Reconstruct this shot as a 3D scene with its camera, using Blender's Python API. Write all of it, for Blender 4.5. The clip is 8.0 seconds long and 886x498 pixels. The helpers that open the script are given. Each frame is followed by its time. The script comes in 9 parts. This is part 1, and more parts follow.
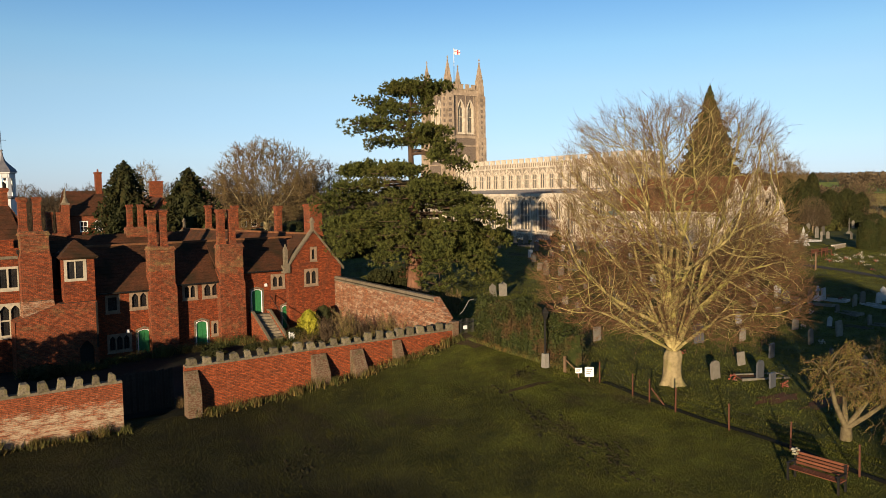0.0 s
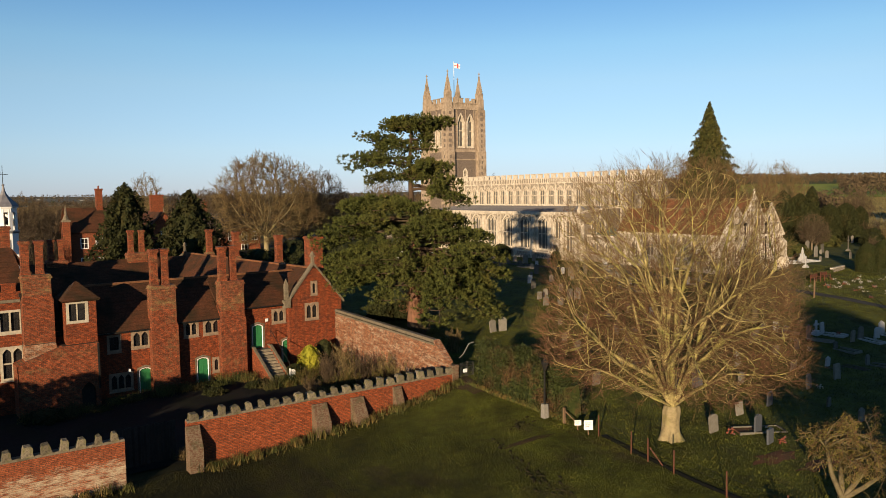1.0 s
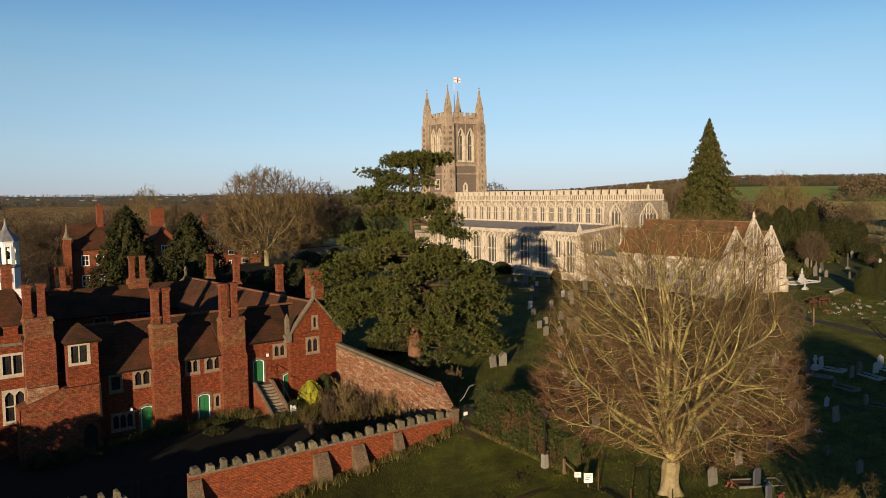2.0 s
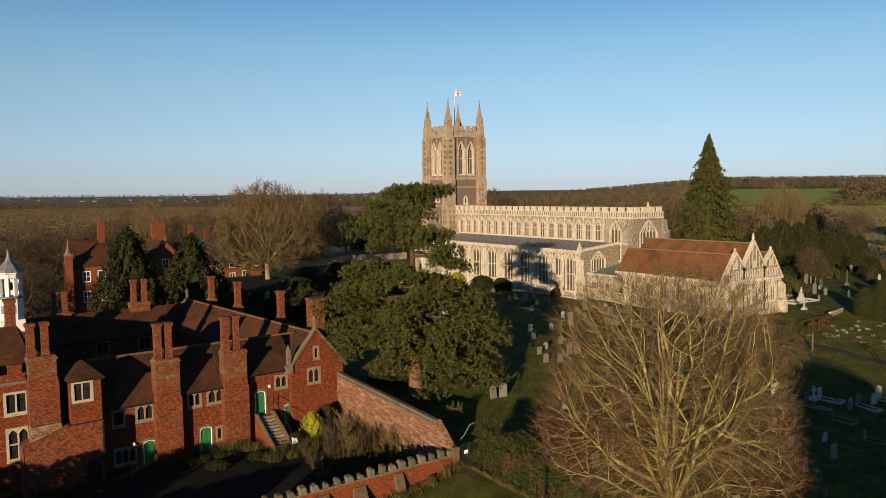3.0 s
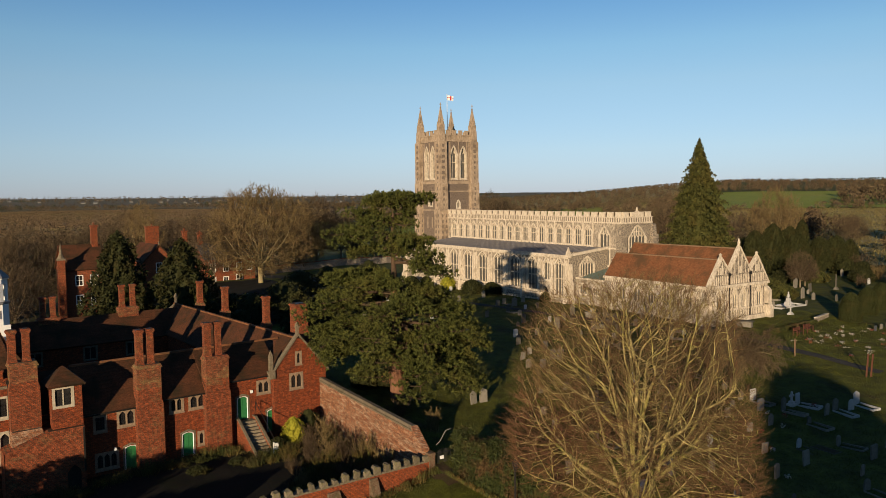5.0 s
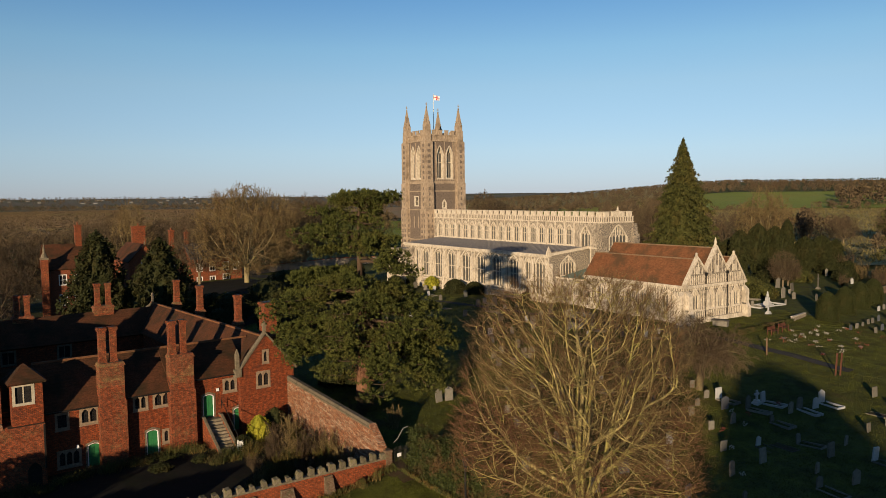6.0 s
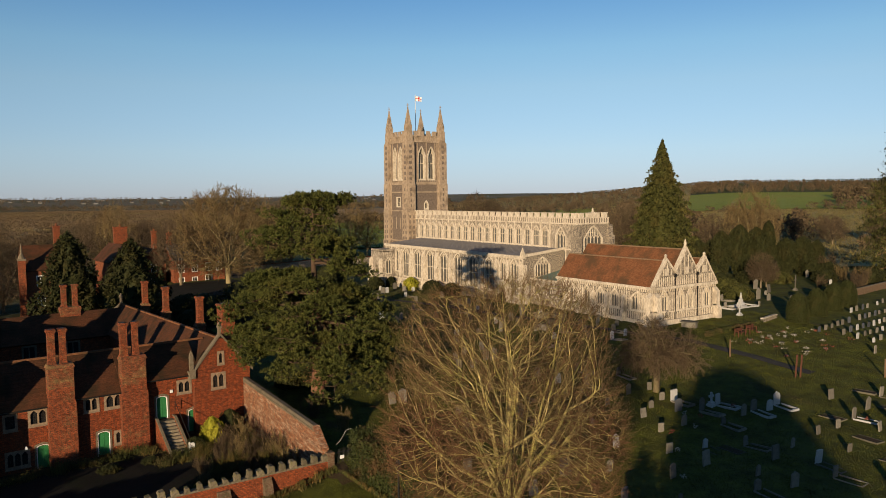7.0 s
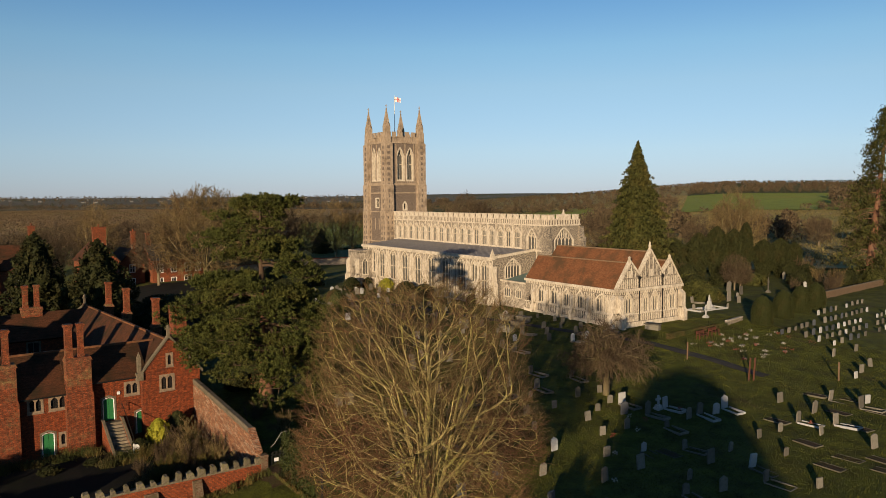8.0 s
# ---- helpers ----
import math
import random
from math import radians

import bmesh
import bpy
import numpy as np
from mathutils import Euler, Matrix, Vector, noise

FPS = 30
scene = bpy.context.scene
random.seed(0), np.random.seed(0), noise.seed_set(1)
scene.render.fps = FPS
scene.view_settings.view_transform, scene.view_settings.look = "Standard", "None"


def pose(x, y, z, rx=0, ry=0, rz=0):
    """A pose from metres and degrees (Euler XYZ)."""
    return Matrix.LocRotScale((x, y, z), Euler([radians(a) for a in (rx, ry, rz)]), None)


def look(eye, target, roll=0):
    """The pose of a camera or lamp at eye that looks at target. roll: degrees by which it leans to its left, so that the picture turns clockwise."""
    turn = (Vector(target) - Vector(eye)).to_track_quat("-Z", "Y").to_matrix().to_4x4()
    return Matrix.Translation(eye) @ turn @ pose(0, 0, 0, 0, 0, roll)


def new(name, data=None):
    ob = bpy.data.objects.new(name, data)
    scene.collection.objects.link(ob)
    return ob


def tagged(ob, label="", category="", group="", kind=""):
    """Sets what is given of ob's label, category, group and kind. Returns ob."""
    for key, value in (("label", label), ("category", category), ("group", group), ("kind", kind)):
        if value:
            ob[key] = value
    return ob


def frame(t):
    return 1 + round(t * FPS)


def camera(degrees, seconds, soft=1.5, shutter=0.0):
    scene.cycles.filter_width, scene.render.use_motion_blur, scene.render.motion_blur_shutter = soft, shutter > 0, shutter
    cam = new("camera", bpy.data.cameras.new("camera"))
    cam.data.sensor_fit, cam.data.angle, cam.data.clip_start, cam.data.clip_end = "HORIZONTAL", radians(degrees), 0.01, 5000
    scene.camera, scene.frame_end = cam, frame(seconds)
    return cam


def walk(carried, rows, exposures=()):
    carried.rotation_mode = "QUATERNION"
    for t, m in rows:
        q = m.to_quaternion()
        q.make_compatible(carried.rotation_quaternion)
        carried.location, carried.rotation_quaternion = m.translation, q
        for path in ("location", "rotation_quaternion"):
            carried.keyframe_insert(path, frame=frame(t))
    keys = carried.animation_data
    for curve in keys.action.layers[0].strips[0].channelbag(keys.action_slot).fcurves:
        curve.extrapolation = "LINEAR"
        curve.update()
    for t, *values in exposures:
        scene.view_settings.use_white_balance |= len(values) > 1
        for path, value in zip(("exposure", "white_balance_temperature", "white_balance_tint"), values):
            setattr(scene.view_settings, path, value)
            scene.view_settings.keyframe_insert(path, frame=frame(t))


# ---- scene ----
cam = camera(61.51, 8.0, soft=0.8)
# seconds, eye x y z, yaw, pitch, roll
PATH = [
    (0.0, 0.000, 0.000, 10.516, -33.314, -4.059, 0.734),
    (0.5, -0.019, -0.044, 12.096, -33.311, -4.137, 0.752),
    (1.0, -0.001, -0.052, 13.642, -33.321, -4.158, 0.720),
    (1.5, 0.007, -0.023, 15.180, -33.324, -4.199, 0.703),
    (3.0, -0.087, -0.171, 19.497, -33.312, -4.207, 0.705),
    (3.5, -0.190, -0.291, 20.263, -33.317, -4.166, 0.702),
    (4.0, -0.154, -0.541, 20.300, -33.305, -4.125, 0.714),
    (4.5, 0.286, -0.985, 20.135, -33.262, -4.083, 0.688),
    (6.0, 3.526, -3.470, 19.751, -33.184, -4.022, 0.653),
    (6.5, 5.222, -4.616, 19.754, -33.102, -4.006, 0.664),
    (7.0, 7.031, -5.763, 19.831, -33.059, -3.992, 0.640),
    (7.5, 9.042, -7.069, 19.922, -32.980, -3.988, 0.570),
    (8.0, 10.944, -8.375, 20.051, -32.988, -4.017, 0.491),
]
STOPS = 1.0
walk(cam, [(t, pose(x, y, z, 90 + pitch, roll, yaw)) for t, x, y, z, yaw, pitch, roll in PATH],
     [(0.0, STOPS + 0.27), (1.5, STOPS + 0.12), (3.0, STOPS - 0.04), (3.5, STOPS - 0.06), (8.0, STOPS - 0.1)])

# ---- world, sun ----
SUN_AZ, SUN_EL = 40.0, 8.3          # the way the light travels over the ground, and its height
world = bpy.data.worlds.new("sky")
scene.world = world
world.use_nodes = True
wn = world.node_tree.nodes
sky = wn.new("ShaderNodeTexSky")
sky.sky_type = "NISHITA"
sky.sun_disc = False
sky.sun_elevation = radians(SUN_EL + 12)
sky.sun_rotation = radians(270 - SUN_AZ)
sky.altitude = 60
sky.air_density, sky.dust_density, sky.ozone_density = 0.95, 0.0, 2.9
wn["Background"].inputs[1].default_value = 0.052
# blue haze low over the land, a clear band above it, a deeper blue overhead
tcw, spw, rpw, mxw = wn.new("ShaderNodeTexCoord"), wn.new("ShaderNodeSeparateXYZ"), wn.new("ShaderNodeValToRGB"), wn.new("ShaderNodeMix")
mxw.data_type, mxw.blend_type = "RGBA", "MULTIPLY"
mxw.inputs[0].default_value = 1.0
cr = rpw.color_ramp
cr.elements[0].color, cr.elements[1].color = (0.47, 0.56, 0.93, 1), (0.56, 0.86, 1.05, 1)
for at, c in ((0.06, (0.75, 0.78, 0.93, 1)), (0.143, (0.97, 0.98, 0.95, 1)), (0.19, (0.93, 1.05, 1.01, 1)), (0.27, (0.66, 0.93, 1.05, 1))):
    cr.elements.new(at).color = c
wl = world.node_tree.links
wl.new(tcw.outputs["Generated"], spw.inputs[0]), wl.new(spw.outputs[2], rpw.inputs[0])
wl.new(sky.outputs[0], mxw.inputs[6]), wl.new(rpw.outputs[0], mxw.inputs[7]), wl.new(mxw.outputs[2], wn["Background"].inputs[0])

sun_data = bpy.data.lights.new("sun", "SUN")
sun_data.energy, sun_data.angle, sun_data.color = 5.0, radians(0.55), (1.0, 0.775, 0.515)
sun = new("sun", sun_data)
sun.matrix_world = look((0, 0, 60), (math.cos(radians(SUN_AZ)), math.sin(radians(SUN_AZ)), 60 - math.tan(radians(SUN_EL))))

# ---- materials ----
def shader(name, rough=0.9, metal=0.0, spec=0.12):
    m = bpy.data.materials.new(name)
    m.use_nodes = True
    nt = m.node_tree
    b = nt.nodes["Principled BSDF"]
    b.inputs["Roughness"].default_value = rough
    b.inputs["Metallic"].default_value = metal
    b.inputs["Specular IOR Level"].default_value = spec
    return m, nt, b


def rgba(c):
    return (c[0], c[1], c[2], 1.0)


def noise_tex(nt, scale, detail=4.0, rough=0.6, coord="Object", stretch=None):
    tc = nt.nodes.new("ShaderNodeTexCoord")
    n = nt.nodes.new("ShaderNodeTexNoise")
    n.inputs["Scale"].default_value, n.inputs["Detail"].default_value, n.inputs["Roughness"].default_value = scale, detail, rough
    src = tc.outputs[coord]
    if stretch:
        mp = nt.nodes.new("ShaderNodeMapping")
        mp.inputs["Scale"].default_value = stretch
        nt.links.new(src, mp.inputs["Vector"])
        src = mp.outputs[0]
    nt.links.new(src, n.inputs["Vector"])
    return n.outputs["Fac"]


def ramp(nt, fac, lo, hi, c1, c2):
    r = nt.nodes.new("ShaderNodeValToRGB")
    r.color_ramp.elements[0].position, r.color_ramp.elements[1].position = lo, hi
    r.color_ramp.elements[0].color, r.color_ramp.elements[1].color = rgba(c1), rgba(c2)
    nt.links.new(fac, r.inputs[0])
    return r.outputs[0]


def mix(nt, fac, a, b, mode="MIX"):
    n = nt.nodes.new("ShaderNodeMix")
    n.data_type, n.blend_type = "RGBA", mode
    for sock, v in ((n.inputs[0], fac), (n.inputs[6], a), (n.inputs[7], b)):
        if isinstance(v, (int, float)):
            sock.default_value = v
        elif isinstance(v, tuple):
            sock.default_value = rgba(v)
        else:
            nt.links.new(v, sock)
    return n.outputs[2]


def add_bump(nt, b, fac, strength, dist=0.05):
    n = nt.nodes.new("ShaderNodeBump")
    n.inputs["Strength"].default_value, n.inputs["Distance"].default_value = strength, dist
    nt.links.new(fac, n.inputs["Height"])
    nt.links.new(n.outputs[0], b.inputs["Normal"])


def mottled(name, c1, c2, fine=6.0, coarse=0.5, c3=None, rough=0.9, bump=0.4, dist=0.04, spread=(0.35, 0.65), coarse_spread=(0.5, 0.72), rnd=0.0, metal=0.0, spec=0.12, stretch=None, island=0.0):
    """Two colours at a fine scale, a third in coarse patches."""
    m, nt, b = shader(name, rough, metal, spec)
    f = noise_tex(nt, fine, 5.0, 0.65, stretch=stretch)
    col = ramp(nt, f, spread[0], spread[1], c1, c2)
    if c3:
        g = noise_tex(nt, coarse, 4.0, 0.6)
        col = mix(nt, ramp(nt, g, coarse_spread[0], coarse_spread[1], (0, 0, 0), (1, 1, 1)), col, c3)
    for amount, node, out in ((rnd, "ShaderNodeObjectInfo", "Random"), (island, "ShaderNodeNewGeometry", "Random Per Island")):
        if amount:
            oi = nt.nodes.new(node)
            col = mix(nt, 1.0, col, ramp(nt, oi.outputs[out], 0, 1, (1 - amount,) * 3, (1 + amount * 0.6,) * 3), "MULTIPLY")
    nt.links.new(col, b.inputs["Base Color"])
    if bump:
        add_bump(nt, b, f, bump, dist)
    return m


def brickwork(name, c1, c2, mortar, stain, w=0.26, h=0.088, rough=0.92, stain_at=(0.52, 0.75), pale=None, pale_z=None):
    """Coursed bricks on any upright face, with stains; pale: worn limewashed patches."""
    m, nt, b = shader(name, rough)
    tc = nt.nodes.new("ShaderNodeTexCoord")
    sp = nt.nodes.new("ShaderNodeSeparateXYZ")
    nt.links.new(tc.outputs["Object"], sp.inputs[0])
    ad = nt.nodes.new("ShaderNodeMath")
    nt.links.new(sp.outputs[0], ad.inputs[0]), nt.links.new(sp.outputs[1], ad.inputs[1])
    cb = nt.nodes.new("ShaderNodeCombineXYZ")
    nt.links.new(ad.outputs[0], cb.inputs[0]), nt.links.new(sp.outputs[2], cb.inputs[1])
    br = nt.nodes.new("ShaderNodeTexBrick")
    br.inputs["Scale"].default_value = 1.0
    br.inputs["Brick Width"].default_value, br.inputs["Row Height"].default_value, br.inputs["Mortar Size"].default_value = w, h, 0.014
    br.inputs["Color1"].default_value, br.inputs["Color2"].default_value, br.inputs["Mortar"].default_value = rgba(c1), rgba(c2), rgba(mortar)
    nt.links.new(cb.outputs[0], br.inputs["Vector"])
    col = br.outputs["Color"]
    big = noise_tex(nt, 0.8, 6.0, 0.7, stretch=(0.8, 0.8, 1.5))
    col = mix(nt, ramp(nt, big, stain_at[0], stain_at[1], (0, 0, 0), (0.75, 0.75, 0.75)), col, stain)
    mid = noise_tex(nt, 3.6, 8.0, 0.8, stretch=(1, 1, 1.5))
    col = mix(nt, 1.0, col, ramp(nt, mid, 0.34, 0.66, (0.42, 0.4, 0.4), (1.5, 1.46, 1.4)), "MULTIPLY")
    speck = noise_tex(nt, 14.0, 3.0, 0.7)
    col = mix(nt, 1.0, col, ramp(nt, speck, 0.35, 0.65, (0.72, 0.7, 0.7), (1.3, 1.3, 1.28)), "MULTIPLY")
    band_ = noise_tex(nt, 1.0, 3.0, 0.6, stretch=(0.9, 0.9, 9.0))
    col = mix(nt, 1.0, col, ramp(nt, band_, 0.3, 0.7, (0.88, 0.87, 0.86), (1.12, 1.13, 1.14)), "MULTIPLY")
    if pale:
        low = None
        if pale_z:
            mr = nt.nodes.new("ShaderNodeMapRange")
            for k, v in enumerate((pale_z[1], pale_z[0], 0.06, -0.2)):
                mr.inputs[k + 1].default_value = v
            nt.links.new(sp.outputs[2], mr.inputs[0])
            low = mr.outputs[0]
        pn = noise_tex(nt, 1.7, 9.0, 0.85, stretch=(0.7, 0.7, 3.2))
        if low:
            sm = nt.nodes.new("ShaderNodeMath")
            nt.links.new(pn, sm.inputs[0]), nt.links.new(low, sm.inputs[1])
            pn = sm.outputs[0]
        fac = mix(nt, 1.0, ramp(nt, pn, 0.49, 0.62, (0, 0, 0), (0.85, 0.85, 0.85)), ramp(nt, br.outputs["Fac"], 0.0, 1.0, (1, 1, 1), (0.75, 0.75, 0.75)), "MULTIPLY")
        col = mix(nt, fac, col, pale)
    nt.links.new(col, b.inputs["Base Color"])
    add_bump(nt, b, mix(nt, 0.5, br.outputs["Fac"], mid), 0.5, 0.03)
    return m


M = {}
M["brick"] = brickwork("red_brick", (0.185, 0.043, 0.0145), (0.095, 0.0215, 0.009), (0.0563, 0.0265, 0.0146), (0.0497, 0.0199, 0.0132))
M["brick_wall"] = brickwork("garden_brick", (0.205, 0.049, 0.0165), (0.12, 0.0285, 0.011), (0.0728, 0.0331, 0.0185), (0.0795, 0.0298, 0.0159))
M["brick_pale"] = brickwork("limewashed_brick", (0.2, 0.082, 0.038), (0.14, 0.054, 0.026), (0.075, 0.048, 0.03), (0.06, 0.034, 0.022), pale=(0.33, 0.255, 0.18))
M["brick_lime"] = brickwork("half_limed_brick", (0.20, 0.056, 0.022), (0.125, 0.034, 0.015), (0.075, 0.036, 0.02), (0.07, 0.03, 0.017), pale=(0.3, 0.245, 0.165), pale_z=(1.25, 0.1))
M["rubble"] = mottled("mixed_rubble", (0.075, 0.034, 0.018), (0.13, 0.1, 0.066), 8.0, 2.0, (0.05, 0.046, 0.022), 0.95, 0.9, 0.06, spread=(0.38, 0.62), stretch=(1, 1, 2.2))
M["brick_chim"] = brickwork("chimney_brick", (0.178, 0.046, 0.0178), (0.098, 0.0255, 0.0115), (0.0563, 0.0331, 0.0199), (0.09, 0.072, 0.034), stain_at=(0.54, 0.72))
M["brick_lichen"] = brickwork("lichened_brick", (0.16, 0.05, 0.022), (0.095, 0.03, 0.015), (0.065, 0.045, 0.026), (0.12, 0.098, 0.042), stain_at=(0.49, 0.64))
M["brick_far"] = brickwork("house_brick", (0.179, 0.053, 0.0225), (0.119, 0.0331, 0.0159), (0.0795, 0.0397, 0.0238), (0.0795, 0.0331, 0.0185))
M["tile"] = mottled("clay_tile", (0.034, 0.0136, 0.0067), (0.084, 0.032, 0.0148), 7.0, 0.5, (0.022, 0.0145, 0.007), 0.9, 0.7, 0.06, coarse_spread=(0.42, 0.66), stretch=(1, 1, 2.4))
M["tile_red"] = mottled("red_tile", (0.088, 0.034, 0.0145), (0.15, 0.064, 0.028), 3.0, 0.45, (0.062, 0.034, 0.0165), 0.9, 0.6, 0.05, coarse_spread=(0.45, 0.65), stretch=(1, 1, 2.0))
M["lead"] = mottled("lead_roof", (0.118, 0.114, 0.118), (0.178, 0.169, 0.169), 2.0, 0.3, (0.0955, 0.0924, 0.0886), 0.55, 0.2, 0.02, metal=0.3)
M["copper"] = mottled("green_copper", (0.087, 0.13, 0.109), (0.119, 0.162, 0.136), 2.0, 0.4, (0.0759, 0.0978, 0.0816), 0.6, 0.2)
M["ashlar"] = mottled("ashlar_and_flint", (0.11, 0.091, 0.07), (0.31, 0.265, 0.205), 3.4, 0.6, (0.1, 0.083, 0.065), 0.9, 0.5, 0.05, spread=(0.38, 0.6), coarse_spread=(0.48, 0.72), stretch=(1.5, 1.5, 0.8))
M["stone"] = mottled("limestone", (0.26, 0.221, 0.168), (0.43, 0.375, 0.295), 3.4, 0.6, (0.18, 0.15, 0.113), 0.9, 0.4, 0.04, spread=(0.36, 0.6), coarse_spread=(0.5, 0.78), stretch=(1.7, 1.7, 0.6))
M["stone_tower"] = mottled("tower_stone", (0.165, 0.124, 0.0867), (0.281, 0.219, 0.156), 2.2, 0.6, (0.121, 0.0912, 0.0632), 0.9, 0.4, 0.04, stretch=(1.5, 1.5, 0.7))
M["frame_stone"] = mottled("window_stone", (0.13, 0.088, 0.058), (0.2, 0.148, 0.1), 6.0, 1.0, (0.095, 0.07, 0.046), 0.9, 0.3, 0.03)
M["pale_stone"] = mottled("pale_window_stone", (0.24, 0.205, 0.15), (0.32, 0.28, 0.215), 6.0, 1.0, (0.17, 0.145, 0.1), 0.9, 0.3, 0.03)
M["stone_dark"] = mottled("weathered_stone", (0.0816, 0.0651, 0.044), (0.137, 0.11, 0.0752), 7.0, 1.2, (0.0553, 0.0488, 0.0283), 0.95, 0.6, 0.05)
M["merlon_stone"] = mottled("mossy_merlon", (0.06, 0.05, 0.032), (0.17, 0.14, 0.095), 9.0, 2.2, (0.075, 0.07, 0.022), 0.95, 0.8, 0.05, coarse_spread=(0.48, 0.6), rnd=0.35)
M["flint"] = mottled("flint_wall", (0.055, 0.046, 0.038), (0.26, 0.218, 0.165), 5.0, 0.7, (0.15, 0.124, 0.094), 0.7, 0.6, 0.04, spread=(0.42, 0.58), coarse_spread=(0.5, 0.7))
M["flint_dark"] = mottled("tower_flint", (0.066, 0.050, 0.040), (0.15, 0.118, 0.092), 7.0, 0.6, (0.105, 0.082, 0.062), 0.7, 0.6, 0.04, spread=(0.42, 0.6))
M["white"] = mottled("white_paint", (0.468, 0.462, 0.444), (0.505, 0.499, 0.48), 5.0, 1.0, (0.407, 0.394, 0.37), 0.55, 0.1)
M["green_door"] = mottled("green_paint", (0.0185, 0.0986, 0.0339), (0.0246, 0.123, 0.0431), 8.0, 1.5, (0.0154, 0.0739, 0.0277), 0.45, 0.1)
M["grave"] = mottled("grave_stone", (0.0963, 0.0859, 0.067), (0.134, 0.121, 0.099), 9.0, 1.5, (0.0693, 0.0646, 0.0456), 0.9, 0.3, rnd=0.45)
M["marble"] = mottled("white_marble", (0.266, 0.262, 0.25), (0.305, 0.3, 0.289), 6.0, 1.0, (0.218, 0.215, 0.195), 0.4, 0.1, rnd=0.15)
M["granite"] = mottled("dark_granite", (0.0325, 0.0353, 0.0407), (0.0651, 0.0678, 0.0732), 40.0, 2.0, (0.0488, 0.0488, 0.0542), 0.3, 0.1, rnd=0.3)
M["bark"] = mottled("lichen_bark", (0.128, 0.101, 0.0524), (0.202, 0.161, 0.0859), 4.0, 0.8, (0.161, 0.142, 0.0449), 0.95, 0.5, island=0.2)
M["limb"] = mottled("lichen_limb", (0.17, 0.137, 0.056), (0.29, 0.231, 0.098), 3.0, 0.6, (0.226, 0.2, 0.057), 0.95, 0.0, island=0.3, coarse_spread=(0.46, 0.62))
M["twig"] = mottled("red_twig", (0.09, 0.044, 0.0225), (0.126, 0.065, 0.0325), 3.0, 0.22, (0.126, 0.081, 0.032), 0.95, 0.0, island=0.35)
M["bark_red"] = mottled("pine_bark", (0.0816, 0.0407, 0.0244), (0.146, 0.0705, 0.0407), 5.0, 0.8, (0.109, 0.0705, 0.0488), 0.95, 0.6, stretch=(1, 1, 0.3))
M["pine_bough"] = mottled("pine_bough", (0.035, 0.022, 0.014), (0.062, 0.04, 0.025), 5.0, 0.8, (0.05, 0.042, 0.022), 0.95, 0.4)
M["needle"] = mottled("pine_needle", (0.03, 0.037, 0.0085), (0.064, 0.068, 0.0135), 2.0, 0.35, (0.068, 0.062, 0.013), 0.8, 0.0, island=0.5)
M["yew"] = mottled("yew_leaf", (0.0114, 0.014, 0.0038), (0.0216, 0.0226, 0.00545), 2.0, 0.4, (0.0258, 0.0213, 0.00545), 0.8, 0.0, island=0.4)
M["fir"] = mottled("fir_leaf", (0.022, 0.0255, 0.0062), (0.043, 0.042, 0.0095), 1.5, 0.25, (0.054, 0.044, 0.0105), 0.8, 0.0, island=0.4)
M["ivy"] = mottled("hedge_leaf", (0.016, 0.023, 0.006), (0.036, 0.042, 0.0105), 2.0, 0.7, (0.056, 0.033, 0.014), 0.7, 0.0, island=0.5, coarse_spread=(0.48, 0.62))
M["topiary"] = mottled("clipped_yew", (0.014, 0.018, 0.0045), (0.027, 0.03, 0.007), 5.0, 0.8, (0.033, 0.029, 0.008), 0.8, 0.0, island=0.35)
M["gold"] = mottled("golden_leaf", (0.152, 0.141, 0.0109), (0.217, 0.2, 0.0162), 4.0, 1.0, (0.109, 0.119, 0.0109), 0.7, 0.0, island=0.4)
M["weed"] = mottled("garden_weed", (0.02, 0.026, 0.007), (0.042, 0.043, 0.011), 1.2, 0.3, (0.062, 0.042, 0.018), 0.9, 0.0, island=0.5, coarse_spread=(0.45, 0.6))
M["drygrass"] = mottled("dry_grass", (0.102, 0.0613, 0.0194), (0.0482, 0.0565, 0.0137), 2.0, 0.4, (0.0396, 0.0471, 0.0117), 0.9, 0.0, island=0.5)
M["wood"] = mottled("weathered_wood", (0.087, 0.0542, 0.0325), (0.141, 0.0924, 0.0542), 8.0, 1.0, (0.0651, 0.0434, 0.0271), 0.85, 0.3, stretch=(1, 1, 0.2))
M["wood_red"] = mottled("bench_wood", (0.075, 0.027, 0.0145), (0.115, 0.042, 0.021), 8.0, 1.0, (0.087, 0.0325, 0.0162), 0.6, 0.2, rnd=0.2)
M["wood_dark"] = mottled("dark_boards", (0.0189, 0.0152, 0.0119), (0.0325, 0.026, 0.0195), 8.0, 1.0, (0.0162, 0.0141, 0.0109), 0.85, 0.3, rnd=0.3)
M["iron"] = mottled("black_iron", (0.0109, 0.0109, 0.0109), (0.0189, 0.0179, 0.0162), 8.0, 1.0, (0.0271, 0.0217, 0.0162), 0.5, 0.1, metal=0.4)
M["rust"] = mottled("rusty_iron", (0.055, 0.023, 0.0145), (0.088, 0.036, 0.021), 12.0, 2.0, (0.0488, 0.0217, 0.0162), 0.85, 0.2)
M["concrete"] = mottled("concrete", (0.12, 0.112, 0.096), (0.165, 0.152, 0.13), 8.0, 1.0, (0.152, 0.146, 0.119), 0.9, 0.2)
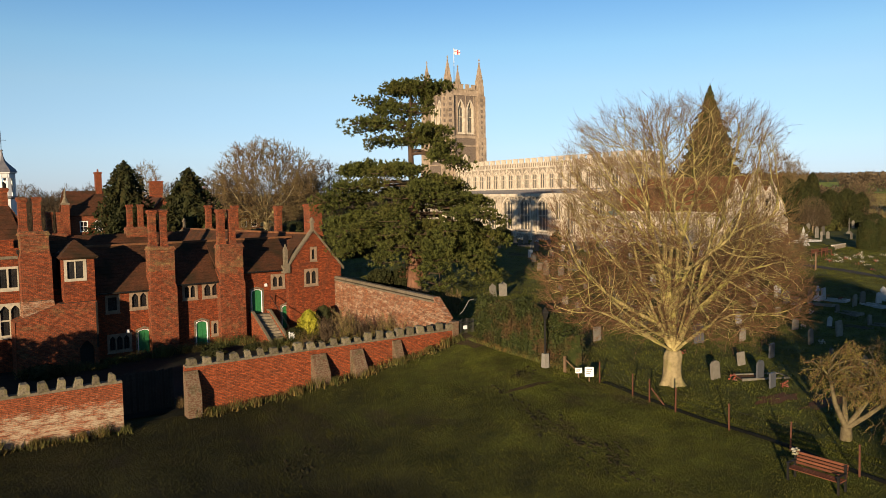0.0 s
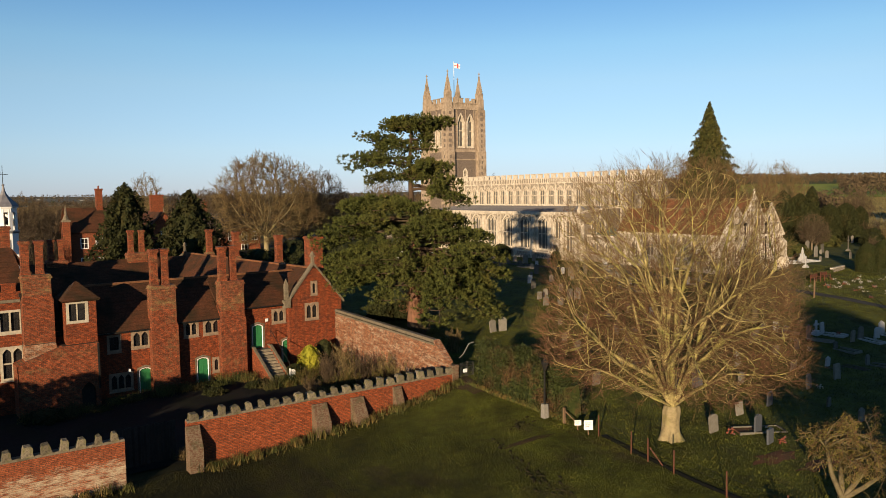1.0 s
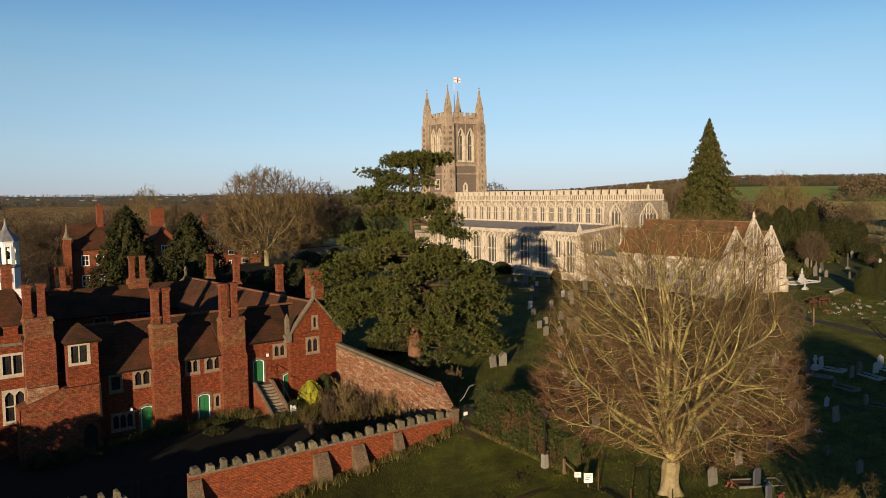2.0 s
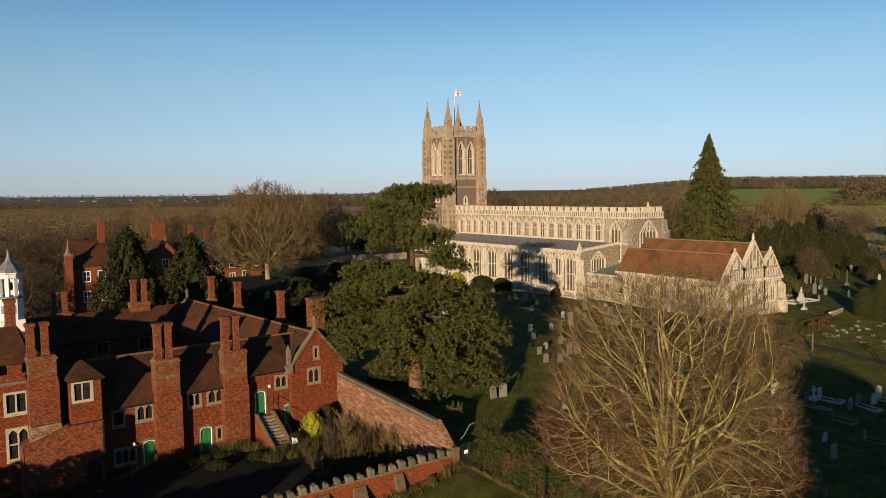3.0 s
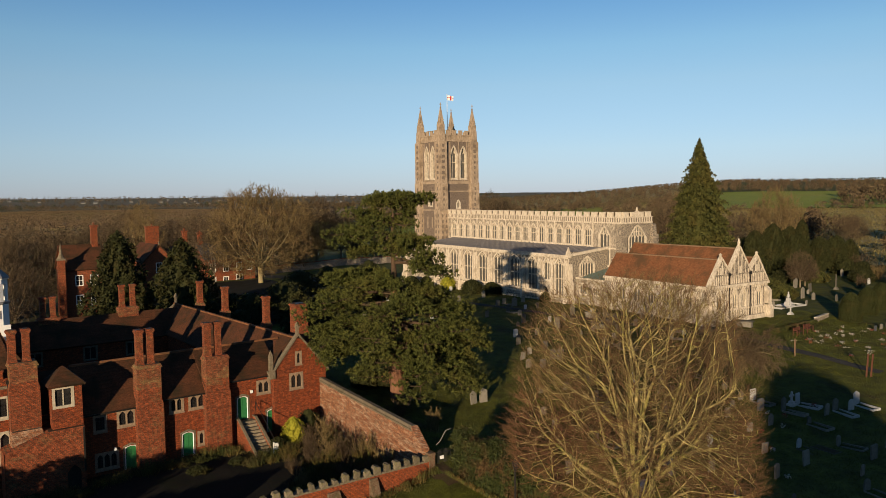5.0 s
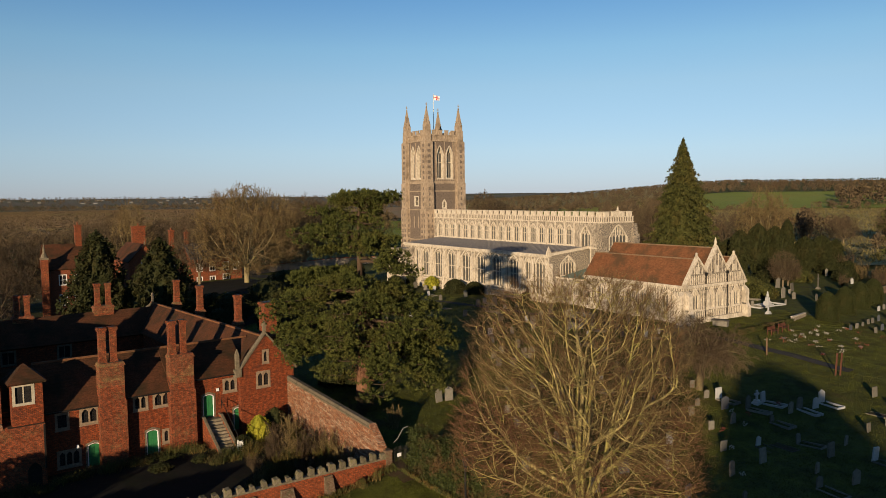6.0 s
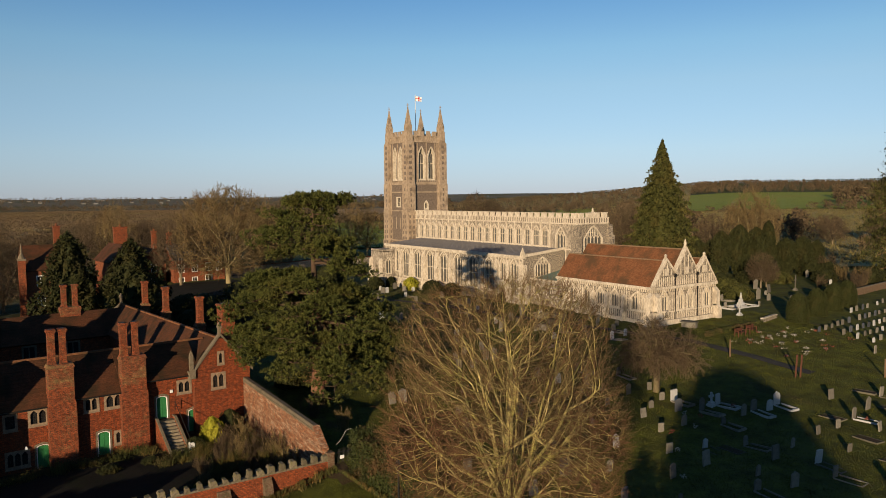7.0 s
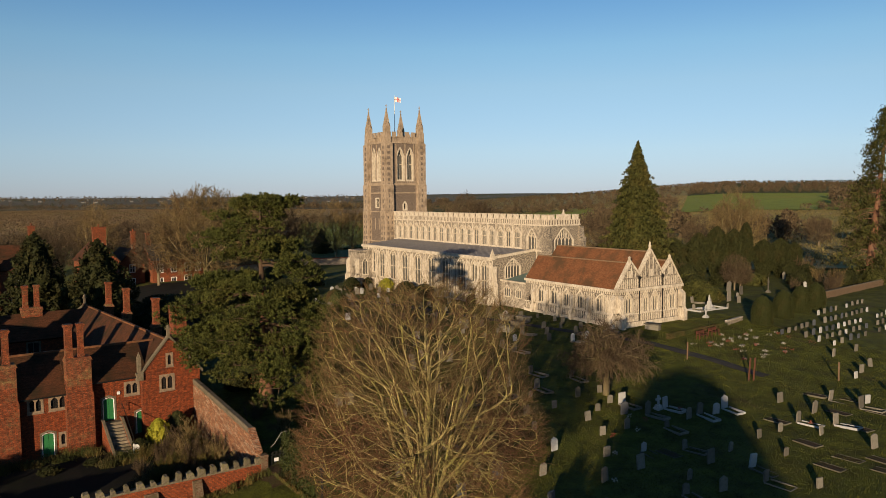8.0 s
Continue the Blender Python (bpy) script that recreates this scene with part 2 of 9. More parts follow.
M["flag_white"] = mottled("flag_white", (0.423, 0.417, 0.412), (0.444, 0.439, 0.434), 4.0, 1.0, (0.39, 0.385, 0.38), 0.8, 0.0)
M["flag_red"] = mottled("flag_red", (0.271, 0.0217, 0.0271), (0.303, 0.0271, 0.0325), 4.0, 1.0, (0.244, 0.0217, 0.0271), 0.8, 0.0)
M["flower_red"] = mottled("red_flowers", (0.119, 0.0149, 0.0119), (0.149, 0.0597, 0.0298), 20.0, 3.0, (0.149, 0.119, 0.104), 0.8, 0.0, island=0.5)
M["flower_white"] = mottled("white_flowers", (0.195, 0.189, 0.162), (0.228, 0.215, 0.162), 20.0, 3.0, (0.195, 0.162, 0.0325), 0.8, 0.0, island=0.4)
M["leafmould"] = mottled("fallen_leaves", (0.0759, 0.0325, 0.0189), (0.119, 0.0542, 0.0271), 12.0, 2.0, (0.0542, 0.0434, 0.0162), 0.95, 0.3)
M["asphalt"] = mottled("asphalt", (0.0244, 0.0233, 0.0217), (0.0353, 0.0325, 0.0303), 20.0, 1.0, (0.046, 0.0407, 0.0353), 0.95, 0.2)
M["farland"] = mottled("far_farmland", (0.075, 0.062, 0.04), (0.13, 0.108, 0.064), 0.02, 0.004, (0.1, 0.098, 0.05), 0.95, 0.0)
M["earth"] = mottled("ploughed_earth", (0.185, 0.115, 0.055), (0.235, 0.155, 0.07), 0.05, 0.006, (0.16, 0.145, 0.045), 0.95, 0.0)
M["tussock"] = mottled("tawny_tussock", (0.07, 0.055, 0.021), (0.1, 0.082, 0.03), 0.06, 0.012, (0.062, 0.062, 0.02), 0.95, 0.0, island=0.4)
M["clod"] = mottled("brown_clod", (0.06, 0.04, 0.021), (0.082, 0.057, 0.029), 0.02, 0.005, (0.058, 0.052, 0.021), 0.95, 0.0, island=0.35)
M["crop_leaf"] = mottled("crop_leaf", (0.034, 0.052, 0.01), (0.052, 0.068, 0.014), 0.03, 0.01, (0.062, 0.062, 0.016), 0.95, 0.0, island=0.35)
M["meadow"] = mottled("meadow", (0.102, 0.111, 0.0185), (0.137, 0.139, 0.0259), 0.08, 0.012, (0.172, 0.144, 0.037), 0.95, 0.0)
M["crop"] = mottled("winter_crop", (0.146, 0.174, 0.0227), (0.19, 0.207, 0.0284), 0.05, 0.01, (0.219, 0.181, 0.0342), 0.95, 0.0)
M["straw"] = mottled("rough_pasture", (0.194, 0.151, 0.0582), (0.243, 0.192, 0.0725), 0.06, 0.012, (0.146, 0.14, 0.0437), 0.95, 0.0)
M["farwood"] = mottled("bare_wood", (0.052, 0.037, 0.0215), (0.078, 0.055, 0.03), 0.05, 0.006, (0.062, 0.051, 0.025), 0.95, 0.0, island=0.5)
M["fargreen"] = mottled("far_conifer", (0.0162, 0.0217, 0.0109), (0.0271, 0.0325, 0.0152), 0.05, 0.006, (0.0217, 0.0271, 0.0109), 0.95, 0.0, island=0.4)
M["house_white"] = mottled("white_render", (0.137, 0.133, 0.121), (0.152, 0.148, 0.137), 0.4, 0.1, (0.117, 0.113, 0.101), 0.9, 0.0)
M["slate"] = mottled("slate", (0.038, 0.038, 0.0407), (0.0596, 0.0596, 0.0624), 3.0, 0.5, (0.0488, 0.0434, 0.038), 0.7, 0.3)


M["leaded"] = mottled("leaded_glass", (0.035, 0.034, 0.031), (0.075, 0.07, 0.06), 9.0, 1.5, (0.05, 0.048, 0.042), 0.3, 0.15, 0.01, spec=0.4)
M["dark_pane"] = mottled("dark_casement_glass", (0.008, 0.008, 0.009), (0.022, 0.02, 0.018), 14.0, 2.0, (0.03, 0.027, 0.024), 0.16, 0.1, 0.01, spec=0.4)


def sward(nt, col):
    """Grass colour by x: dark over the paddock, brighter and greener towards the fence and beyond it."""
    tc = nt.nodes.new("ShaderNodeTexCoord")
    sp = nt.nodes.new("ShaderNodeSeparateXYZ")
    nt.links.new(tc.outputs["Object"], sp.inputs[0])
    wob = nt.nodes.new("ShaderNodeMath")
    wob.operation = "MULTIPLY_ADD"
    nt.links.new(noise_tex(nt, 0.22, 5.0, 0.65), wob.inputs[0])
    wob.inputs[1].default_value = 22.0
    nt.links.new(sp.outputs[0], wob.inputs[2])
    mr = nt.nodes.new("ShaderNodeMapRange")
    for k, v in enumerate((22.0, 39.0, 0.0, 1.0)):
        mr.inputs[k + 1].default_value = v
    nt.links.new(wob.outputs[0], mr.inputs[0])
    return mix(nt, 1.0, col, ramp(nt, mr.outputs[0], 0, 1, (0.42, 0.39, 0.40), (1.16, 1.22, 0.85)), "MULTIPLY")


def make_grass():
    """Short winter turf: tufts, worn and mossy patches, a few bare tracks."""
    m, nt, b = shader("turf", 0.95, 0.0, 0.15)
    f = noise_tex(nt, 9.0, 6.0, 0.75)
    col = ramp(nt, f, 0.32, 0.7, (0.022, 0.0245, 0.0042), (0.063, 0.06, 0.0102))
    g = noise_tex(nt, 0.7, 5.0, 0.65)
    col = mix(nt, ramp(nt, g, 0.42, 0.68, (0, 0, 0), (0.7, 0.7, 0.7)), col, (0.054, 0.056, 0.009))
    col = mix(nt, 1.0, col, ramp(nt, noise_tex(nt, 0.45, 8.0, 0.8), 0.36, 0.64, (0.5, 0.5, 0.5), (1.4, 1.4, 1.35)), "MULTIPLY")
    h = noise_tex(nt, 0.11, 4.0, 0.6)
    col = mix(nt, ramp(nt, h, 0.55, 0.75, (0, 0, 0), (0.5, 0.5, 0.5)), col, (0.052, 0.044, 0.013))
    k = noise_tex(nt, 0.25, 6.0, 0.7, stretch=(1.0, 0.35, 1))
    col = mix(nt, ramp(nt, k, 0.57, 0.66, (0, 0, 0), (0.7, 0.7, 0.7)), col, (0.03, 0.021, 0.012))
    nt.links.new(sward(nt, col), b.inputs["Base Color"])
    hgt = mix(nt, 0.35, f, noise_tex(nt, 2.2, 5.0, 0.7))
    add_bump(nt, b, hgt, 0.9, 0.12)
    return m


def make_blade():
    m, nt, b = shader("grass_blade", 0.8, 0.0, 0.1)
    col = ramp(nt, noise_tex(nt, 1.5, 5.0, 0.65), 0.35, 0.65, (0.0235, 0.0265, 0.0043), (0.05, 0.047, 0.0078))
    col = mix(nt, ramp(nt, noise_tex(nt, 0.3, 4.0, 0.6), 0.5, 0.72, (0, 0, 0), (1, 1, 1)), col, (0.046, 0.041, 0.011))
    col = mix(nt, 1.0, col, ramp(nt, noise_tex(nt, 0.45, 8.0, 0.8), 0.36, 0.64, (0.45, 0.45, 0.45), (1.45, 1.45, 1.35)), "MULTIPLY")
    k = noise_tex(nt, 0.25, 6.0, 0.7, stretch=(1.0, 0.35, 1))
    col = mix(nt, ramp(nt, k, 0.57, 0.66, (0, 0, 0), (0.6, 0.6, 0.6)), col, (0.028, 0.02, 0.011))
    oi = nt.nodes.new("ShaderNodeNewGeometry")
    col = mix(nt, 1.0, col, ramp(nt, oi.outputs["Random Per Island"], 0, 1, (0.7,) * 3, (1.15,) * 3), "MULTIPLY")
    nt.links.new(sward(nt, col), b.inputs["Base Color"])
    return m


M["grass"] = make_grass()
M["blade"] = make_blade()
M["mud"] = mottled("trodden_mud", (0.011, 0.008, 0.0036), (0.02, 0.0155, 0.006), 6.0, 1.2, (0.018, 0.018, 0.0045), 0.9, 0.3)
# near-black ground colour that paints deep shade in the yard and along the fence
M["soil"] = mottled("shade_dark_ground", (0.00588, 0.00539, 0.00441), (0.0108, 0.0098, 0.00686), 4.0, 0.5, (0.00686, 0.00882, 0.00343), 0.95, 0.4)
M["mid_bark"] = mottled("grey_bark", (0.085, 0.064, 0.04), (0.14, 0.108, 0.066), 3.0, 0.4, (0.1, 0.088, 0.044), 0.95, 0.3)
M["midtwig"] = mottled("brown_twig", (0.054, 0.037, 0.0215), (0.085, 0.06, 0.034), 1.0, 0.2, (0.072, 0.058, 0.028), 0.95, 0.0, island=0.4)
M["ridge"] = mottled("ridge_tile", (0.11, 0.066, 0.038), (0.16, 0.105, 0.062), 6.0, 1.0, (0.085, 0.06, 0.035), 0.9, 0.2)
M["track"] = mottled("bare_earth", (0.032, 0.02, 0.011), (0.055, 0.033, 0.018), 6.0, 1.0, (0.035, 0.032, 0.01), 0.95, 0.5)
M["step"] = mottled("worn_step", (0.12, 0.095, 0.065), (0.2, 0.165, 0.115), 6.0, 1.2, (0.07, 0.062, 0.035), 0.95, 0.5, rnd=0.3)
M["old_bark"] = mottled("old_bark", (0.0595, 0.0462, 0.0252), (0.105, 0.084, 0.0462), 6.0, 1.2, (0.077, 0.07, 0.0224), 0.95, 0.5)
M["khaki_twig"] = mottled("khaki_twig", (0.098, 0.068, 0.029), (0.15, 0.11, 0.047), 3.0, 0.3, (0.105, 0.062, 0.031), 0.95, 0.0, island=0.35)
M["moss"] = mottled("yellow_moss", (0.085, 0.07, 0.014), (0.14, 0.11, 0.022), 4.0, 1.0, (0.07, 0.062, 0.016), 0.9, 0.0, island=0.4)
M["withe"] = mottled("yellow_withe", (0.075, 0.06, 0.018), (0.12, 0.095, 0.03), 3.0, 0.8, (0.095, 0.058, 0.026), 0.95, 0.0, island=0.4)
M["old_kerb"] = mottled("old_kerb", (0.06, 0.054, 0.036), (0.1, 0.088, 0.06), 8.0, 1.5, (0.045, 0.046, 0.022), 0.95, 0.4, rnd=0.3)
M["bench_dark"] = mottled("dark_red_wood", (0.055, 0.02, 0.012), (0.09, 0.032, 0.018), 8.0, 1.0, (0.05, 0.022, 0.014), 0.8, 0.2)

# ---- building blocks ----
class Shape:
    """Faces gathered for one mesh; each face names the slot of its material."""

    def __init__(self):
        self.v, self.f, self.m = [], [], []

    def face(self, pts, m=0):
        k = len(self.v)
        self.v.extend(pts)
        self.f.append(tuple(range(k, k + len(pts))))
        self.m.append(m)
        return self

    def box(self, x0, x1, y0, y1, z0, z1, m=0, top=0.0):
        """top: how far the upper face draws in on each side."""
        a = [(x0, y0, z0), (x1, y0, z0), (x1, y1, z0), (x0, y1, z0)]
        t = top
        b = [(x0 + t, y0 + t, z1), (x1 - t, y0 + t, z1), (x1 - t, y1 - t, z1), (x0 + t, y1 - t, z1)]
        k = len(self.v)
        self.v.extend(a + b)
        for q in ((3, 2, 1, 0), (4, 5, 6, 7), (0, 1, 5, 4), (1, 2, 6, 5), (2, 3, 7, 6), (3, 0, 4, 7)):
            self.f.append(tuple(k + i for i in q))
            self.m.append(m)
        return self

    def prism(self, outline, put, a, b, m=0):
        """An outline of 2D points pushed from a to b; put(p, q, depth) gives the place."""
        f0, f1 = [put(p, q, a) for p, q in outline], [put(p, q, b) for p, q in outline]
        self.face(f0, m), self.face(f1[::-1], m)
        n = len(outline)
        for i in range(n):
            j = (i + 1) % n
            self.face([f0[j], f0[i], f1[i], f1[j]], m)
        return self

    def lathe(self, rings, n=8, m=0, c=(0, 0), turn=0.0, cap=True):
        """Rings of (radius, height) round an upright axis."""
        k = len(self.v)
        for r, z in rings:
            for i in range(n):
                a = turn + 2 * math.pi * i / n
                self.v.append((c[0] + r * math.cos(a), c[1] + r * math.sin(a), z))
        for j in range(len(rings) - 1):
            for i in range(n):
                i2 = (i + 1) % n
                self.f.append((k + j * n + i, k + j * n + i2, k + (j + 1) * n + i2, k + (j + 1) * n + i))
                self.m.append(m)
        if cap:
            self.f.append(tuple(k + (len(rings) - 1) * n + i for i in range(n)))
            self.m.append(m)
        return self

    def tube(self, p, q, r0, r1, n=5, m=0):
        p, q = Vector(p), Vector(q)
        d = (q - p).normalized()
        u = d.cross(Vector((0, 0, 1)) if abs(d.z) < 0.9 else Vector((1, 0, 0))).normalized()
        w = d.cross(u)
        k = len(self.v)
        for c, r in ((p, r0), (q, r1)):
            for i in range(n):
                a = 2 * math.pi * i / n
                self.v.append(tuple(c + (u * math.cos(a) + w * math.sin(a)) * r))
        for i in range(n):
            j = (i + 1) % n
            self.f.append((k + i, k + j, k + n + j, k + n + i))
            self.m.append(m)
        return self

    def moved(self, m4):
        self.v = [tuple(m4 @ Vector(p)) for p in self.v]
        return self

    def mesh(self, name, mats):
        me = bpy.data.meshes.new(name)
        me.from_pydata(self.v, [], self.f)
        for a in mats if isinstance(mats, (list, tuple)) else [mats]:
            me.materials.append(a)
        if any(self.m):
            me.polygons.foreach_set("material_index", self.m)
        me.update()
        return me


def part(name, shape, mats, parent, label="", m4=None, kind=""):
    me = shape if isinstance(shape, bpy.types.Mesh) else shape.mesh(name, mats)
    ob = new(name, me)
    ob.parent = parent
    if m4 is not None:
        ob.matrix_local = m4
    return tagged(ob, label=label, kind=kind)


def thing(name, m4, label, category, group=""):
    ob = new(name)
    ob.empty_display_size = 0.2
    ob.matrix_world = m4
    return tagged(ob, label, category, group)


def lone(name, shape, mats, m4=None, label="", category="", group="", kind=""):
    """A thing or piece of the setting that is one mesh."""
    ob = new(name, shape if isinstance(shape, bpy.types.Mesh) else shape.mesh(name, mats))
    if m4 is not None:
        ob.matrix_world = m4
    return tagged(ob, label, category, group, kind)


def arch(c, w, spring, rise, n=6):
    """Left to right over a pointed head; rise 0 gives a square head."""
    if rise <= 0:
        return [(c - w / 2, spring), (c + w / 2, spring)]
    half = [(w / 2 * (1 - i / n), spring + rise * math.sin(i / n * 1.25) / math.sin(1.25)) for i in range(n + 1)]
    return [(c - x, z) for x, z in half] + [(c + x, z) for x, z in half[-2::-1]]


def wall_band(sh, m4, s0, s1, z0, z1, ops, deep=0.3, mw=0, mr=0):
    """A stretch of wall with openings (centre, width, sill, spring, rise) cut through it. Local x runs along, y inward."""
    def P(s, z, d=0.0):
        return tuple(m4 @ Vector((s, d, z)))
    x = s0
    for c, w, sill, spring, rise in sorted(ops):
        l, r = c - w / 2, c + w / 2
        if l > x:
            sh.face([P(x, z0), P(l, z0), P(l, z1), P(x, z1)], mw)
        if sill > z0:
            sh.face([P(l, z0), P(r, z0), P(r, sill), P(l, sill)], mw)
        top = arch(c, w, spring, rise)
        for (a, za), (b, zb) in zip(top, top[1:]):
            sh.face([P(a, za), P(b, zb), P(b, z1), P(a, z1)], mw)
        ring = [(l, sill)] + top + [(r, sill)]
        for (a, za), (b, zb) in zip(ring, ring[1:] + ring[:1]):
            sh.face([P(a, za), P(a, za, deep), P(b, zb, deep), P(b, zb)], mr)
        x = r
    if s1 > x:
        sh.face([P(x, z0), P(s1, z0), P(s1, z1), P(x, z1)], mw)
    return sh


WINDOWS = {}


def window_meshes(w, h, rise, lights, transoms, tracery, bar, deep, proud):
    """Stone or wood frame with mullions, and the panes behind; sill at z 0, the middle at x 0."""
    key = (w, h, rise, lights, transoms, tracery, bar, deep, proud)
    if key in WINDOWS:
        return WINDOWS[key]
    spring = h - rise
    sh = Shape()
    outer, inner = arch(0, w + 2 * bar, spring, rise + (bar if rise else 0)), arch(0, w - bar, spring, max(rise - bar * 0.6, 0.0) if rise else 0)
    if not rise:
        outer = [(-w / 2 - bar, h + bar), (w / 2 + bar, h + bar)]
        inner = [(-w / 2 + bar * 0.5, h - bar * 0.5), (w / 2 - bar * 0.5, h - bar * 0.5)]
    ro = [(-w / 2 - bar, -bar)] + outer + [(w / 2 + bar, -bar)]
    ri = [(-w / 2 + bar / 2, bar * 0.5)] + inner + [(w / 2 - bar / 2, bar * 0.5)]
    n = len(ro)
    for i in range(n):
        j = (i + 1) % n
        a, b, c, d = ro[i], ro[j], ri[j], ri[i]
        sh.face([(a[0], -proud, a[1]), (b[0], -proud, b[1]), (c[0], -proud, c[1]), (d[0], -proud, d[1])])
        sh.face([(a[0], 0.1, a[1]), (b[0], 0.1, b[1]), (b[0], -proud, b[1]), (a[0], -proud, a[1])])
        sh.face([(d[0], -proud, d[1]), (c[0], -proud, c[1]), (c[0], deep, c[1]), (d[0], deep, d[1])])

    def head(x):
        if not rise:
            return h
        u = 1 - abs(x) / (w / 2)
        return spring + rise * math.sin(max(u, 0) * 1.25) / math.sin(1.25)
    y0, y1 = deep - (0.11 if tracery else 0.06), deep
    mul = bar * (0.7 if tracery else 0.62)
    for i in range(1, lights):
        x = -w / 2 + w * i / lights
        sh.box(x - mul / 2, x + mul / 2, y0, y1, 0, head(x) - mul * 0.4)
    for t in transoms:
        sh.box(-w / 2, w / 2, y0 + 0.01, y1, t * h - mul / 2, t * h + mul / 2)
    if tracery:
        lw = w / lights
        zt = spring - 0.02 if rise else h - lw * 0.62 - 0.06
        for i in range(lights):
            c = -w / 2 + lw * (i + 0.5)
            pts = arch(c, lw - mul, zt - 0.05, lw * 0.62, 4)
            for (a, za), (b, zb) in zip(pts, pts[1:]):
                sh.prism([(a, za), (b, zb), (b, zb + mul * 0.9), (a, za + mul * 0.9)], lambda p, q, d: (p, d, q), y0, y1)
            if head(c) > zt + lw * 0.62 + 0.1:
                sh.box(c - mul * 0.35, c + mul * 0.35, y0 + 0.01, y1, zt + lw * 0.55, head(c) - mul * 0.3)
        if rise > 0.9:
            sh.box(-w / 2 + w * 0.18, w / 2 - w * 0.18, y0 + 0.02, y1, spring + rise * 0.48, spring + rise * 0.48 + mul * 0.7)
    gl = Shape()
    ring = [(-w / 2, 0)] + arch(0, w, spring, rise) + [(w / 2, 0)]
    gl.face([(x, deep - 0.02, z) for x, z in ring])
    gl.face([(x, deep - 0.008, z) for x, z in ring[::-1]])
    WINDOWS[key] = (sh, gl)
    return WINDOWS[key]


WINMESH = {}


def window(parent, m4, c, w, sill, h, rise, lights=2, transoms=(), tracery=False, bar=0.1, deep=0.25, proud=0.04, mat=None, label=""):
    """A window as a part with its frame and panes below it; m4 is the frame of the wall."""
    mat = mat or M["stone"]
    key = (w, h, rise, lights, transoms, tracery, bar, deep, proud, mat.name)
    if key not in WINMESH:
        sh, gl = window_meshes(w, h, rise, lights, transoms, tracery, bar, deep, proud)
        WINMESH[key] = (sh.mesh("window_frame", mat), gl.mesh("pane", M["leaded"] if tracery else M["dark_pane"]))
    a, b = WINMESH[key]
    at = m4 @ Matrix.Translation((c, 0, sill))
    ob = part("window", a, None, parent, label, at)
    part("pane", b, None, ob)
    return (c, w, sill, sill + h - rise, rise)


def merlons(parent, m4, s0, s1, z, step, wide, high, thick, mesh_mat, name="merlon", cap=0.06):
    """Upstands of a battlement, each an object on one shared mesh."""
    sh = Shape().box(-wide / 2, wide / 2, 0, thick, 0, high)
    sh.box(-wide / 2 - cap, wide / 2 + cap, -cap, thick + cap, high, high + 0.12, top=0.03)
    me = sh.mesh(name, mesh_mat)
    n = max(1, int(round((s1 - s0) / step)))
    for i in range(n):
        s = s0 + (i + 0.5) * (s1 - s0) / n
        part(name, me, None, parent, "", m4 @ Matrix.Translation((s, 0, z)))

# ---- ground ----
FWD, RGT = Vector((0.5476, 0.8367)), Vector((0.8367, -0.5476))


def ease(a, b, x):
    t = np.clip((np.asarray(x, float) - a) / (b - a), 0, 1)
    return t * t * (3 - 2 * t)


def height(x, y):
    """The lie of the land: sloping paddock, sunken garden, churchyard hill, then fields and low hills."""
    x, y = np.asarray(x, float), np.asarray(y, float)
    field = -1.2 + 1.25 * ease(11, 27, x)
    yard = -1.35 + 0.3 * ease(8, 26, x) * (1 - ease(48, 60, y))
    left = field + (yard - field) * ease(41.0, 41.8, y)
    hill = 0.05 + 0.018 * np.clip(x - 30, 0, 70) + 0.085 * np.clip(y - 30, 0, 60)
    hill = 3.35 - np.log1p(np.exp(np.clip((3.35 - hill) * 3, -30, 30))) / 3
    hill = np.where(hill < 0, hill * 0.3, hill) - 0.9 * ease(85, 125, y)
    line = 28.1 + 0.032 * (y - 41.8)
    soft = np.clip((y - 64) * 0.8, 0, 14)
    side = np.where(y < 41.4, ease(23, 30, x), ease(line - 0.1 - soft, line + 0.25 + soft, x))
    near = left + (hill - left) * side
    u, v = x * RGT.x + y * RGT.y, x * FWD.x + y * FWD.y
    r = np.hypot(x - 50, y - 70)
    az = u / np.maximum(np.abs(v), 120.0)
    far = 25 * ease(350, 1500, v) * ease(0.02, 0.42, az) + 12 * ease(500, 1500, v) * ease(-0.15, 0.12, az)
    far = far + 26 * ease(1900, 4000, np.hypot(u, v)) * (1 - ease(0.0, 0.3, az)) + 2.0 * np.sin(x * 0.006) * np.sin(y * 0.005 + 1)
    far = far + 6.5 * ease(170, 520, v) * ease(0.18, 0.42, az)
    w = ease(120, 330, r)
    bumps = 0.05 * np.sin(x * 0.9 + 1.3 * np.sin(y * 0.43)) * np.sin(y * 0.8 + np.sin(x * 0.37)) * (r < 150)
    return near * (1 - w) + far * w + bumps


def ground_z(x, y):
    return float(height(x, y))


def spread(lo, hi, step, far, grow=1.16):
    a = list(np.arange(lo, hi + 1e-6, step))
    d, left, right = step, [lo], [hi]
    while right[-1] < far:
        d *= grow
        right.append(right[-1] + d)
        left.append(left[-1] - d)
    return np.array(left[:0:-1] + a + right[1:])


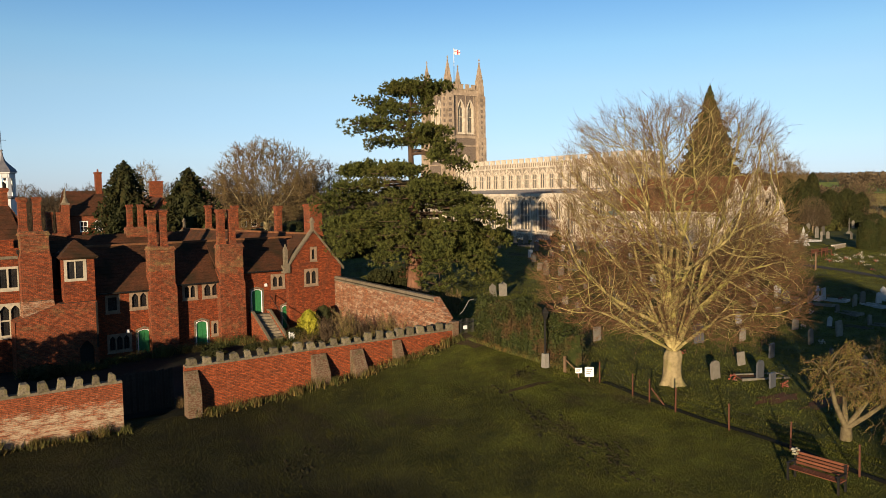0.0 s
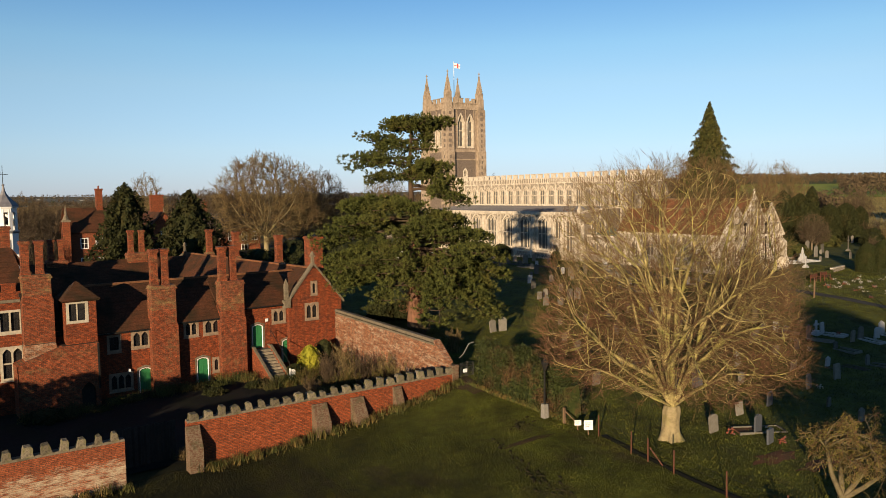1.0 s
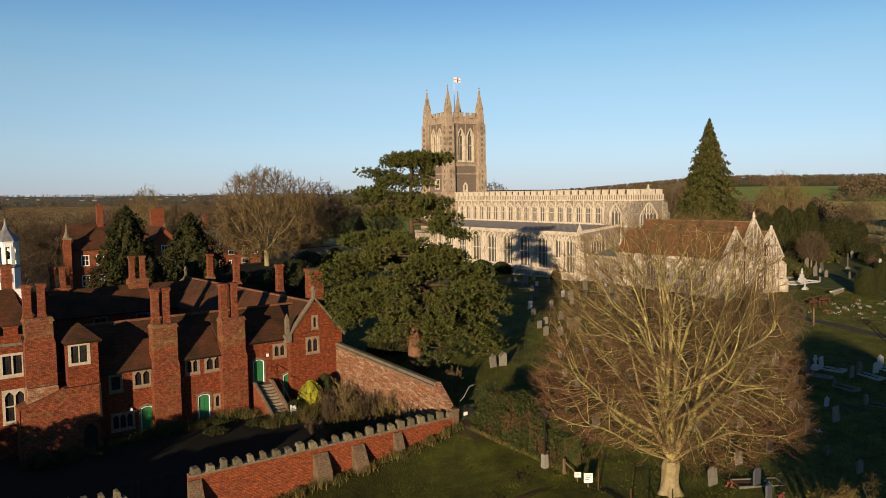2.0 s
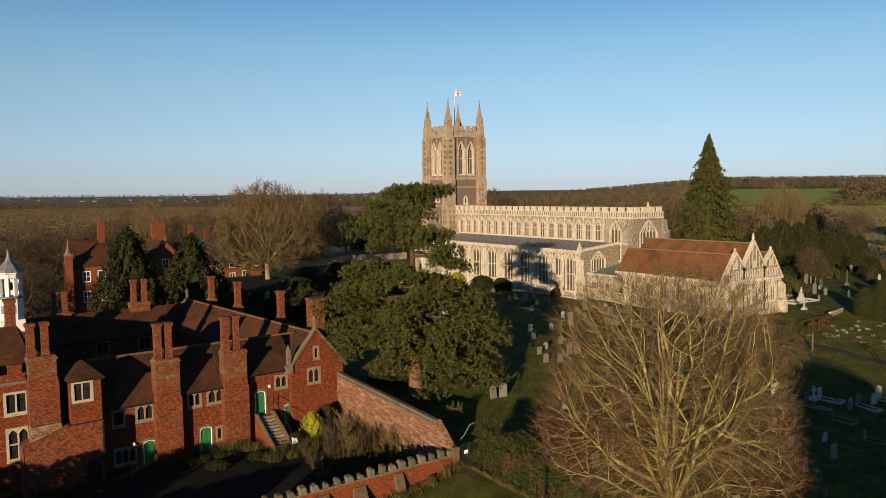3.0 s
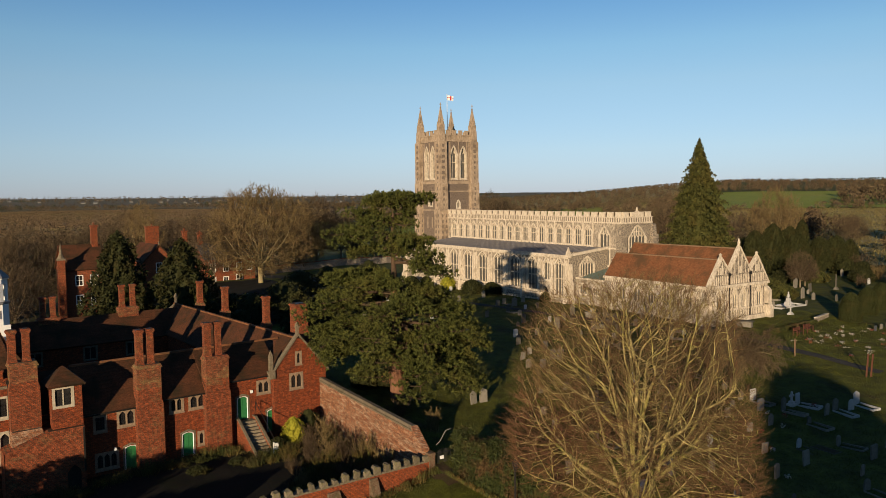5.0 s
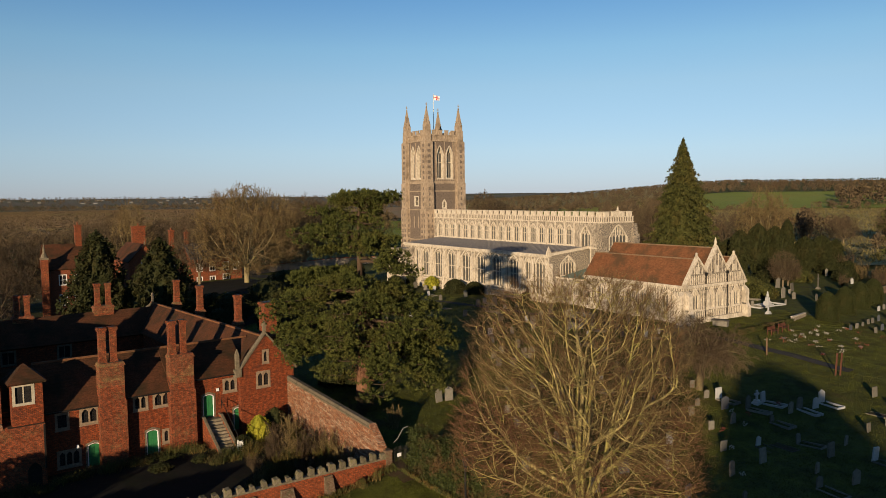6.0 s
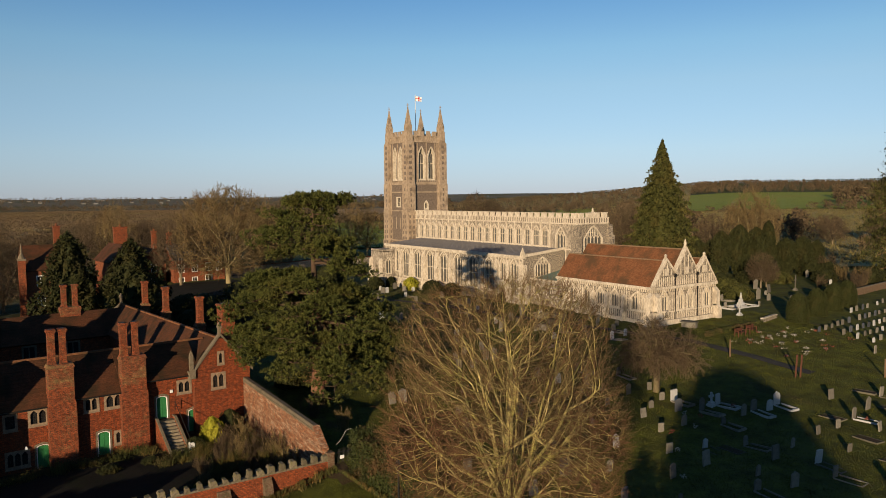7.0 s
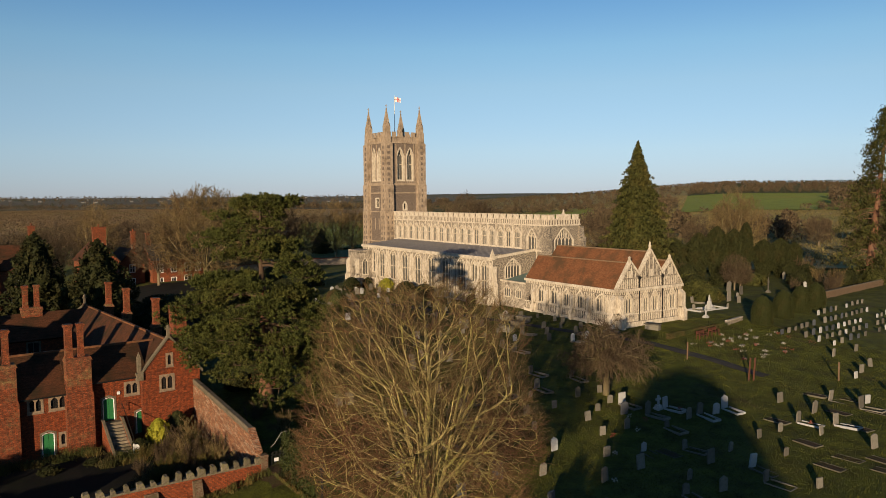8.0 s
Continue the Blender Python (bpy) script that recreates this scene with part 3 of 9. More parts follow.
gx, gy = spread(-12, 135, 0.7, 4700), spread(5, 135, 0.7, 4700)
GX, GY = np.meshgrid(gx, gy)
GZ = height(GX, GY)
nx, ny = len(gx), len(gy)
idx = np.arange(nx * ny).reshape(ny, nx)
quads = np.stack([idx[:-1, :-1], idx[:-1, 1:], idx[1:, 1:], idx[1:, :-1]], -1).reshape(-1, 4)
gm = bpy.data.meshes.new("ground")
gm.from_pydata(np.stack([GX, GY, GZ], -1).reshape(-1, 3).tolist(), [], quads.tolist())
gm.materials.append(M["grass"])
gm.polygons.foreach_set("use_smooth", [True] * len(gm.polygons))
tagged(new("ground", gm), "short winter grass of the paddock and churchyard", "ground", kind="structure")


def uv(u, v):
    return (RGT.x * u + FWD.x * v, RGT.y * u + FWD.y * v)


def draped(name, corners, mat, lift, label, n=44, category="field"):
    """A field laid over the land between four corners (u, v)."""
    c = [Vector(uv(*p)) for p in corners]
    vs, fs = [], []
    for i in range(n + 1):
        a, b = c[0].lerp(c[1], i / n), c[3].lerp(c[2], i / n)
        for j in range(n + 1):
            p = a.lerp(b, j / n)
            vs.append((p.x, p.y, ground_z(p.x, p.y) + lift))
    for i in range(n):
        for j in range(n):
            k = i * (n + 1) + j
            fs.append((k, k + n + 1, k + n + 2, k + 1))
    me = bpy.data.meshes.new(name)
    me.from_pydata(vs, [], fs)
    me.materials.append(mat)
    return tagged(new(name, me), label, category, kind="structure")


def sector(name, a0, a1, v0, v1, mat, lift, label):
    return draped(name, [(a0 * v0, v0), (a1 * v0, v0), (a1 * v1, v1), (a0 * v1, v1)], mat, lift, label)


sector("field", -1.1, -0.13, 300, 1350, M["earth"], 0.35, "bare brown ploughed field behind the hedges")
sector("field", -1.3, 1.0, 1350, 4400, M["farland"], 0.5, "hazy farmland reaching to the skyline")
sector("field", -0.16, -0.01, 255, 620, M["meadow"], 0.6, "green sheep meadow beyond the churchyard wall")
sector("field", -0.15, -0.05, 700, 1250, M["earth"], 1.2, "small brown field between hedgerows")
sector("field", 0.02, 0.34, 250, 1300, M["straw"], 0.4, "rough olive pasture below the woods")
sector("field", 0.13, 0.22, 520, 760, M["crop"], 1.2, "green field among bare trees")
sector("field", 0.34, 0.72, 520, 840, M["crop"], 0.9, "green winter crop on the hillside")
sector("field", 0.30, 1.10, 160, 520, M["straw"], 0.5, "pale rough grass field below the hill")

def standing(name, a0, a1, v0, v1, n, wide, high, mat, label, seed):
    """Clods, stubble and tussocks that stand up in a field and catch the low sun."""
    rs = np.random.RandomState(seed)
    v = np.sqrt(rs.uniform(v0 * v0, v1 * v1, n))
    u = rs.uniform(a0, a1, n) * v
    x, y = RGT.x * u + FWD.x * v, RGT.y * u + FWD.y * v
    b = np.stack([x, y, height(x, y) + 0.3], -1)
    e = rs.normal(0, 1, (n, 3)) * np.array([1, 1, 0])
    e = e / np.linalg.norm(e, axis=1, keepdims=True) * wide * rs.uniform(0.5, 1.4, (n, 1))
    top = np.stack([rs.normal(0, 0.3, n), rs.normal(0, 0.3, n), np.ones(n)], -1) * high * rs.uniform(0.5, 1.3, (n, 1))
    q = np.stack([b - e, b + e, b + top + e * 0.4], 1).reshape(-1, 3)
    me = bpy.data.meshes.new(name)
    me.from_pydata(q.tolist(), [], np.arange(3 * n).reshape(-1, 3).tolist())
    me.materials.append(mat)
    return tagged(new(name, me), label, "field growth", kind="stuff")


standing("pasture_tussocks", 0.30, 0.80, 165, 520, 42000, 0.3, 0.75, M["tussock"], "tawny tussocks of rough grass in the pasture", 1)
standing("pasture_tussocks", 0.02, 0.34, 250, 860, 26000, 0.4, 0.8, M["tussock"], "tawny rough grass below the woods", 2)
standing("crop_rows", 0.34, 0.74, 520, 840, 26000, 0.5, 0.7, M["crop_leaf"], "green winter crop standing in the hillside field", 3)
standing("plough_clods", -0.66, -0.13, 300, 1340, 60000, 0.9, 0.75, M["clod"], "clods and weeds in the ploughed field", 4)
standing("meadow_grass", -0.17, 0.0, 255, 620, 16000, 0.35, 0.7, M["crop_leaf"], "green grass of the sheep meadow", 5)

# ---- church ----
CH = Vector((86.0, 95.0, 2.6))
church = thing("church", Matrix.Translation(CH), "long flint and limestone church with battlements and a tall west tower", "church")
OFF = Matrix.Translation(-CH)


def south(y, x):
    """The frame of a wall that faces -x, measured eastwards from y."""
    return OFF @ pose(x, y, 0, 0, 0, -90)


def east(x, y):
    """The frame of a wall that faces -y."""
    return OFF @ pose(x, y, 0)


def north(y, x):
    return OFF @ pose(x, y, 0, 0, 0, 90)


def west(x, y):
    return OFF @ pose(x, y, 0, 0, 0, 180)


TSTONE, STONE, FLINT, FLINTD, ASHLAR = M["stone_tower"], M["stone"], M["flint"], M["flint_dark"], M["ashlar"]


def bars(m4, s0, s1, z0, z1, step, wide, proud=0.05):
    """Upright stone strips let into the flint, as one row."""
    sh = Shape()
    n = int((s1 - s0) / step)
    for i in range(n + 1):
        s = s0 + (s1 - s0) * i / max(n, 1)
        sh.box(s - wide / 2, s + wide / 2, -proud, 0.05, z0, z1)
    return sh.moved(m4)


def course(m4, s0, s1, z, high, proud=0.1):
    return Shape().box(s0, s1, -proud, 0.05, z, z + high, top=0.02).moved(m4)


def buttress(m4, s, z0, z1, wide, out, steps=2, label=""):
    sh = Shape()
    for i in range(steps):
        a, b = z0 + (z1 - z0) * i / steps, z0 + (z1 - z0) * (i + 1) / steps
        o = out * (1 - 0.35 * i)
        o2 = out * (1 - 0.35 * (i + 1)) if i < steps - 1 else 0.05
        sh.box(s - wide / 2, s + wide / 2, -o, 0.02, a, b - 0.35)
        sh.prism([(-o, b - 0.35), (0.02, b - 0.35), (0.02, b + 0.15), (-o2, b + 0.15)], lambda p, q, d: (d, p, q), s - wide / 2, s + wide / 2)
    return part("buttress", sh.moved(m4), STONE, church, label)


# tower
TX0, TX1, TY0, TY1 = 86.03, 94.02, 128.62, 136.60
tw = Shape()
faces = {"e": (east(TX0, TY0 - 0.35), TX1 - TX0), "s": (south(TY1, TX0 - 0.35), TY1 - TY0), "n": (north(TY0, TX1 + 0.35), TY1 - TY0), "w": (west(TX1, TY1 + 0.35), TX1 - TX0)}
for k, (m4, ln) in faces.items():
    low = []
    if k == "e":
        low = [window(church, m4, 4.0, 0.75, 17.4, 1.6, 0.5, 1, bar=0.22, deep=0.35)]
    if k == "s":
        low = [window(church, m4, ln / 2 + 0.2, 1.5, 17.9, 1.9, 0.0, 3, (0.5,), bar=0.16, deep=0.3)]
    wall_band(tw, m4, 0, ln, 2.4, 22.6, low, 0.4)
    bel = [window(church, m4, c, 1.65, 23.6, 6.7, 1.7, 2, (0.5,), True, 0.24, 0.64, 0.06, label="louvred belfry opening in pale stone") for c in (ln * 0.37, ln * 0.67)]
    wall_band(tw, m4, 0, ln, 22.6, 31.4, bel, 0.7, 0, 1)
    wall_band(tw, m4, 0, ln, 31.4, 32.7, [], 0.4, 1)
    for z, hh in ((5.0, 0.3), (10.6, 0.25), (16.9, 0.25), (20.8, 0.28), (22.5, 0.55), (31.3, 0.35), (32.5, 0.2)):
        part("string_course", course(m4, 0, ln, z, hh, 0.14), TSTONE, church)
    if k in "es":
        part("flushwork", bars(m4, 1.0, ln - 1.0, 22.95, 23.5, 0.45, 0.16), TSTONE, church, kind="stuff")
        part("flushwork", bars(m4, 1.0, ln - 1.0, 31.7, 32.5, 0.5, 0.18), TSTONE, church, kind="stuff")
        for s in (1.15, ln - 1.15):
            part("flushwork", bars(m4, s, s, 10.8, 31.2, 1.0, 0.34), TSTONE, church, kind="stuff")
        for s in (ln * 0.25, ln * 0.52, ln * 0.79):
            part("flushwork", bars(m4, s, s, 23.4, 31.2, 1.0, 0.24, 0.1), TSTONE, church, kind="stuff")
        for zz in (8.0, 13.2):
            part("flushwork", bars(m4, 1.4, ln - 1.4, zz, zz + 2.4, 1.7, 0.3), TSTONE, church, kind="stuff")
    merlons(church, m4, 0.9, ln - 0.9, 32.7, 1.5, 0.85, 0.85, 0.3, TSTONE)
tw.face([tuple(OFF @ Vector(p)) for p in ((TX0, TY0, 32.2), (TX1, TY0, 32.2), (TX1, TY1, 32.2), (TX0, TY1, 32.2))], 1)
part("tower", tw, [FLINTD, TSTONE], church, "dark flint tower dressed with pale stone")
for x in (TX0, TX1):
    for y in (TY0, TY1):
        rings = []
        for z0, z1, h in ((2.4, 6, 1.35), (6, 11, 1.22), (11, 17.2, 1.12), (17.2, 22.8, 1.02), (22.8, 31.4, 0.92)):
            rings += [(h * 1.4142, z0), (h * 1.4142, z1 - 0.25), (h * 1.4142 - 0.14, z1)]
        sh = Shape().lathe(rings, 4, 0, (x, y), math.pi / 4)
        part("corner_buttress", sh.moved(OFF), TSTONE, church)
        fl = Shape()
        z = 6.6
        while z < 30.6:
            h = 1.22 if z < 10.4 else 1.12 if z < 16.4 else 1.02 if z < 22 else 0.92
            for dx, dy in ((0, -h - 0.012), (-h - 0.012, 0)):
                w = 0.26 + 0.12 * math.sin(z * 5.3 + x)
                for o in (-0.06 * h,) if z > 17 else (-0.42 * h, 0.42 * h):
                    if dx == 0:
                        fl.box(x + o - w, x + o + w, y + dy, y + dy + 0.05, z, z + 0.62)
                    else:
                        fl.box(x + dx, x + dx + 0.05, y + o - w, y + o + w, z, z + 0.62)
            z += 1.12
        part("flint_panelling", fl.moved(OFF), FLINTD, church, kind="stuff")
        pn = Shape().box(x - 0.72, x + 0.72, y - 0.72, y + 0.72, 31.4, 33.6, top=0.05)
        pn.box(x - 0.6, x + 0.6, y - 0.6, y + 0.6, 33.6, 34.8)
        for dx, dy in ((-1, 0), (1, 0), (0, -1), (0, 1)):
            pn.prism([(-0.5, 34.6), (0.5, 34.6), (0, 35.6)], lambda p, q, d, dx=dx, dy=dy: (x + (p if dx == 0 else dx * d), y + (p if dy == 0 else dy * d), q), 0.45, 0.66)
        pn.lathe([(0.72, 34.8), (0.13, 38.2), (0.2, 38.3), (0.05, 38.5)], 4, 0, (x, y), math.pi / 4)
        for i in range(1, 7):
            r = 0.72 * (1 - i / 7.6)
            zz = 34.8 + 3.4 * i / 7.6
            for a in range(4):
                an = math.pi / 4 + a * math.pi / 2
                cx, cy = x + r * math.cos(an), y + r * math.sin(an)
                pn.box(cx - 0.09, cx + 0.09, cy - 0.09, cy + 0.09, zz - 0.06, zz + 0.14, top=0.03)
        pn.box(x - 0.05, x + 0.05, y - 0.05, y + 0.05, 38.4, 39.25)
        pn.box(x - 0.24, x + 0.24, y - 0.045, y + 0.045, 38.85, 38.97)
        part("pinnacle", pn.moved(OFF), TSTONE, church)

# nave and chancel
NX0, NX1, NY0, NY1 = 86.95, 93.75, 79.2, 128.3
nv = Shape()
mS = south(NY1, NX0)
LN = NY1 - NY0
ops = [window(church, mS, NY1 - (86.6 + 2.27 * k), 1.62, 11.7, 3.2, 0.8, 3, (0.5,), True, 0.16, 0.2, 0.08) for k in range(18)]
big = window(church, mS, NY1 - 82.9, 2.2, 8.7, 6.1, 1.4, 3, (0.42,), True, 0.19, 0.24, 0.08, label="tall chancel window with pale tracery")
ops_hi = ops + [(big[0], big[1], 11.2, big[3], big[4])]
wall_band(nv, mS, 0, LN, 2.6, 11.2, [(big[0], big[1], big[2], 11.2, 0)], 0.35)
wall_band(nv, mS, 0, LN, 11.2, 15.45, ops_hi, 0.35, 4, 1)
wall_band(nv, mS, 0, LN, 15.45, 16.35, [], 0.35, 3)
mE = east(NX0, NY0)
WE = NX1 - NX0
ew = window(church, mE, 3.4, 3.8, 9.6, 5.4, 1.9, 5, (0.38,), True, 0.17, 0.22, 0.08, label="great east window of five lights")
wall_band(nv, mE, 0, WE, 2.6, 15.45, [ew], 0.4)
wall_band(nv, mE, 0, WE, 15.45, 16.35, [], 0.4, 3)
wall_band(nv, north(NY0, NX1), 0, LN, 2.6, 16.35, [], 0.3)
nv.face([tuple(OFF @ Vector(p)) for p in ((NX0, NY0, 15.9), (NX1, NY0, 15.9), (NX1, NY1, 15.9), (NX0, NY1, 15.9))], 2)
part("nave_wall", nv, [FLINT, STONE, M["lead"], FLINTD, ASHLAR], church, "clerestory wall of pale stone and flint")
for m4, ln, ss in ((mS, LN, 0), (mE, WE, 0)):
    part("string_course", course(m4, 0, ln, 15.35, 0.22, 0.16), STONE, church)
    part("string_course", course(m4, 0, ln, 16.25, 0.12, 0.12), STONE, church)
    merlons(church, m4, 0.1, ln, 16.35, 1.75, 1.05, 0.68, 0.35, STONE)
    part("flushwork", bars(m4, 0.2, ln - 0.2, 15.55, 16.27, 0.5, 0.27, 0.05), STONE, church, kind="stuff")
part("string_course", course(mS, 0, LN, 11.35, 0.18, 0.12), STONE, church)
for k in range(19):
    s = NY1 - (86.6 + 2.27 * k) + 1.135
    part("pilaster", bars(mS, s, s, 11.5, 15.4, 1, 0.22, 0.12), STONE, church)
pk = Shape().prism([(1.9, 16.3), (5.0, 16.3), (3.45, 17.35)], lambda p, q, d: (p, d, q), -0.08, 0.43).box(3.33, 3.57, 0.05, 0.3, 17.2, 17.9, top=0.05)
part("gable_parapet", pk.moved(mE), STONE, church)
for x in (NX0 - 0.15, NX1 + 0.1):
    part("corner_buttress", Shape().box(x - 0.6, x + 0.6, NY0 - 0.7, NY0 + 0.5, 2.6, 13.5).box(x - 0.5, x + 0.5, NY0 - 0.45, NY0 + 0.5, 13.5, 15.2, top=0.12).moved(OFF), FLINT, church)

# south aisle
AX, AY0, AY1 = 78.6, 82.2, 125.6
mA = south(AY1, AX)
LA = AY1 - AY0
ai = Shape()
wins = [window(church, mA, AY1 - y, w, sill, 10.2 - sill, 1.1, n, (0.45,) if sill < 6 else (), True, 0.19, 0.24, 0.1, label="tall aisle window with pale tracery")
        for y, w, sill, n in ((84.2, 2.1, 4.4, 3), (87.1, 1.5, 6.6, 2), (90.6, 2.5, 4.8, 3), (95.1, 2.7, 4.8, 3), (99.6, 2.7, 4.8, 3), (104.1, 2.7, 4.8, 3), (108.6, 2.7, 4.8, 3), (113.1, 2.7, 4.8, 3), (117.4, 2.5, 4.8, 3), (120.6, 1.6, 5.6, 2))]
door = (AY1 - 87.4, 1.1, 3.3, 4.9, 0.7)
wall_band(ai, mA, 0, LA, 2.2, 5.7, [(c, w, s, 5.7, 0) for c, w, s, a, b in wins if s < 5.65] + [door], 0.4, 1, 1)
wall_band(ai, mA, 0, LA, 5.7, 10.35, [(c, w, max(s, 5.7), a, b) for c, w, s, a, b in wins], 0.4, 1, 1)
mAE = east(AX, AY0)
wae = window(church, mAE, 3.9, 2.9, 7.4, 2.95, 1.2, 5, (), True, 0.16, 0.2, 0.08)
wall_band(ai, mAE, 0, NX0 - AX, 2.2, 11.2, [wae], 0.35)
wall_band(ai, west(NX0, AY1), 0, NX0 - AX, 2.2, 10.6, [], 0.35)
part("aisle_wall", ai, [FLINT, ASHLAR], church, "sunlit limestone aisle wall")
part("aisle_door", Shape().face([(x, 0.35, z) for x, z in [(door[0] - 0.55, 3.3)] + arch(door[0], 1.1, 4.9, 0.7) + [(door[0] + 0.55, 3.3)]]).moved(mA), M["wood_dark"], church, "small dark oak door")
rf = Shape()
rf.face([tuple(OFF @ Vector(p)) for p in ((AX - 0.1, AY0 - 0.1, 10.62), (NX0, AY0 - 0.1, 11.5), (NX0, AY1 + 0.1, 11.5), (AX - 0.1, AY1 + 0.1, 10.62))])
lead = part("aisle_roof", rf, M["lead"], church, "grey lead lean-to roof")
roll = Shape().prism([(AX - CH.x, 10.62 - CH.z), (NX0 - CH.x, 11.5 - CH.z), (NX0 - CH.x, 11.56 - CH.z), (AX - CH.x, 10.68 - CH.z)], lambda p, q, d: (p, d, q), -0.035, 0.035).mesh("lead_roll", M["lead"])
for k in range(40):
    part("lead_roll", roll, None, lead, "", Matrix.Translation((0, AY0 + (k + 0.5) * LA / 40 - CH.y, 0)))
pa = Shape().box(-0.2, LA + 0.2, -0.25, 0.4, 10.35, 10.75, top=0.03).moved(mA)
part("aisle_parapet", pa, STONE, church)
part("aisle_parapet", Shape().prism([(-0.2, 10.5), (NX0 - AX, 11.35), (NX0 - AX, 11.75), (-0.2, 10.9)], lambda p, q, d: (p, d, q), -0.2, 0.3).moved(mAE), STONE, church)
for z in (10.2, 4.2):
    part("string_course", course(mA, 0, LA, z, 0.2, 0.14), STONE, church)
part("plinth", Shape().box(0, LA, -0.35, 0.1, 2.0, 3.7, top=0.04).moved(mA), FLINT, church, "flint plinth with carved panels")
part("flushwork", bars(mA, 0.2, LA - 0.2, 3.0, 3.6, 0.4, 0.13, 0.4), STONE, church, kind="stuff")
for y in (82.55, 85.8, 88.6, 92.85, 97.35, 101.85, 106.35, 110.85, 115.3, 119.2, 123.4):
    buttress(mA, AY1 - y, 2.0, 9.7, 0.42, 0.62, 3)
    for o in (-0.42, 0.42):
        part("pilaster", bars(mA, AY1 - y + o, AY1 - y + o, 4.4, 10.2, 1, 0.16, 0.1), STONE, church)
buttress(mAE, 0.4, 2.0, 9.2, 0.6, 0.8, 3)
pn = Shape().box(-0.3, 0.3, -0.3, 0.3, 10.7, 11.3, top=0.05).lathe([(0.3, 11.3), (0.04, 12.0)], 4, 0, (0, 0), math.pi / 4)
part("pinnacle", pn.moved(OFF @ Matrix.Translation((AX, AY0, 0))), STONE, church)
# south porch
PX, PY0, PY1 = 75.9, 121.9, 126.6
mP = south(PY1, PX)
po = Shape()
parch = (2.35, 1.9, 2.3, 5.3, 1.5)
wall_band(po, mP, 0, PY1 - PY0, 2.0, 9.4, [parch], 0.6)
wall_band(po, east(PX, PY0), 0, AX - PX, 2.0, 9.4, [window(church, east(PX, PY0), 1.3, 1.1, 5.0, 3.2, 0.8, 2, (), True, 0.12, 0.11, 0.03)], 0.35)
wall_band(po, west(AX, PY1), 0, AX - PX, 2.0, 9.4, [], 0.35)
po.box(PX - CH.x, AX - CH.x, PY0 - CH.y, PY1 - CH.y, 9.3 - CH.z, 9.75 - CH.z)
part("porch", po, ASHLAR, church, "stone south porch with a pointed archway")
for s in (0.3, PY1 - PY0 - 0.3):
    buttress(mP, s, 2.0, 8.0, 0.5, 0.9)

# vestry between aisle and chapel
ve = Shape()
mV = south(82.2, 80.2)
vw = [window(church, mV, 1.6, 1.5, 4.9, 1.7, 0.6, 3, (), True, 0.1, 0.11, 0.03), window(church, mV, 4.3, 1.3, 4.9, 1.6, 0.6, 3, (), True, 0.1, 0.11, 0.03)]
wall_band(ve, mV, 0, 6.0, 2.4, 7.1, vw, 0.3)
part("vestry_wall", ve, ASHLAR, church)
part("vestry_parapet", Shape().box(0, 6.0, -0.12, 0.3, 7.1, 7.35).moved(mV), STONE, church)
part("vestry_roof", Shape().face([tuple(OFF @ Vector(p)) for p in ((80.2, 76.2, 7.1), (80.2, 82.2, 7.1), (87, 82.2, 8.3), (87, 76.2, 8.3))]), M["copper"], church, "weathered green metal roof")

# lady chapel
LX0, LX1, LY0, LY1, LB, LE = 80.2, 92.5, 58.1, 76.2, 2.6, 7.85
mLS, mLE = south(LY1, LX0), east(LX0, LY0)
lw = [window(church, mLS, LY1 - y, w, 4.95, 2.35, 0.85, n, (), True, 0.17, 0.2, 0.08) for y, w, n in ((72.85, 1.35, 2), (70.06, 1.45, 2), (67.4, 1.5, 3), (64.74, 1.5, 3), (60.67, 2.4, 4))]
ldoor = (LY1 - 75.4, 0.95, 3.3, 5.1, 0.7)
la = Shape()
wall_band(la, mLS, 0, LY1 - LY0, LB, LE, lw + [ldoor], 0.3)
lew = [window(church, mLE, x - LX0, w, 4.9, 2.65, 0.95, n, (), True, 0.17, 0.2, 0.08) for x, w, n in ((82.1, 1.5, 3), (85.35, 1.15, 3), (87.15, 1.3, 3), (90.5, 1.4, 3))]
wall_band(la, mLE, 0, LX1 - LX0, LB, LE, lew, 0.3)
wall_band(la, north(LY0, LX1), 0, LY1 - LY0, LB, LE, [], 0.3)
wall_band(la, west(LX1, LY1), 0, LX1 - LX0, LB, 8.5, [], 0.3)
part("chapel_wall", la, FLINT, church, "flushwork flint and limestone chapel wall")
part("chapel_door", Shape().face([(x, 0.28, z) for x, z in [(ldoor[0] - 0.48, 3.3)] + arch(ldoor[0], 0.95, 5.1, 0.7) + [(ldoor[0] + 0.48, 3.3)]]).moved(mLS), M["wood_dark"], church)
for m4, ln in ((mLS, LY1 - LY0), (mLE, LX1 - LX0)):
    part("plinth", Shape().box(-0.15, ln + 0.15, -0.28, 0.1, LB, 3.75, top=0.05).moved(m4), STONE, church)
    part("string_course", course(m4, -0.1, ln + 0.1, 4.7, 0.14, 0.1), STONE, church)
    part("string_course", course(m4, -0.15, ln + 0.15, 7.75, 0.35, 0.22), STONE, church)
    part("flushwork", bars(m4, 0.2, ln - 0.2, 3.8, 4.65, 0.36, 0.15, 0.05), STONE, church, kind="stuff")
    part("flushwork", bars(m4, 0.2, ln - 0.2, 7.4, 7.72, 0.36, 0.15, 0.05), STONE, church, kind="stuff")
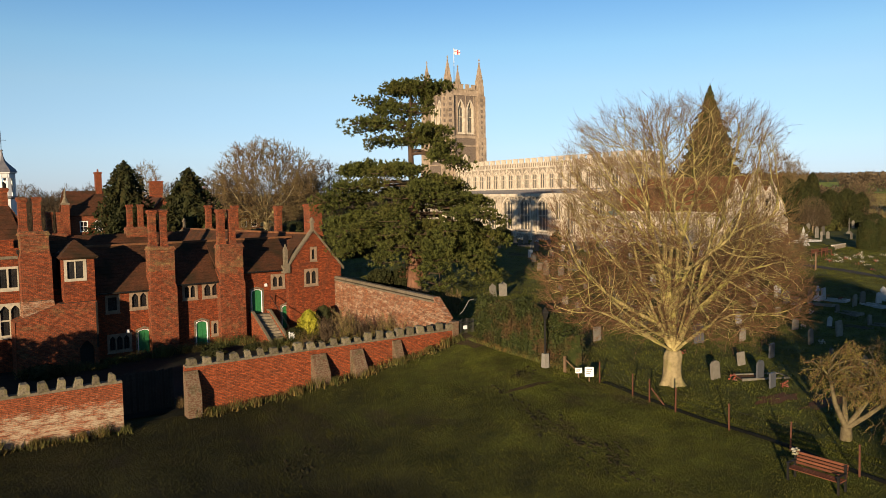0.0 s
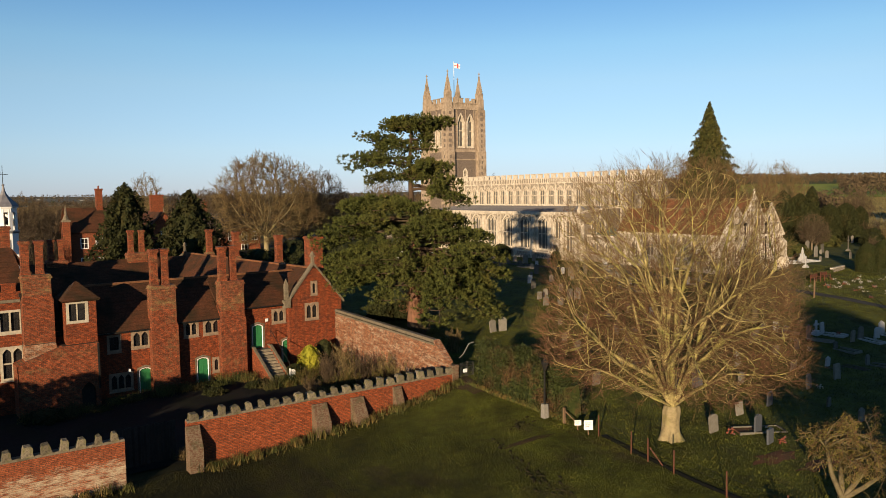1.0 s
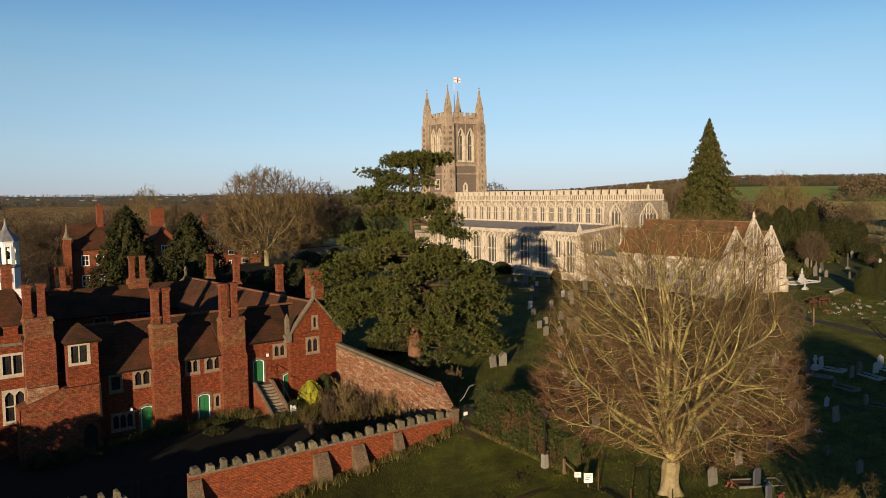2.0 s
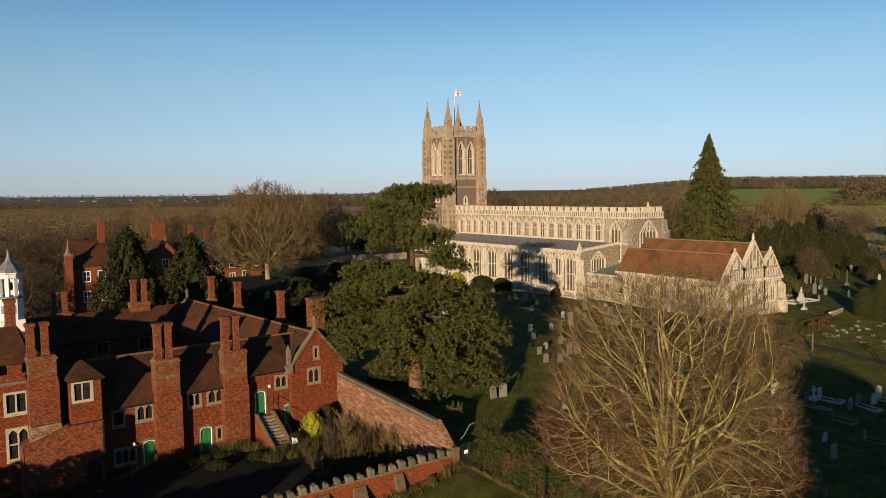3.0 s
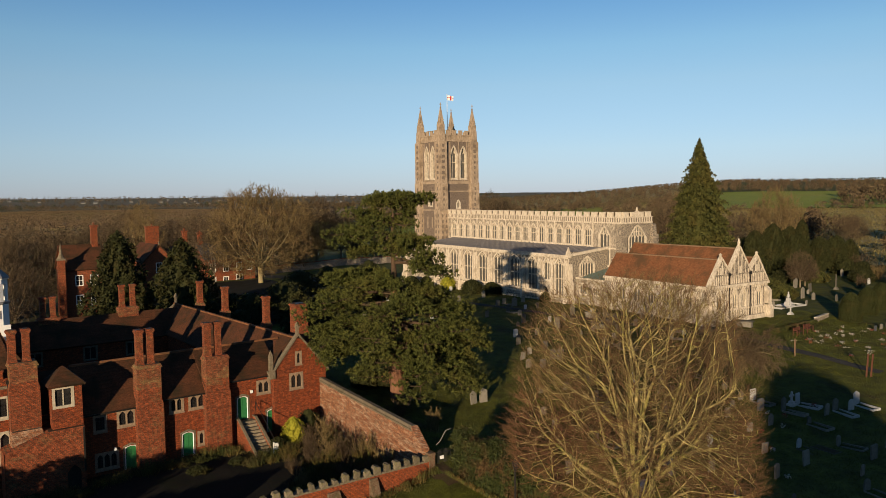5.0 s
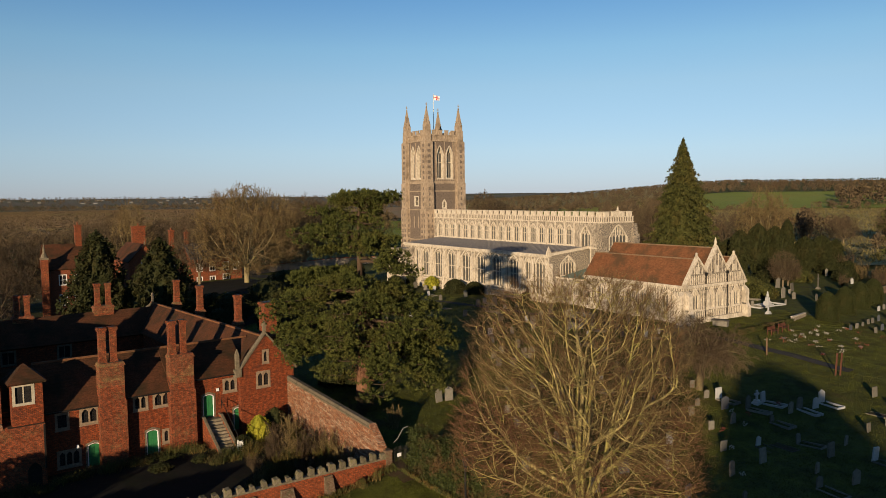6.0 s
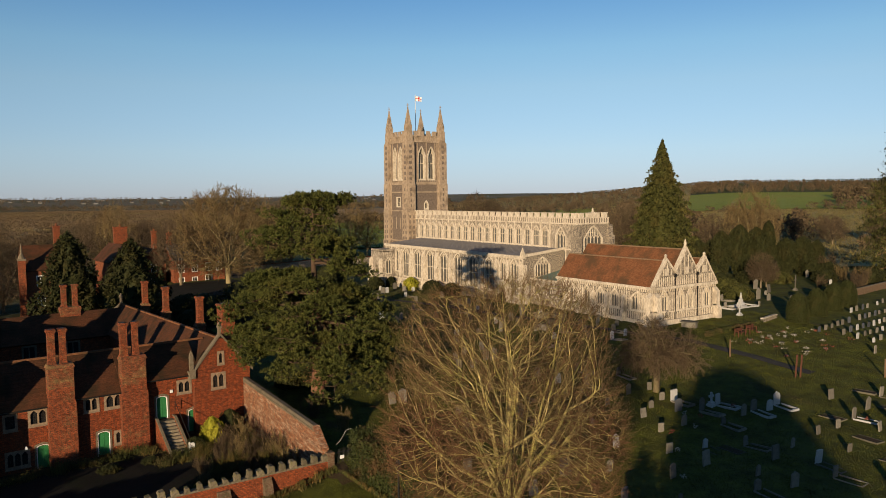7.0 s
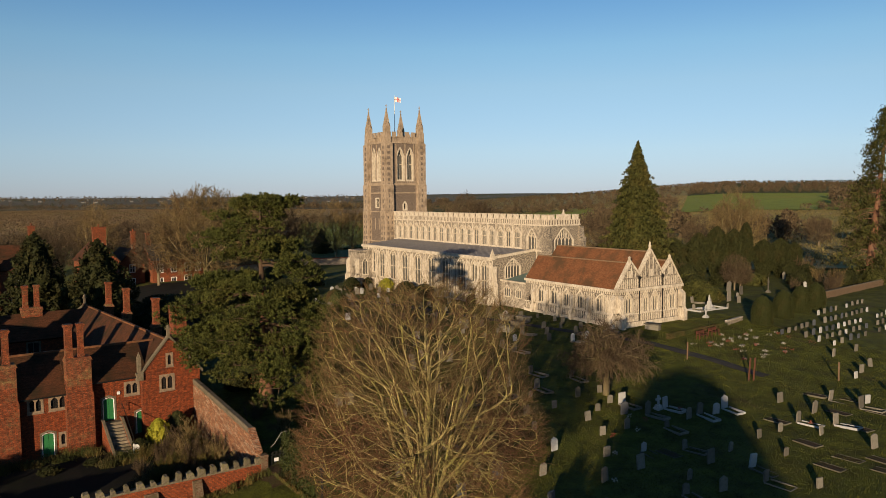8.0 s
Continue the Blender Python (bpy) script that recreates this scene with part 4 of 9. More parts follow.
for s0, s1 in ((1.4, 2.5), (4.2, 5.3), (7.0, 8.0), (9.6, 10.6), (12.3, 14.0), (15.5, 17.9)):
    part("flushwork", bars(mLS, s0, s1, 4.85, 7.3, 0.34, 0.14, 0.05), STONE, church, kind="stuff")
for s0, s1 in ((0.2, 0.9), (2.9, 4.3), (7.8, 9.4), (11.2, 12.1)):
    part("flushwork", bars(mLE, s0, s1, 4.85, 7.3, 0.34, 0.14, 0.05), STONE, church, kind="stuff")
for s in (2.0, 4.75, 7.5, 10.1, 13.2):
    buttress(mLS, s, LB, 6.6, 0.45, 0.65)
for m4, s in ((mLS, LY1 - LY0 - 0.35), (mLE, 0.35), (mLE, LX1 - LX0 - 0.3)):
    buttress(m4, s, LB, 7.2, 0.7, 0.95)
for s in (3.98, 8.4):
    part("downpipe", Shape().box(s - 0.05, s + 0.05, -0.13, -0.02, 3.4, 9.3).box(s - 0.16, s + 0.16, -0.2, 0, 9.2, 9.6).moved(mLE), M["iron"], church, "dark lead downpipe")
RIDGE = ((80.15, 82.6, 84.2, 11.45), (84.2, 86.35, 88.6, 12.75), (88.6, 90.2, 92.6, 11.35))
ends = ((LE + 0.1, 9.7), (9.7, 9.7), (9.7, LE + 0.1))
for (a, b, c, zr), (za, zc) in zip(RIDGE, ends):
    sh = Shape()
    for d0, d1 in ((0.0, 0.4),):
        sh.prism([(a - LX0, LE), (c - LX0, LE), (c - LX0, zc), (b - LX0, zr), (a - LX0, za)], lambda p, q, d: (p, d, q), d0, d1)
    part("gable", sh.moved(mLE), FLINT, church, "pointed flushwork gable")
    cp = Shape()
    for (p0, q0), (p1, q1) in (((a, za), (b, zr)), ((b, zr), (c, zc))):
        cp.prism([(p0 - LX0, q0), (p1 - LX0, q1), (p1 - LX0, q1 + 0.28), (p0 - LX0, q0 + 0.28)], lambda p, q, d: (p, d, q), -0.12, 0.5)
    part("gable_coping", cp.moved(mLE), STONE, church)
    nb = int((c - a) / 0.36)
    fb = Shape()
    for i in range(1, nb):
        x = a + (c - a) * i / nb
        top = za + (zr - za) * (x - a) / (b - a) if x < b else zc + (zr - zc) * (c - x) / (c - b)
        fb.box(x - LX0 - 0.07, x - LX0 + 0.07, -0.05, 0.05, 8.15, min(9.3, top - 0.15))
        if top > 10.0 and i % 2:
            fb.box(x - LX0 - 0.07, x - LX0 + 0.07, -0.05, 0.05, 9.5, top - 0.2)
    fb.box(b - LX0 - 0.35, b - LX0 + 0.35, -0.06, 0.05, 9.5, 10.4)
    part("flushwork", fb.moved(mLE), STONE, church, kind="stuff")
    fn = Shape().box(-0.14, 0.14, -0.14, 0.14, zr + 0.1, zr + 0.55, top=0.03).lathe([(0.14, zr + 0.5), (0.22, zr + 0.65), (0.03, zr + (1.3 if zr > 12 else 0.8))], 6)
    part("finial", fn.moved(OFF @ Matrix.Translation((b, LY0 + 0.2, 0))), STONE, church)
    rs = Shape()
    for (x0, z0), (x1, z1) in (((a, za + 0.12), (b, zr)), ((c, zc + 0.12), (b, zr))):
        dz = -0.25
        zw = zr - 0.1
        pts = [(x0, LY0 + 0.35, z0), (x1, LY0 + 0.35, z1 - 0.05), (x1, LY1, zw), (x0, LY1, z0)]
        rs.face([tuple(OFF @ Vector(p)) for p in pts])
        rs.face([tuple(OFF @ Vector((p[0], p[1], p[2] + dz))) for p in pts])
    rt = part("chapel_roof", rs, M["tile_red"], church, "orange-brown clay tile roof")
    part("ridge_tile", Shape().prism([(LY0 + 0.35, zr - 0.14), (LY1, zr - 0.2), (LY1, zr - 0.05), (LY0 + 0.35, zr + 0.02)], lambda p, q, d: (d - CH.x, p - CH.y, q - CH.z), b - 0.1, b + 0.1), M["ridge"], rt, "pale ridge tiles")

# flag on the tower
fp = thing("flagpole", Matrix.Translation((89.6, 131.5, 32.2)), "white flagpole flying a white flag with a red cross", "flagpole")
part("pole", Shape().lathe([(0.08, 0), (0.05, 9.2), (0.1, 9.25), (0.02, 9.4)], 8), M["white"], fp)
fl = Shape()
for i in range(12):
    for j in range(8):
        u0, u1, v0, v1 = i / 12, (i + 1) / 12, j / 8, (j + 1) / 8
        red = i in (5, 6) or j == 4
        def fpnt(u, v):
            return (0.06 + 1.45 * u * 0.8, -1.45 * u * 0.45 + 0.12 * math.sin(u * 8 + v), 8.1 + 1.0 * v - 0.25 * u)
        fl.face([fpnt(u0, v0), fpnt(u1, v0), fpnt(u1, v1), fpnt(u0, v1)], 1 if red else 0)
part("flag", fl, [M["flag_white"], M["flag_red"]], fp, "white flag with a red cross")

# ---- almshouse: brick quadrangle ----
AM = pose(16.8, 60.55, 0, 0, 0, 4.7)
alms = thing("almshouse", AM, "red brick almshouse quadrangle with tall chimneys and tiled roofs", "almshouse")
I4 = Matrix.Identity(4)
BR, BC, TILE = M["brick"], M["brick_chim"], M["tile"]
GZ0 = -1.7


def side(s, d, rz):
    return pose(s, d, 0, 0, 0, rz)


CASEMENTS = {}


def frontwin(m4, c, w, sill, h, lights=2, rise=0.3, mat=None, transoms=()):
    """A stone slab pierced by round-headed lights (square where rise is 0), dark leaded panes behind."""
    mat = mat or M["frame_stone"]
    key = (w, h, lights, rise, transoms, mat.name)
    if key not in CASEMENTS:
        sh, e = Shape(), 0.13
        lw = w / lights - 0.1
        up = lw * 0.55 if rise else 0.0
        ops = [(-w / 2 + w * (i + 0.5) / lights, lw, 0.06, h - up - 0.04, up) for i in range(lights)]
        wall_band(sh, Matrix.Translation((0, -0.035, 0)), -w / 2 - e, w / 2 + e, -e, h + e, ops, 0.15)
        for x in (-w / 2 - e, w / 2 + e):
            sh.face([(x, -0.035, -e), (x, 0.1, -e), (x, 0.1, h + e), (x, -0.035, h + e)])
        for z in (-e, h + e):
            sh.face([(-w / 2 - e, -0.035, z), (w / 2 + e, -0.035, z), (w / 2 + e, 0.1, z), (-w / 2 - e, 0.1, z)])
        sh.box(-w / 2 - e - 0.04, w / 2 + e + 0.04, -0.09, 0.05, -e - 0.06, -e + 0.02, top=0.02)
        for t in transoms:
            sh.box(-w / 2, w / 2, 0.0, 0.1, t * h - 0.05, t * h + 0.05)
        gl = Shape().face([(-w / 2, 0.1, 0), (w / 2, 0.1, 0), (w / 2, 0.1, h), (-w / 2, 0.1, h)])
        lead = Shape()
        for i in range(lights):
            x = -w / 2 + w * (i + 0.5) / lights
            for k in (-0.22, 0.0, 0.22):
                lead.box(x + k * lw * 1.4 - 0.012, x + k * lw * 1.4 + 0.012, 0.085, 0.1, 0, h)
        for k in range(1, int(h / 0.24)):
            lead.box(-w / 2, w / 2, 0.088, 0.1, k * 0.24 - 0.01, k * 0.24 + 0.01)
        CASEMENTS[key] = (sh.mesh("window_frame", mat), gl.mesh("pane", M["dark_pane"]), lead.mesh("glazing_bar", M["iron"]))
    fr, gl, lead = CASEMENTS[key]
    ob = part("window", fr, None, alms, "", m4 @ Matrix.Translation((c, 0, sill)))
    part("pane", gl, None, ob)
    part("glazing_bar", lead, None, ob)
    return (c, w, sill, sill + h, 0)


def green_door(c, z, w=0.92, h=1.95, m4=I4):
    ob = part("door", Shape().box(-w / 2, w / 2, 0.08, 0.14, 0, h).box(-0.02, 0.02, 0.06, 0.09, 0.05, h - 0.1).box(w * 0.32, w * 0.4, 0.03, 0.09, h * 0.45, h * 0.5), M["green_door"], alms, "green painted plank door", m4 @ Matrix.Translation((c, 0, z)))
    fr = Shape()
    for (a, za), (b, zb) in zip([(-w / 2, 0), (-w / 2, h - 0.12), (-w * 0.3, h + 0.02), (0, h + 0.06), (w * 0.3, h + 0.02), (w / 2, h - 0.12)], [(-w / 2, h - 0.12), (-w * 0.3, h + 0.02), (0, h + 0.06), (w * 0.3, h + 0.02), (w / 2, h - 0.12), (w / 2, 0)]):
        fr.tube((a, 0.03, za), (b, 0.03, zb), 0.055, 0.055, 4)
    part("door_frame", fr, M["white"], ob, "white painted door frame")
    sd = Shape().box(-w / 2 - 0.16, -w / 2 - 0.04, -0.03, 0.1, 0, h - 0.05).box(w / 2 + 0.04, w / 2 + 0.16, -0.03, 0.1, 0, h - 0.05).prism([(-w / 2 - 0.16, h - 0.05), (0, h + 0.16), (w / 2 + 0.16, h - 0.05), (w / 2 + 0.16, h + 0.1), (0, h + 0.3), (-w / 2 - 0.16, h + 0.1)], lambda p, q, d: (p, d, q), -0.03, 0.1)
    part("surround", sd, M["stone_dark"], ob)
    return (c, w, z, z + h, 0)


def chimney(s0, s1, d0, d1, zb, zt, shafts, top, batter=True, name="chimney"):
    """A stack with offsets; each shaft stands on it under a corbelled cap."""
    sh = Shape()
    sh.box(s0 - 0.04, s1 + 0.04, d0, d1, zb, zb + (zt - zb) * 0.62)
    m = zb + (zt - zb) * 0.62
    if batter:
        sh.prism([(s0 - 0.04, m), (s1 + 0.04, m), (s1 - 0.06, m + 0.35), (s0 + 0.06, m + 0.35)], lambda p, q, d: (p, d, q), d0, d1)
    neck = max(m + 0.4, zt - 1.9)
    sh.box(s0 + 0.06, s1 - 0.06, d0 + 0.06, d1 - 0.02, m, neck)
    ob = part(name, sh, BC, alms, "tall brick chimney stack with stained cap")
    part("stack_head", Shape().box(s0 + 0.06, s1 - 0.06, d0 + 0.06, d1 - 0.02, neck, zt - 0.3), M["brick_lichen"], ob, "upper brickwork grown over with grey and yellow lichen")
    part("offset", Shape().box(s0 - 0.04, s1 + 0.04, d0 - 0.05, d1, zt - 0.3, zt, top=0.12), M["brick_lichen"], ob)
    for c, w in shafts:
        dm = (d0 + d1) / 2
        sf = Shape().box(c - w / 2 - 0.07, c + w / 2 + 0.07, dm - w / 2 - 0.07, dm + w / 2 + 0.07, zt - 0.02, zt + 0.28, top=0.07)
        sf.box(c - w / 2, c + w / 2, dm - w / 2, dm + w / 2, zt + 0.2, top - 0.22)
        for i, (z, o) in enumerate(((top - 0.3, 0.05), (top - 0.2, 0.1), (top - 0.1, 0.06))):
            sf.box(c - w / 2 - o, c + w / 2 + o, dm - w / 2 - o, dm + w / 2 + o, z, z + 0.1)
        part("shaft", sf, BC, ob)
        part("flue", Shape().box(c - w * 0.3, c + w * 0.3, dm - w * 0.3, dm + w * 0.3, top - 0.05, top + 0.02), M["iron"], ob)
    return ob


def tile_roof(name, outline_lo, outline_hi, courses=11, label="", mat=None, parent=None, thick=0.16):
    """A roof plane from an eaves line up to a ridge line, in stepped tile courses."""
    a, b = Vector(outline_lo[0]), Vector(outline_lo[1])
    c, d = Vector(outline_hi[0]), Vector(outline_hi[1])
    nrm = (b - a).cross(c - a).normalized()
    if nrm.z < 0:
        nrm = -nrm
    l, t = nrm * 0.035, -nrm * thick
    rows = [(a + t, b + t), (a + l, b + l)]
    for i in range(1, courses + 1):
        p, q = a.lerp(c, i / courses), b.lerp(d, i / courses)
        rows.append((p, q))
        if i < courses:
            rows.append((p + l, q + l))
    rows.append((c + t, d + t))
    sh = Shape()
    for p, q in rows:
        sh.v += [tuple(p), tuple(q)]
    n = len(rows)
    for i in range(n):
        j = (i + 1) % n
        sh.f.append((2 * i, 2 * i + 1, 2 * j + 1, 2 * j))
        sh.m.append(0)
    sh.f += [tuple(2 * i for i in range(n))[::-1], tuple(2 * i + 1 for i in range(n))]
    sh.m += [0, 0]
    return part(name, sh, mat or TILE, parent or alms, label)


# east front, bay by bay
fw = Shape()
RD = 2.7                                    # depth of the ridge behind the front
doorB = green_door(-5.0, -1.42)
doorC = green_door(-0.5, -1.28)
green_door(4.28, 0.85)
green_door(7.0, -0.75)
lowB = [doorB, frontwin(I4, -6.8, 1.5, -0.8, 1.15, 3, 0.35)]
upB = [frontwin(I4, -5.25, 1.2, 2.3, 1.15), frontwin(I4, -7.2, 0.75, 2.2, 1.1, 1, 0)]
wall_band(fw, I4, -8.7, -4.4, GZ0, 1.6, lowB, 0.25)
wall_band(fw, I4, -8.7, -4.4, 1.6, 3.8, upB, 0.25)
lowC = [doorC, frontwin(I4, 0.62, 0.42, -0.5, 1.0, 1, 0.3)]
upC = [frontwin(I4, -1.35, 0.95, 2.65, 1.05), frontwin(I4, 0.4, 1.3, 2.65, 1.05)]
wall_band(fw, I4, -2.6, 0.95, GZ0, 1.6, lowC, 0.25)
wall_band(fw, I4, -2.6, 0.95, 1.6, 4.0, upC, 0.25)
wall_band(fw, I4, 2.9, 7.5, GZ0, 0.8, [(7.0, 0.92, -0.75, 0.8, 0)], 0.25)
wall_band(fw, I4, 2.9, 7.5, 0.8, 2.85, [(4.28, 0.92, 0.85, 2.8, 0), (7.0, 0.92, 0.8, 1.2, 0)], 0.25)
wall_band(fw, I4, 2.9, 7.5, 2.85, 4.55, [frontwin(I4, 6.25, 1.05, 2.9, 1.0)], 0.25)
wall_band(fw, I4, -4.4, -2.6, GZ0, 4.0, [], 0.25)
wall_band(fw, I4, 0.95, 2.9, GZ0, 4.4, [], 0.25)
part("front_wall", fw, BR, alms, "red brick front wall with green doors")
part("back_wall", Shape().face([(-17, 5.4, GZ0), (7, 5.4, GZ0), (7, 5.4, 4.2), (-17, 5.4, 4.2)]), BR, alms)
part("alarm_box", Shape().box(5.0, 5.22, -0.1, 0, 3.05, 3.3), M["white"], alms, "white alarm box")
part("lamp", Shape().box(-6.3, -6.12, -0.25, 0, 0.5, 0.72, top=0.03), M["white"], alms, "small white lamp over the windows")

for s0, s1, ze in ((-8.7, -4.4, 3.66), (-4.4, 0.95, 3.85), (0.95, 7.6, 4.42)):
    tile_roof("roof", [(s0, -0.3, ze), (s1, -0.3, ze)], [(s0, RD, 7.0), (s1, RD, 7.0)], 13, "dark brown clay tile roof")
    tile_roof("roof", [(s0, 5.7, ze), (s1, 5.7, ze)], [(s0, RD, 7.0), (s1, RD, 7.0)], 5)
    part("gutter", Shape().box(s0, s1, -0.42, -0.3, ze - 0.1, ze), M["iron"], alms)
part("ridge_tile", Shape().box(-8.7, 9.0, RD - 0.12, RD + 0.12, 6.94, 7.1, top=0.05), M["tile_red"], alms)
chimney(-4.58, -2.62, -0.75, 0.5, GZ0, 6.95, ((-4.15, 0.52), (-3.33, 0.5)), 9.75)
chimney(0.9, 2.95, -0.75, 0.5, GZ0, 6.85, ((1.28, 0.54), (2.2, 0.48)), 9.68)
chimney(-13.22, -11.35, -0.95, 0.4, 3.6, 8.45, ((-12.9, 0.5), (-12.0, 0.48)), 10.8)
part("chimney_foot", Shape().prism([(-13.25, 3.6), (-11.35, 3.6), (-11.0, 1.7), (-13.35, 1.4)], lambda p, q, d: (p, d, q), -1.25, 0.2), M["brick_pale"], alms, "bleached rubble offset at the foot of the stack")

# battlemented block
bl = Shape()
upA = [frontwin(I4, -13.93, 1.3, 4.5, 1.4, 2, 0, M["pale_stone"])]
loA = [frontwin(I4, -13.9, 1.3, 1.2, 2.15, 2, 0.35, M["pale_stone"], (0.5,))]
wall_band(bl, I4, -17.5, -13.1, GZ0, 3.9, loA + [frontwin(I4, -16.4, 1.3, 1.2, 2.15, 2, 0.35, M["pale_stone"], (0.5,))], 0.25)
wall_band(bl, I4, -17.5, -13.1, 3.9, 7.3, upA + [frontwin(I4, -16.4, 1.3, 4.5, 1.4, 2, 0, M["pale_stone"])], 0.25)
wall_band(bl, I4, -13.1, -8.7, GZ0, 4.2, [], 0.25)
part("front_wall", bl, BR, alms, "red brick block with battlements and mullioned windows")
merlons(alms, I4, -17.4, -13.2, 7.3, 1.3, 0.85, 0.5, 0.35, M["brick"])
part("string_course", Shape().box(-17.5, -13.1, -0.1, 0.05, 6.55, 6.75), M["stone_dark"], alms)
part("downpipe", Shape().box(-13.27, -13.16, -0.16, -0.04, 1.4, 7.0).box(-13.34, -13.08, -0.2, 0, 6.9, 7.15), M["iron"], alms, "black downpipe")
tile_roof("roof", [(-17.5, 0.3, 7.2), (-12.6, 0.3, 7.2)], [(-17.5, 3.2, 10.2), (-13.2, 3.2, 10.2)], 9)
tile_roof("roof", [(-17.5, 6.1, 7.2), (-12.6, 6.1, 7.2)], [(-17.5, 3.2, 10.2), (-13.2, 3.2, 10.2)], 5)
tile_roof("roof", [(-11.2, 0.2, 6.6), (-11.2, 6.1, 6.6)], [(-13.2, 3.2, 10.2), (-13.2, 3.3, 10.2)], 7)
part("gable_wall", Shape().face([(-11.2, 0.2, 3.0), (-11.2, 6.0, 3.0), (-11.2, 6.0, 6.6), (-11.2, 0.2, 6.6)]), BR, alms)
tile_roof("roof", [(-11.2, -0.2, 3.9), (-8.7, -0.2, 3.9)], [(-11.2, RD, 6.9), (-8.7, RD, 6.9)], 11)
# stair turret with its hipped roof
po = Shape()
mP4 = side(-10.7, -1.4, 0)
pw = window(alms, mP4, 0.78, 1.2, 4.95, 1.35, 0, 2, (), False, 0.13, 0.1, 0.03, M["pale_stone"], "two-light window in a pale stone frame")
wall_band(po, mP4, 0, 2.05, 3.3, 6.6, [pw], 0.2)
for rz, s, d, ln in ((90, -8.65, -1.4, 2.2), (-90, -10.7, 0.8, 2.2), (180, -8.65, 0.8, 2.05)):
    wall_band(po, side(s, d, rz), 0, ln, 3.3, 6.6, [], 0.2)
part("turret_wall", po, BR, alms, "brick stair turret")
apex = (-9.68, -0.3, 7.75)
for a, b in (((-10.95, -1.65), (-8.4, -1.65)), ((-8.4, -1.65), (-8.4, 1.05)), ((-8.4, 1.05), (-10.95, 1.05)), ((-10.95, 1.05), (-10.95, -1.65))):
    tile_roof("turret_roof", [(*a, 6.5), (*b, 6.5)], [apex, apex], 6, "hipped tile roof")
lo = Shape()
mL4 = side(-13.9, -1.75, 0)
wall_band(lo, mL4, 0, 5.25, GZ0, 2.3, [(4.45, 0.95, GZ0 + 0.1, 0.05, 0.5)], 0.3)
lo.prism([(0.0, 2.3), (5.25, 2.3), (5.25, 3.35), (2.9, 3.35)], lambda p, q, d: (p - 13.9, d, q), -1.75, 0.2)
wall_band(lo, side(-8.65, -1.75, 90), 0, 2.0, GZ0, 3.3, [], 0.2)
wall_band(lo, side(-13.9, 0.2, -90), 0, 2.0, GZ0, 2.3, [], 0.2)
part("lower_wall", lo, M["brick_chim"], alms, "patched old brick wall with a stone arch")
part("arch_door", Shape().box(-9.95, -8.95, -1.45, -1.4, GZ0, 0.6), M["wood_dark"], alms)
part("downpipe", Shape().box(-8.78, -8.67, -1.9, -1.78, 0.0, 3.3), M["iron"], alms)

# outside stair
N = 11
for i in range(N):
    z1 = -1.4 + (i + 1) * 2.2 / N
    y0 = -3.9 + i * 0.32
    part("step", Shape().box(3.75, 5.15, y0, y0 + 0.36 if i < N - 1 else 0.02, z1 - 0.5, z1, top=0.012), M["step"], alms, "worn stone step")
for s in (3.6, 5.15):
    part("stair_wall", Shape().prism([(-4.15, GZ0), (0, GZ0), (0, 1.0), (-0.55, 1.0), (-4.15, -1.2)], lambda p, q, d: (d, p, q), s, s + 0.16), M["brick_wall"], alms)
    part("coping", Shape().prism([(-4.2, -1.2), (-0.5, 1.0), (0, 1.0), (0, 1.1), (-0.55, 1.1), (-4.2, -1.08)], lambda p, q, d: (d, p, q), s - 0.03, s + 0.19), M["stone_dark"], alms)
part("handrail", Shape().tube((5.25, -3.9, 0.1), (5.25, -0.5, 2.35), 0.03, 0.03).tube((5.25, -3.9, -0.7), (5.25, -3.9, 0.15), 0.03, 0.03).tube((5.25, -0.5, 1.6), (5.25, -0.5, 2.35), 0.03, 0.03), M["iron"], alms, "thin iron handrail")
part("stair_gate", Shape().box(5.1, 5.6, -4.2, -4.12, -1.3, -0.4).box(5.12, 5.2, -4.24, -4.08, -1.3, -0.3), M["white"], alms, "small white gate beside the stair")

# gabled north range
gs0, gs1, gd = 7.0, 12.15, -0.55
g0 = side(gs0, gd, 0)
ga = Shape()
gw = [frontwin(g0, 2.15, 1.1, 2.95, 1.25)]
wall_band(ga, g0, 0, gs1 - gs0, GZ0, 4.5, gw, 0.25)
wall_band(ga, side(gs0, 0.4, -90), 0, 0.95, GZ0, 4.6, [], 0.2)
wall_band(ga, side(gs1, gd, 90), 0, 33.5, GZ0, 4.2, [], 0.25)
wall_band(ga, side(gs0, 33, -90), 0, 27.5, GZ0, 4.2, [], 0.25)
part("gable_wall", ga, BR, alms, "brick gable end with arched windows")
mid = (gs0 + gs1) / 2 - 0.15
gt = Shape()
wall_band(gt, g0, mid - gs0 - 0.18, mid - gs0 + 0.22, 4.5, 7.4, [frontwin(g0, mid - gs0, 0.4, 5.1, 1.0, 1, 0.3)], 0.2)
for a, b, sgn in ((gs0, mid - 0.18, 1), (gs1, mid + 0.22, -1)):
    gt.face([(a, gd, 4.5), (b, gd, 4.5), (b, gd, 7.4), (a, gd, 4.5)][:3])
part("gable_head", gt, BR, alms)
cp = Shape()
for a, b in (((gs0 - 0.25, 4.35), (mid, 7.65)), ((gs1 + 0.25, 4.1), (mid, 7.65))):
    cp.prism([a, b, (b[0], b[1] + 0.22), (a[0], a[1] + 0.25)], lambda p, q, d: (p, d, q), gd - 0.1, gd + 0.4)
part("gable_coping", cp, M["stone_dark"], alms)
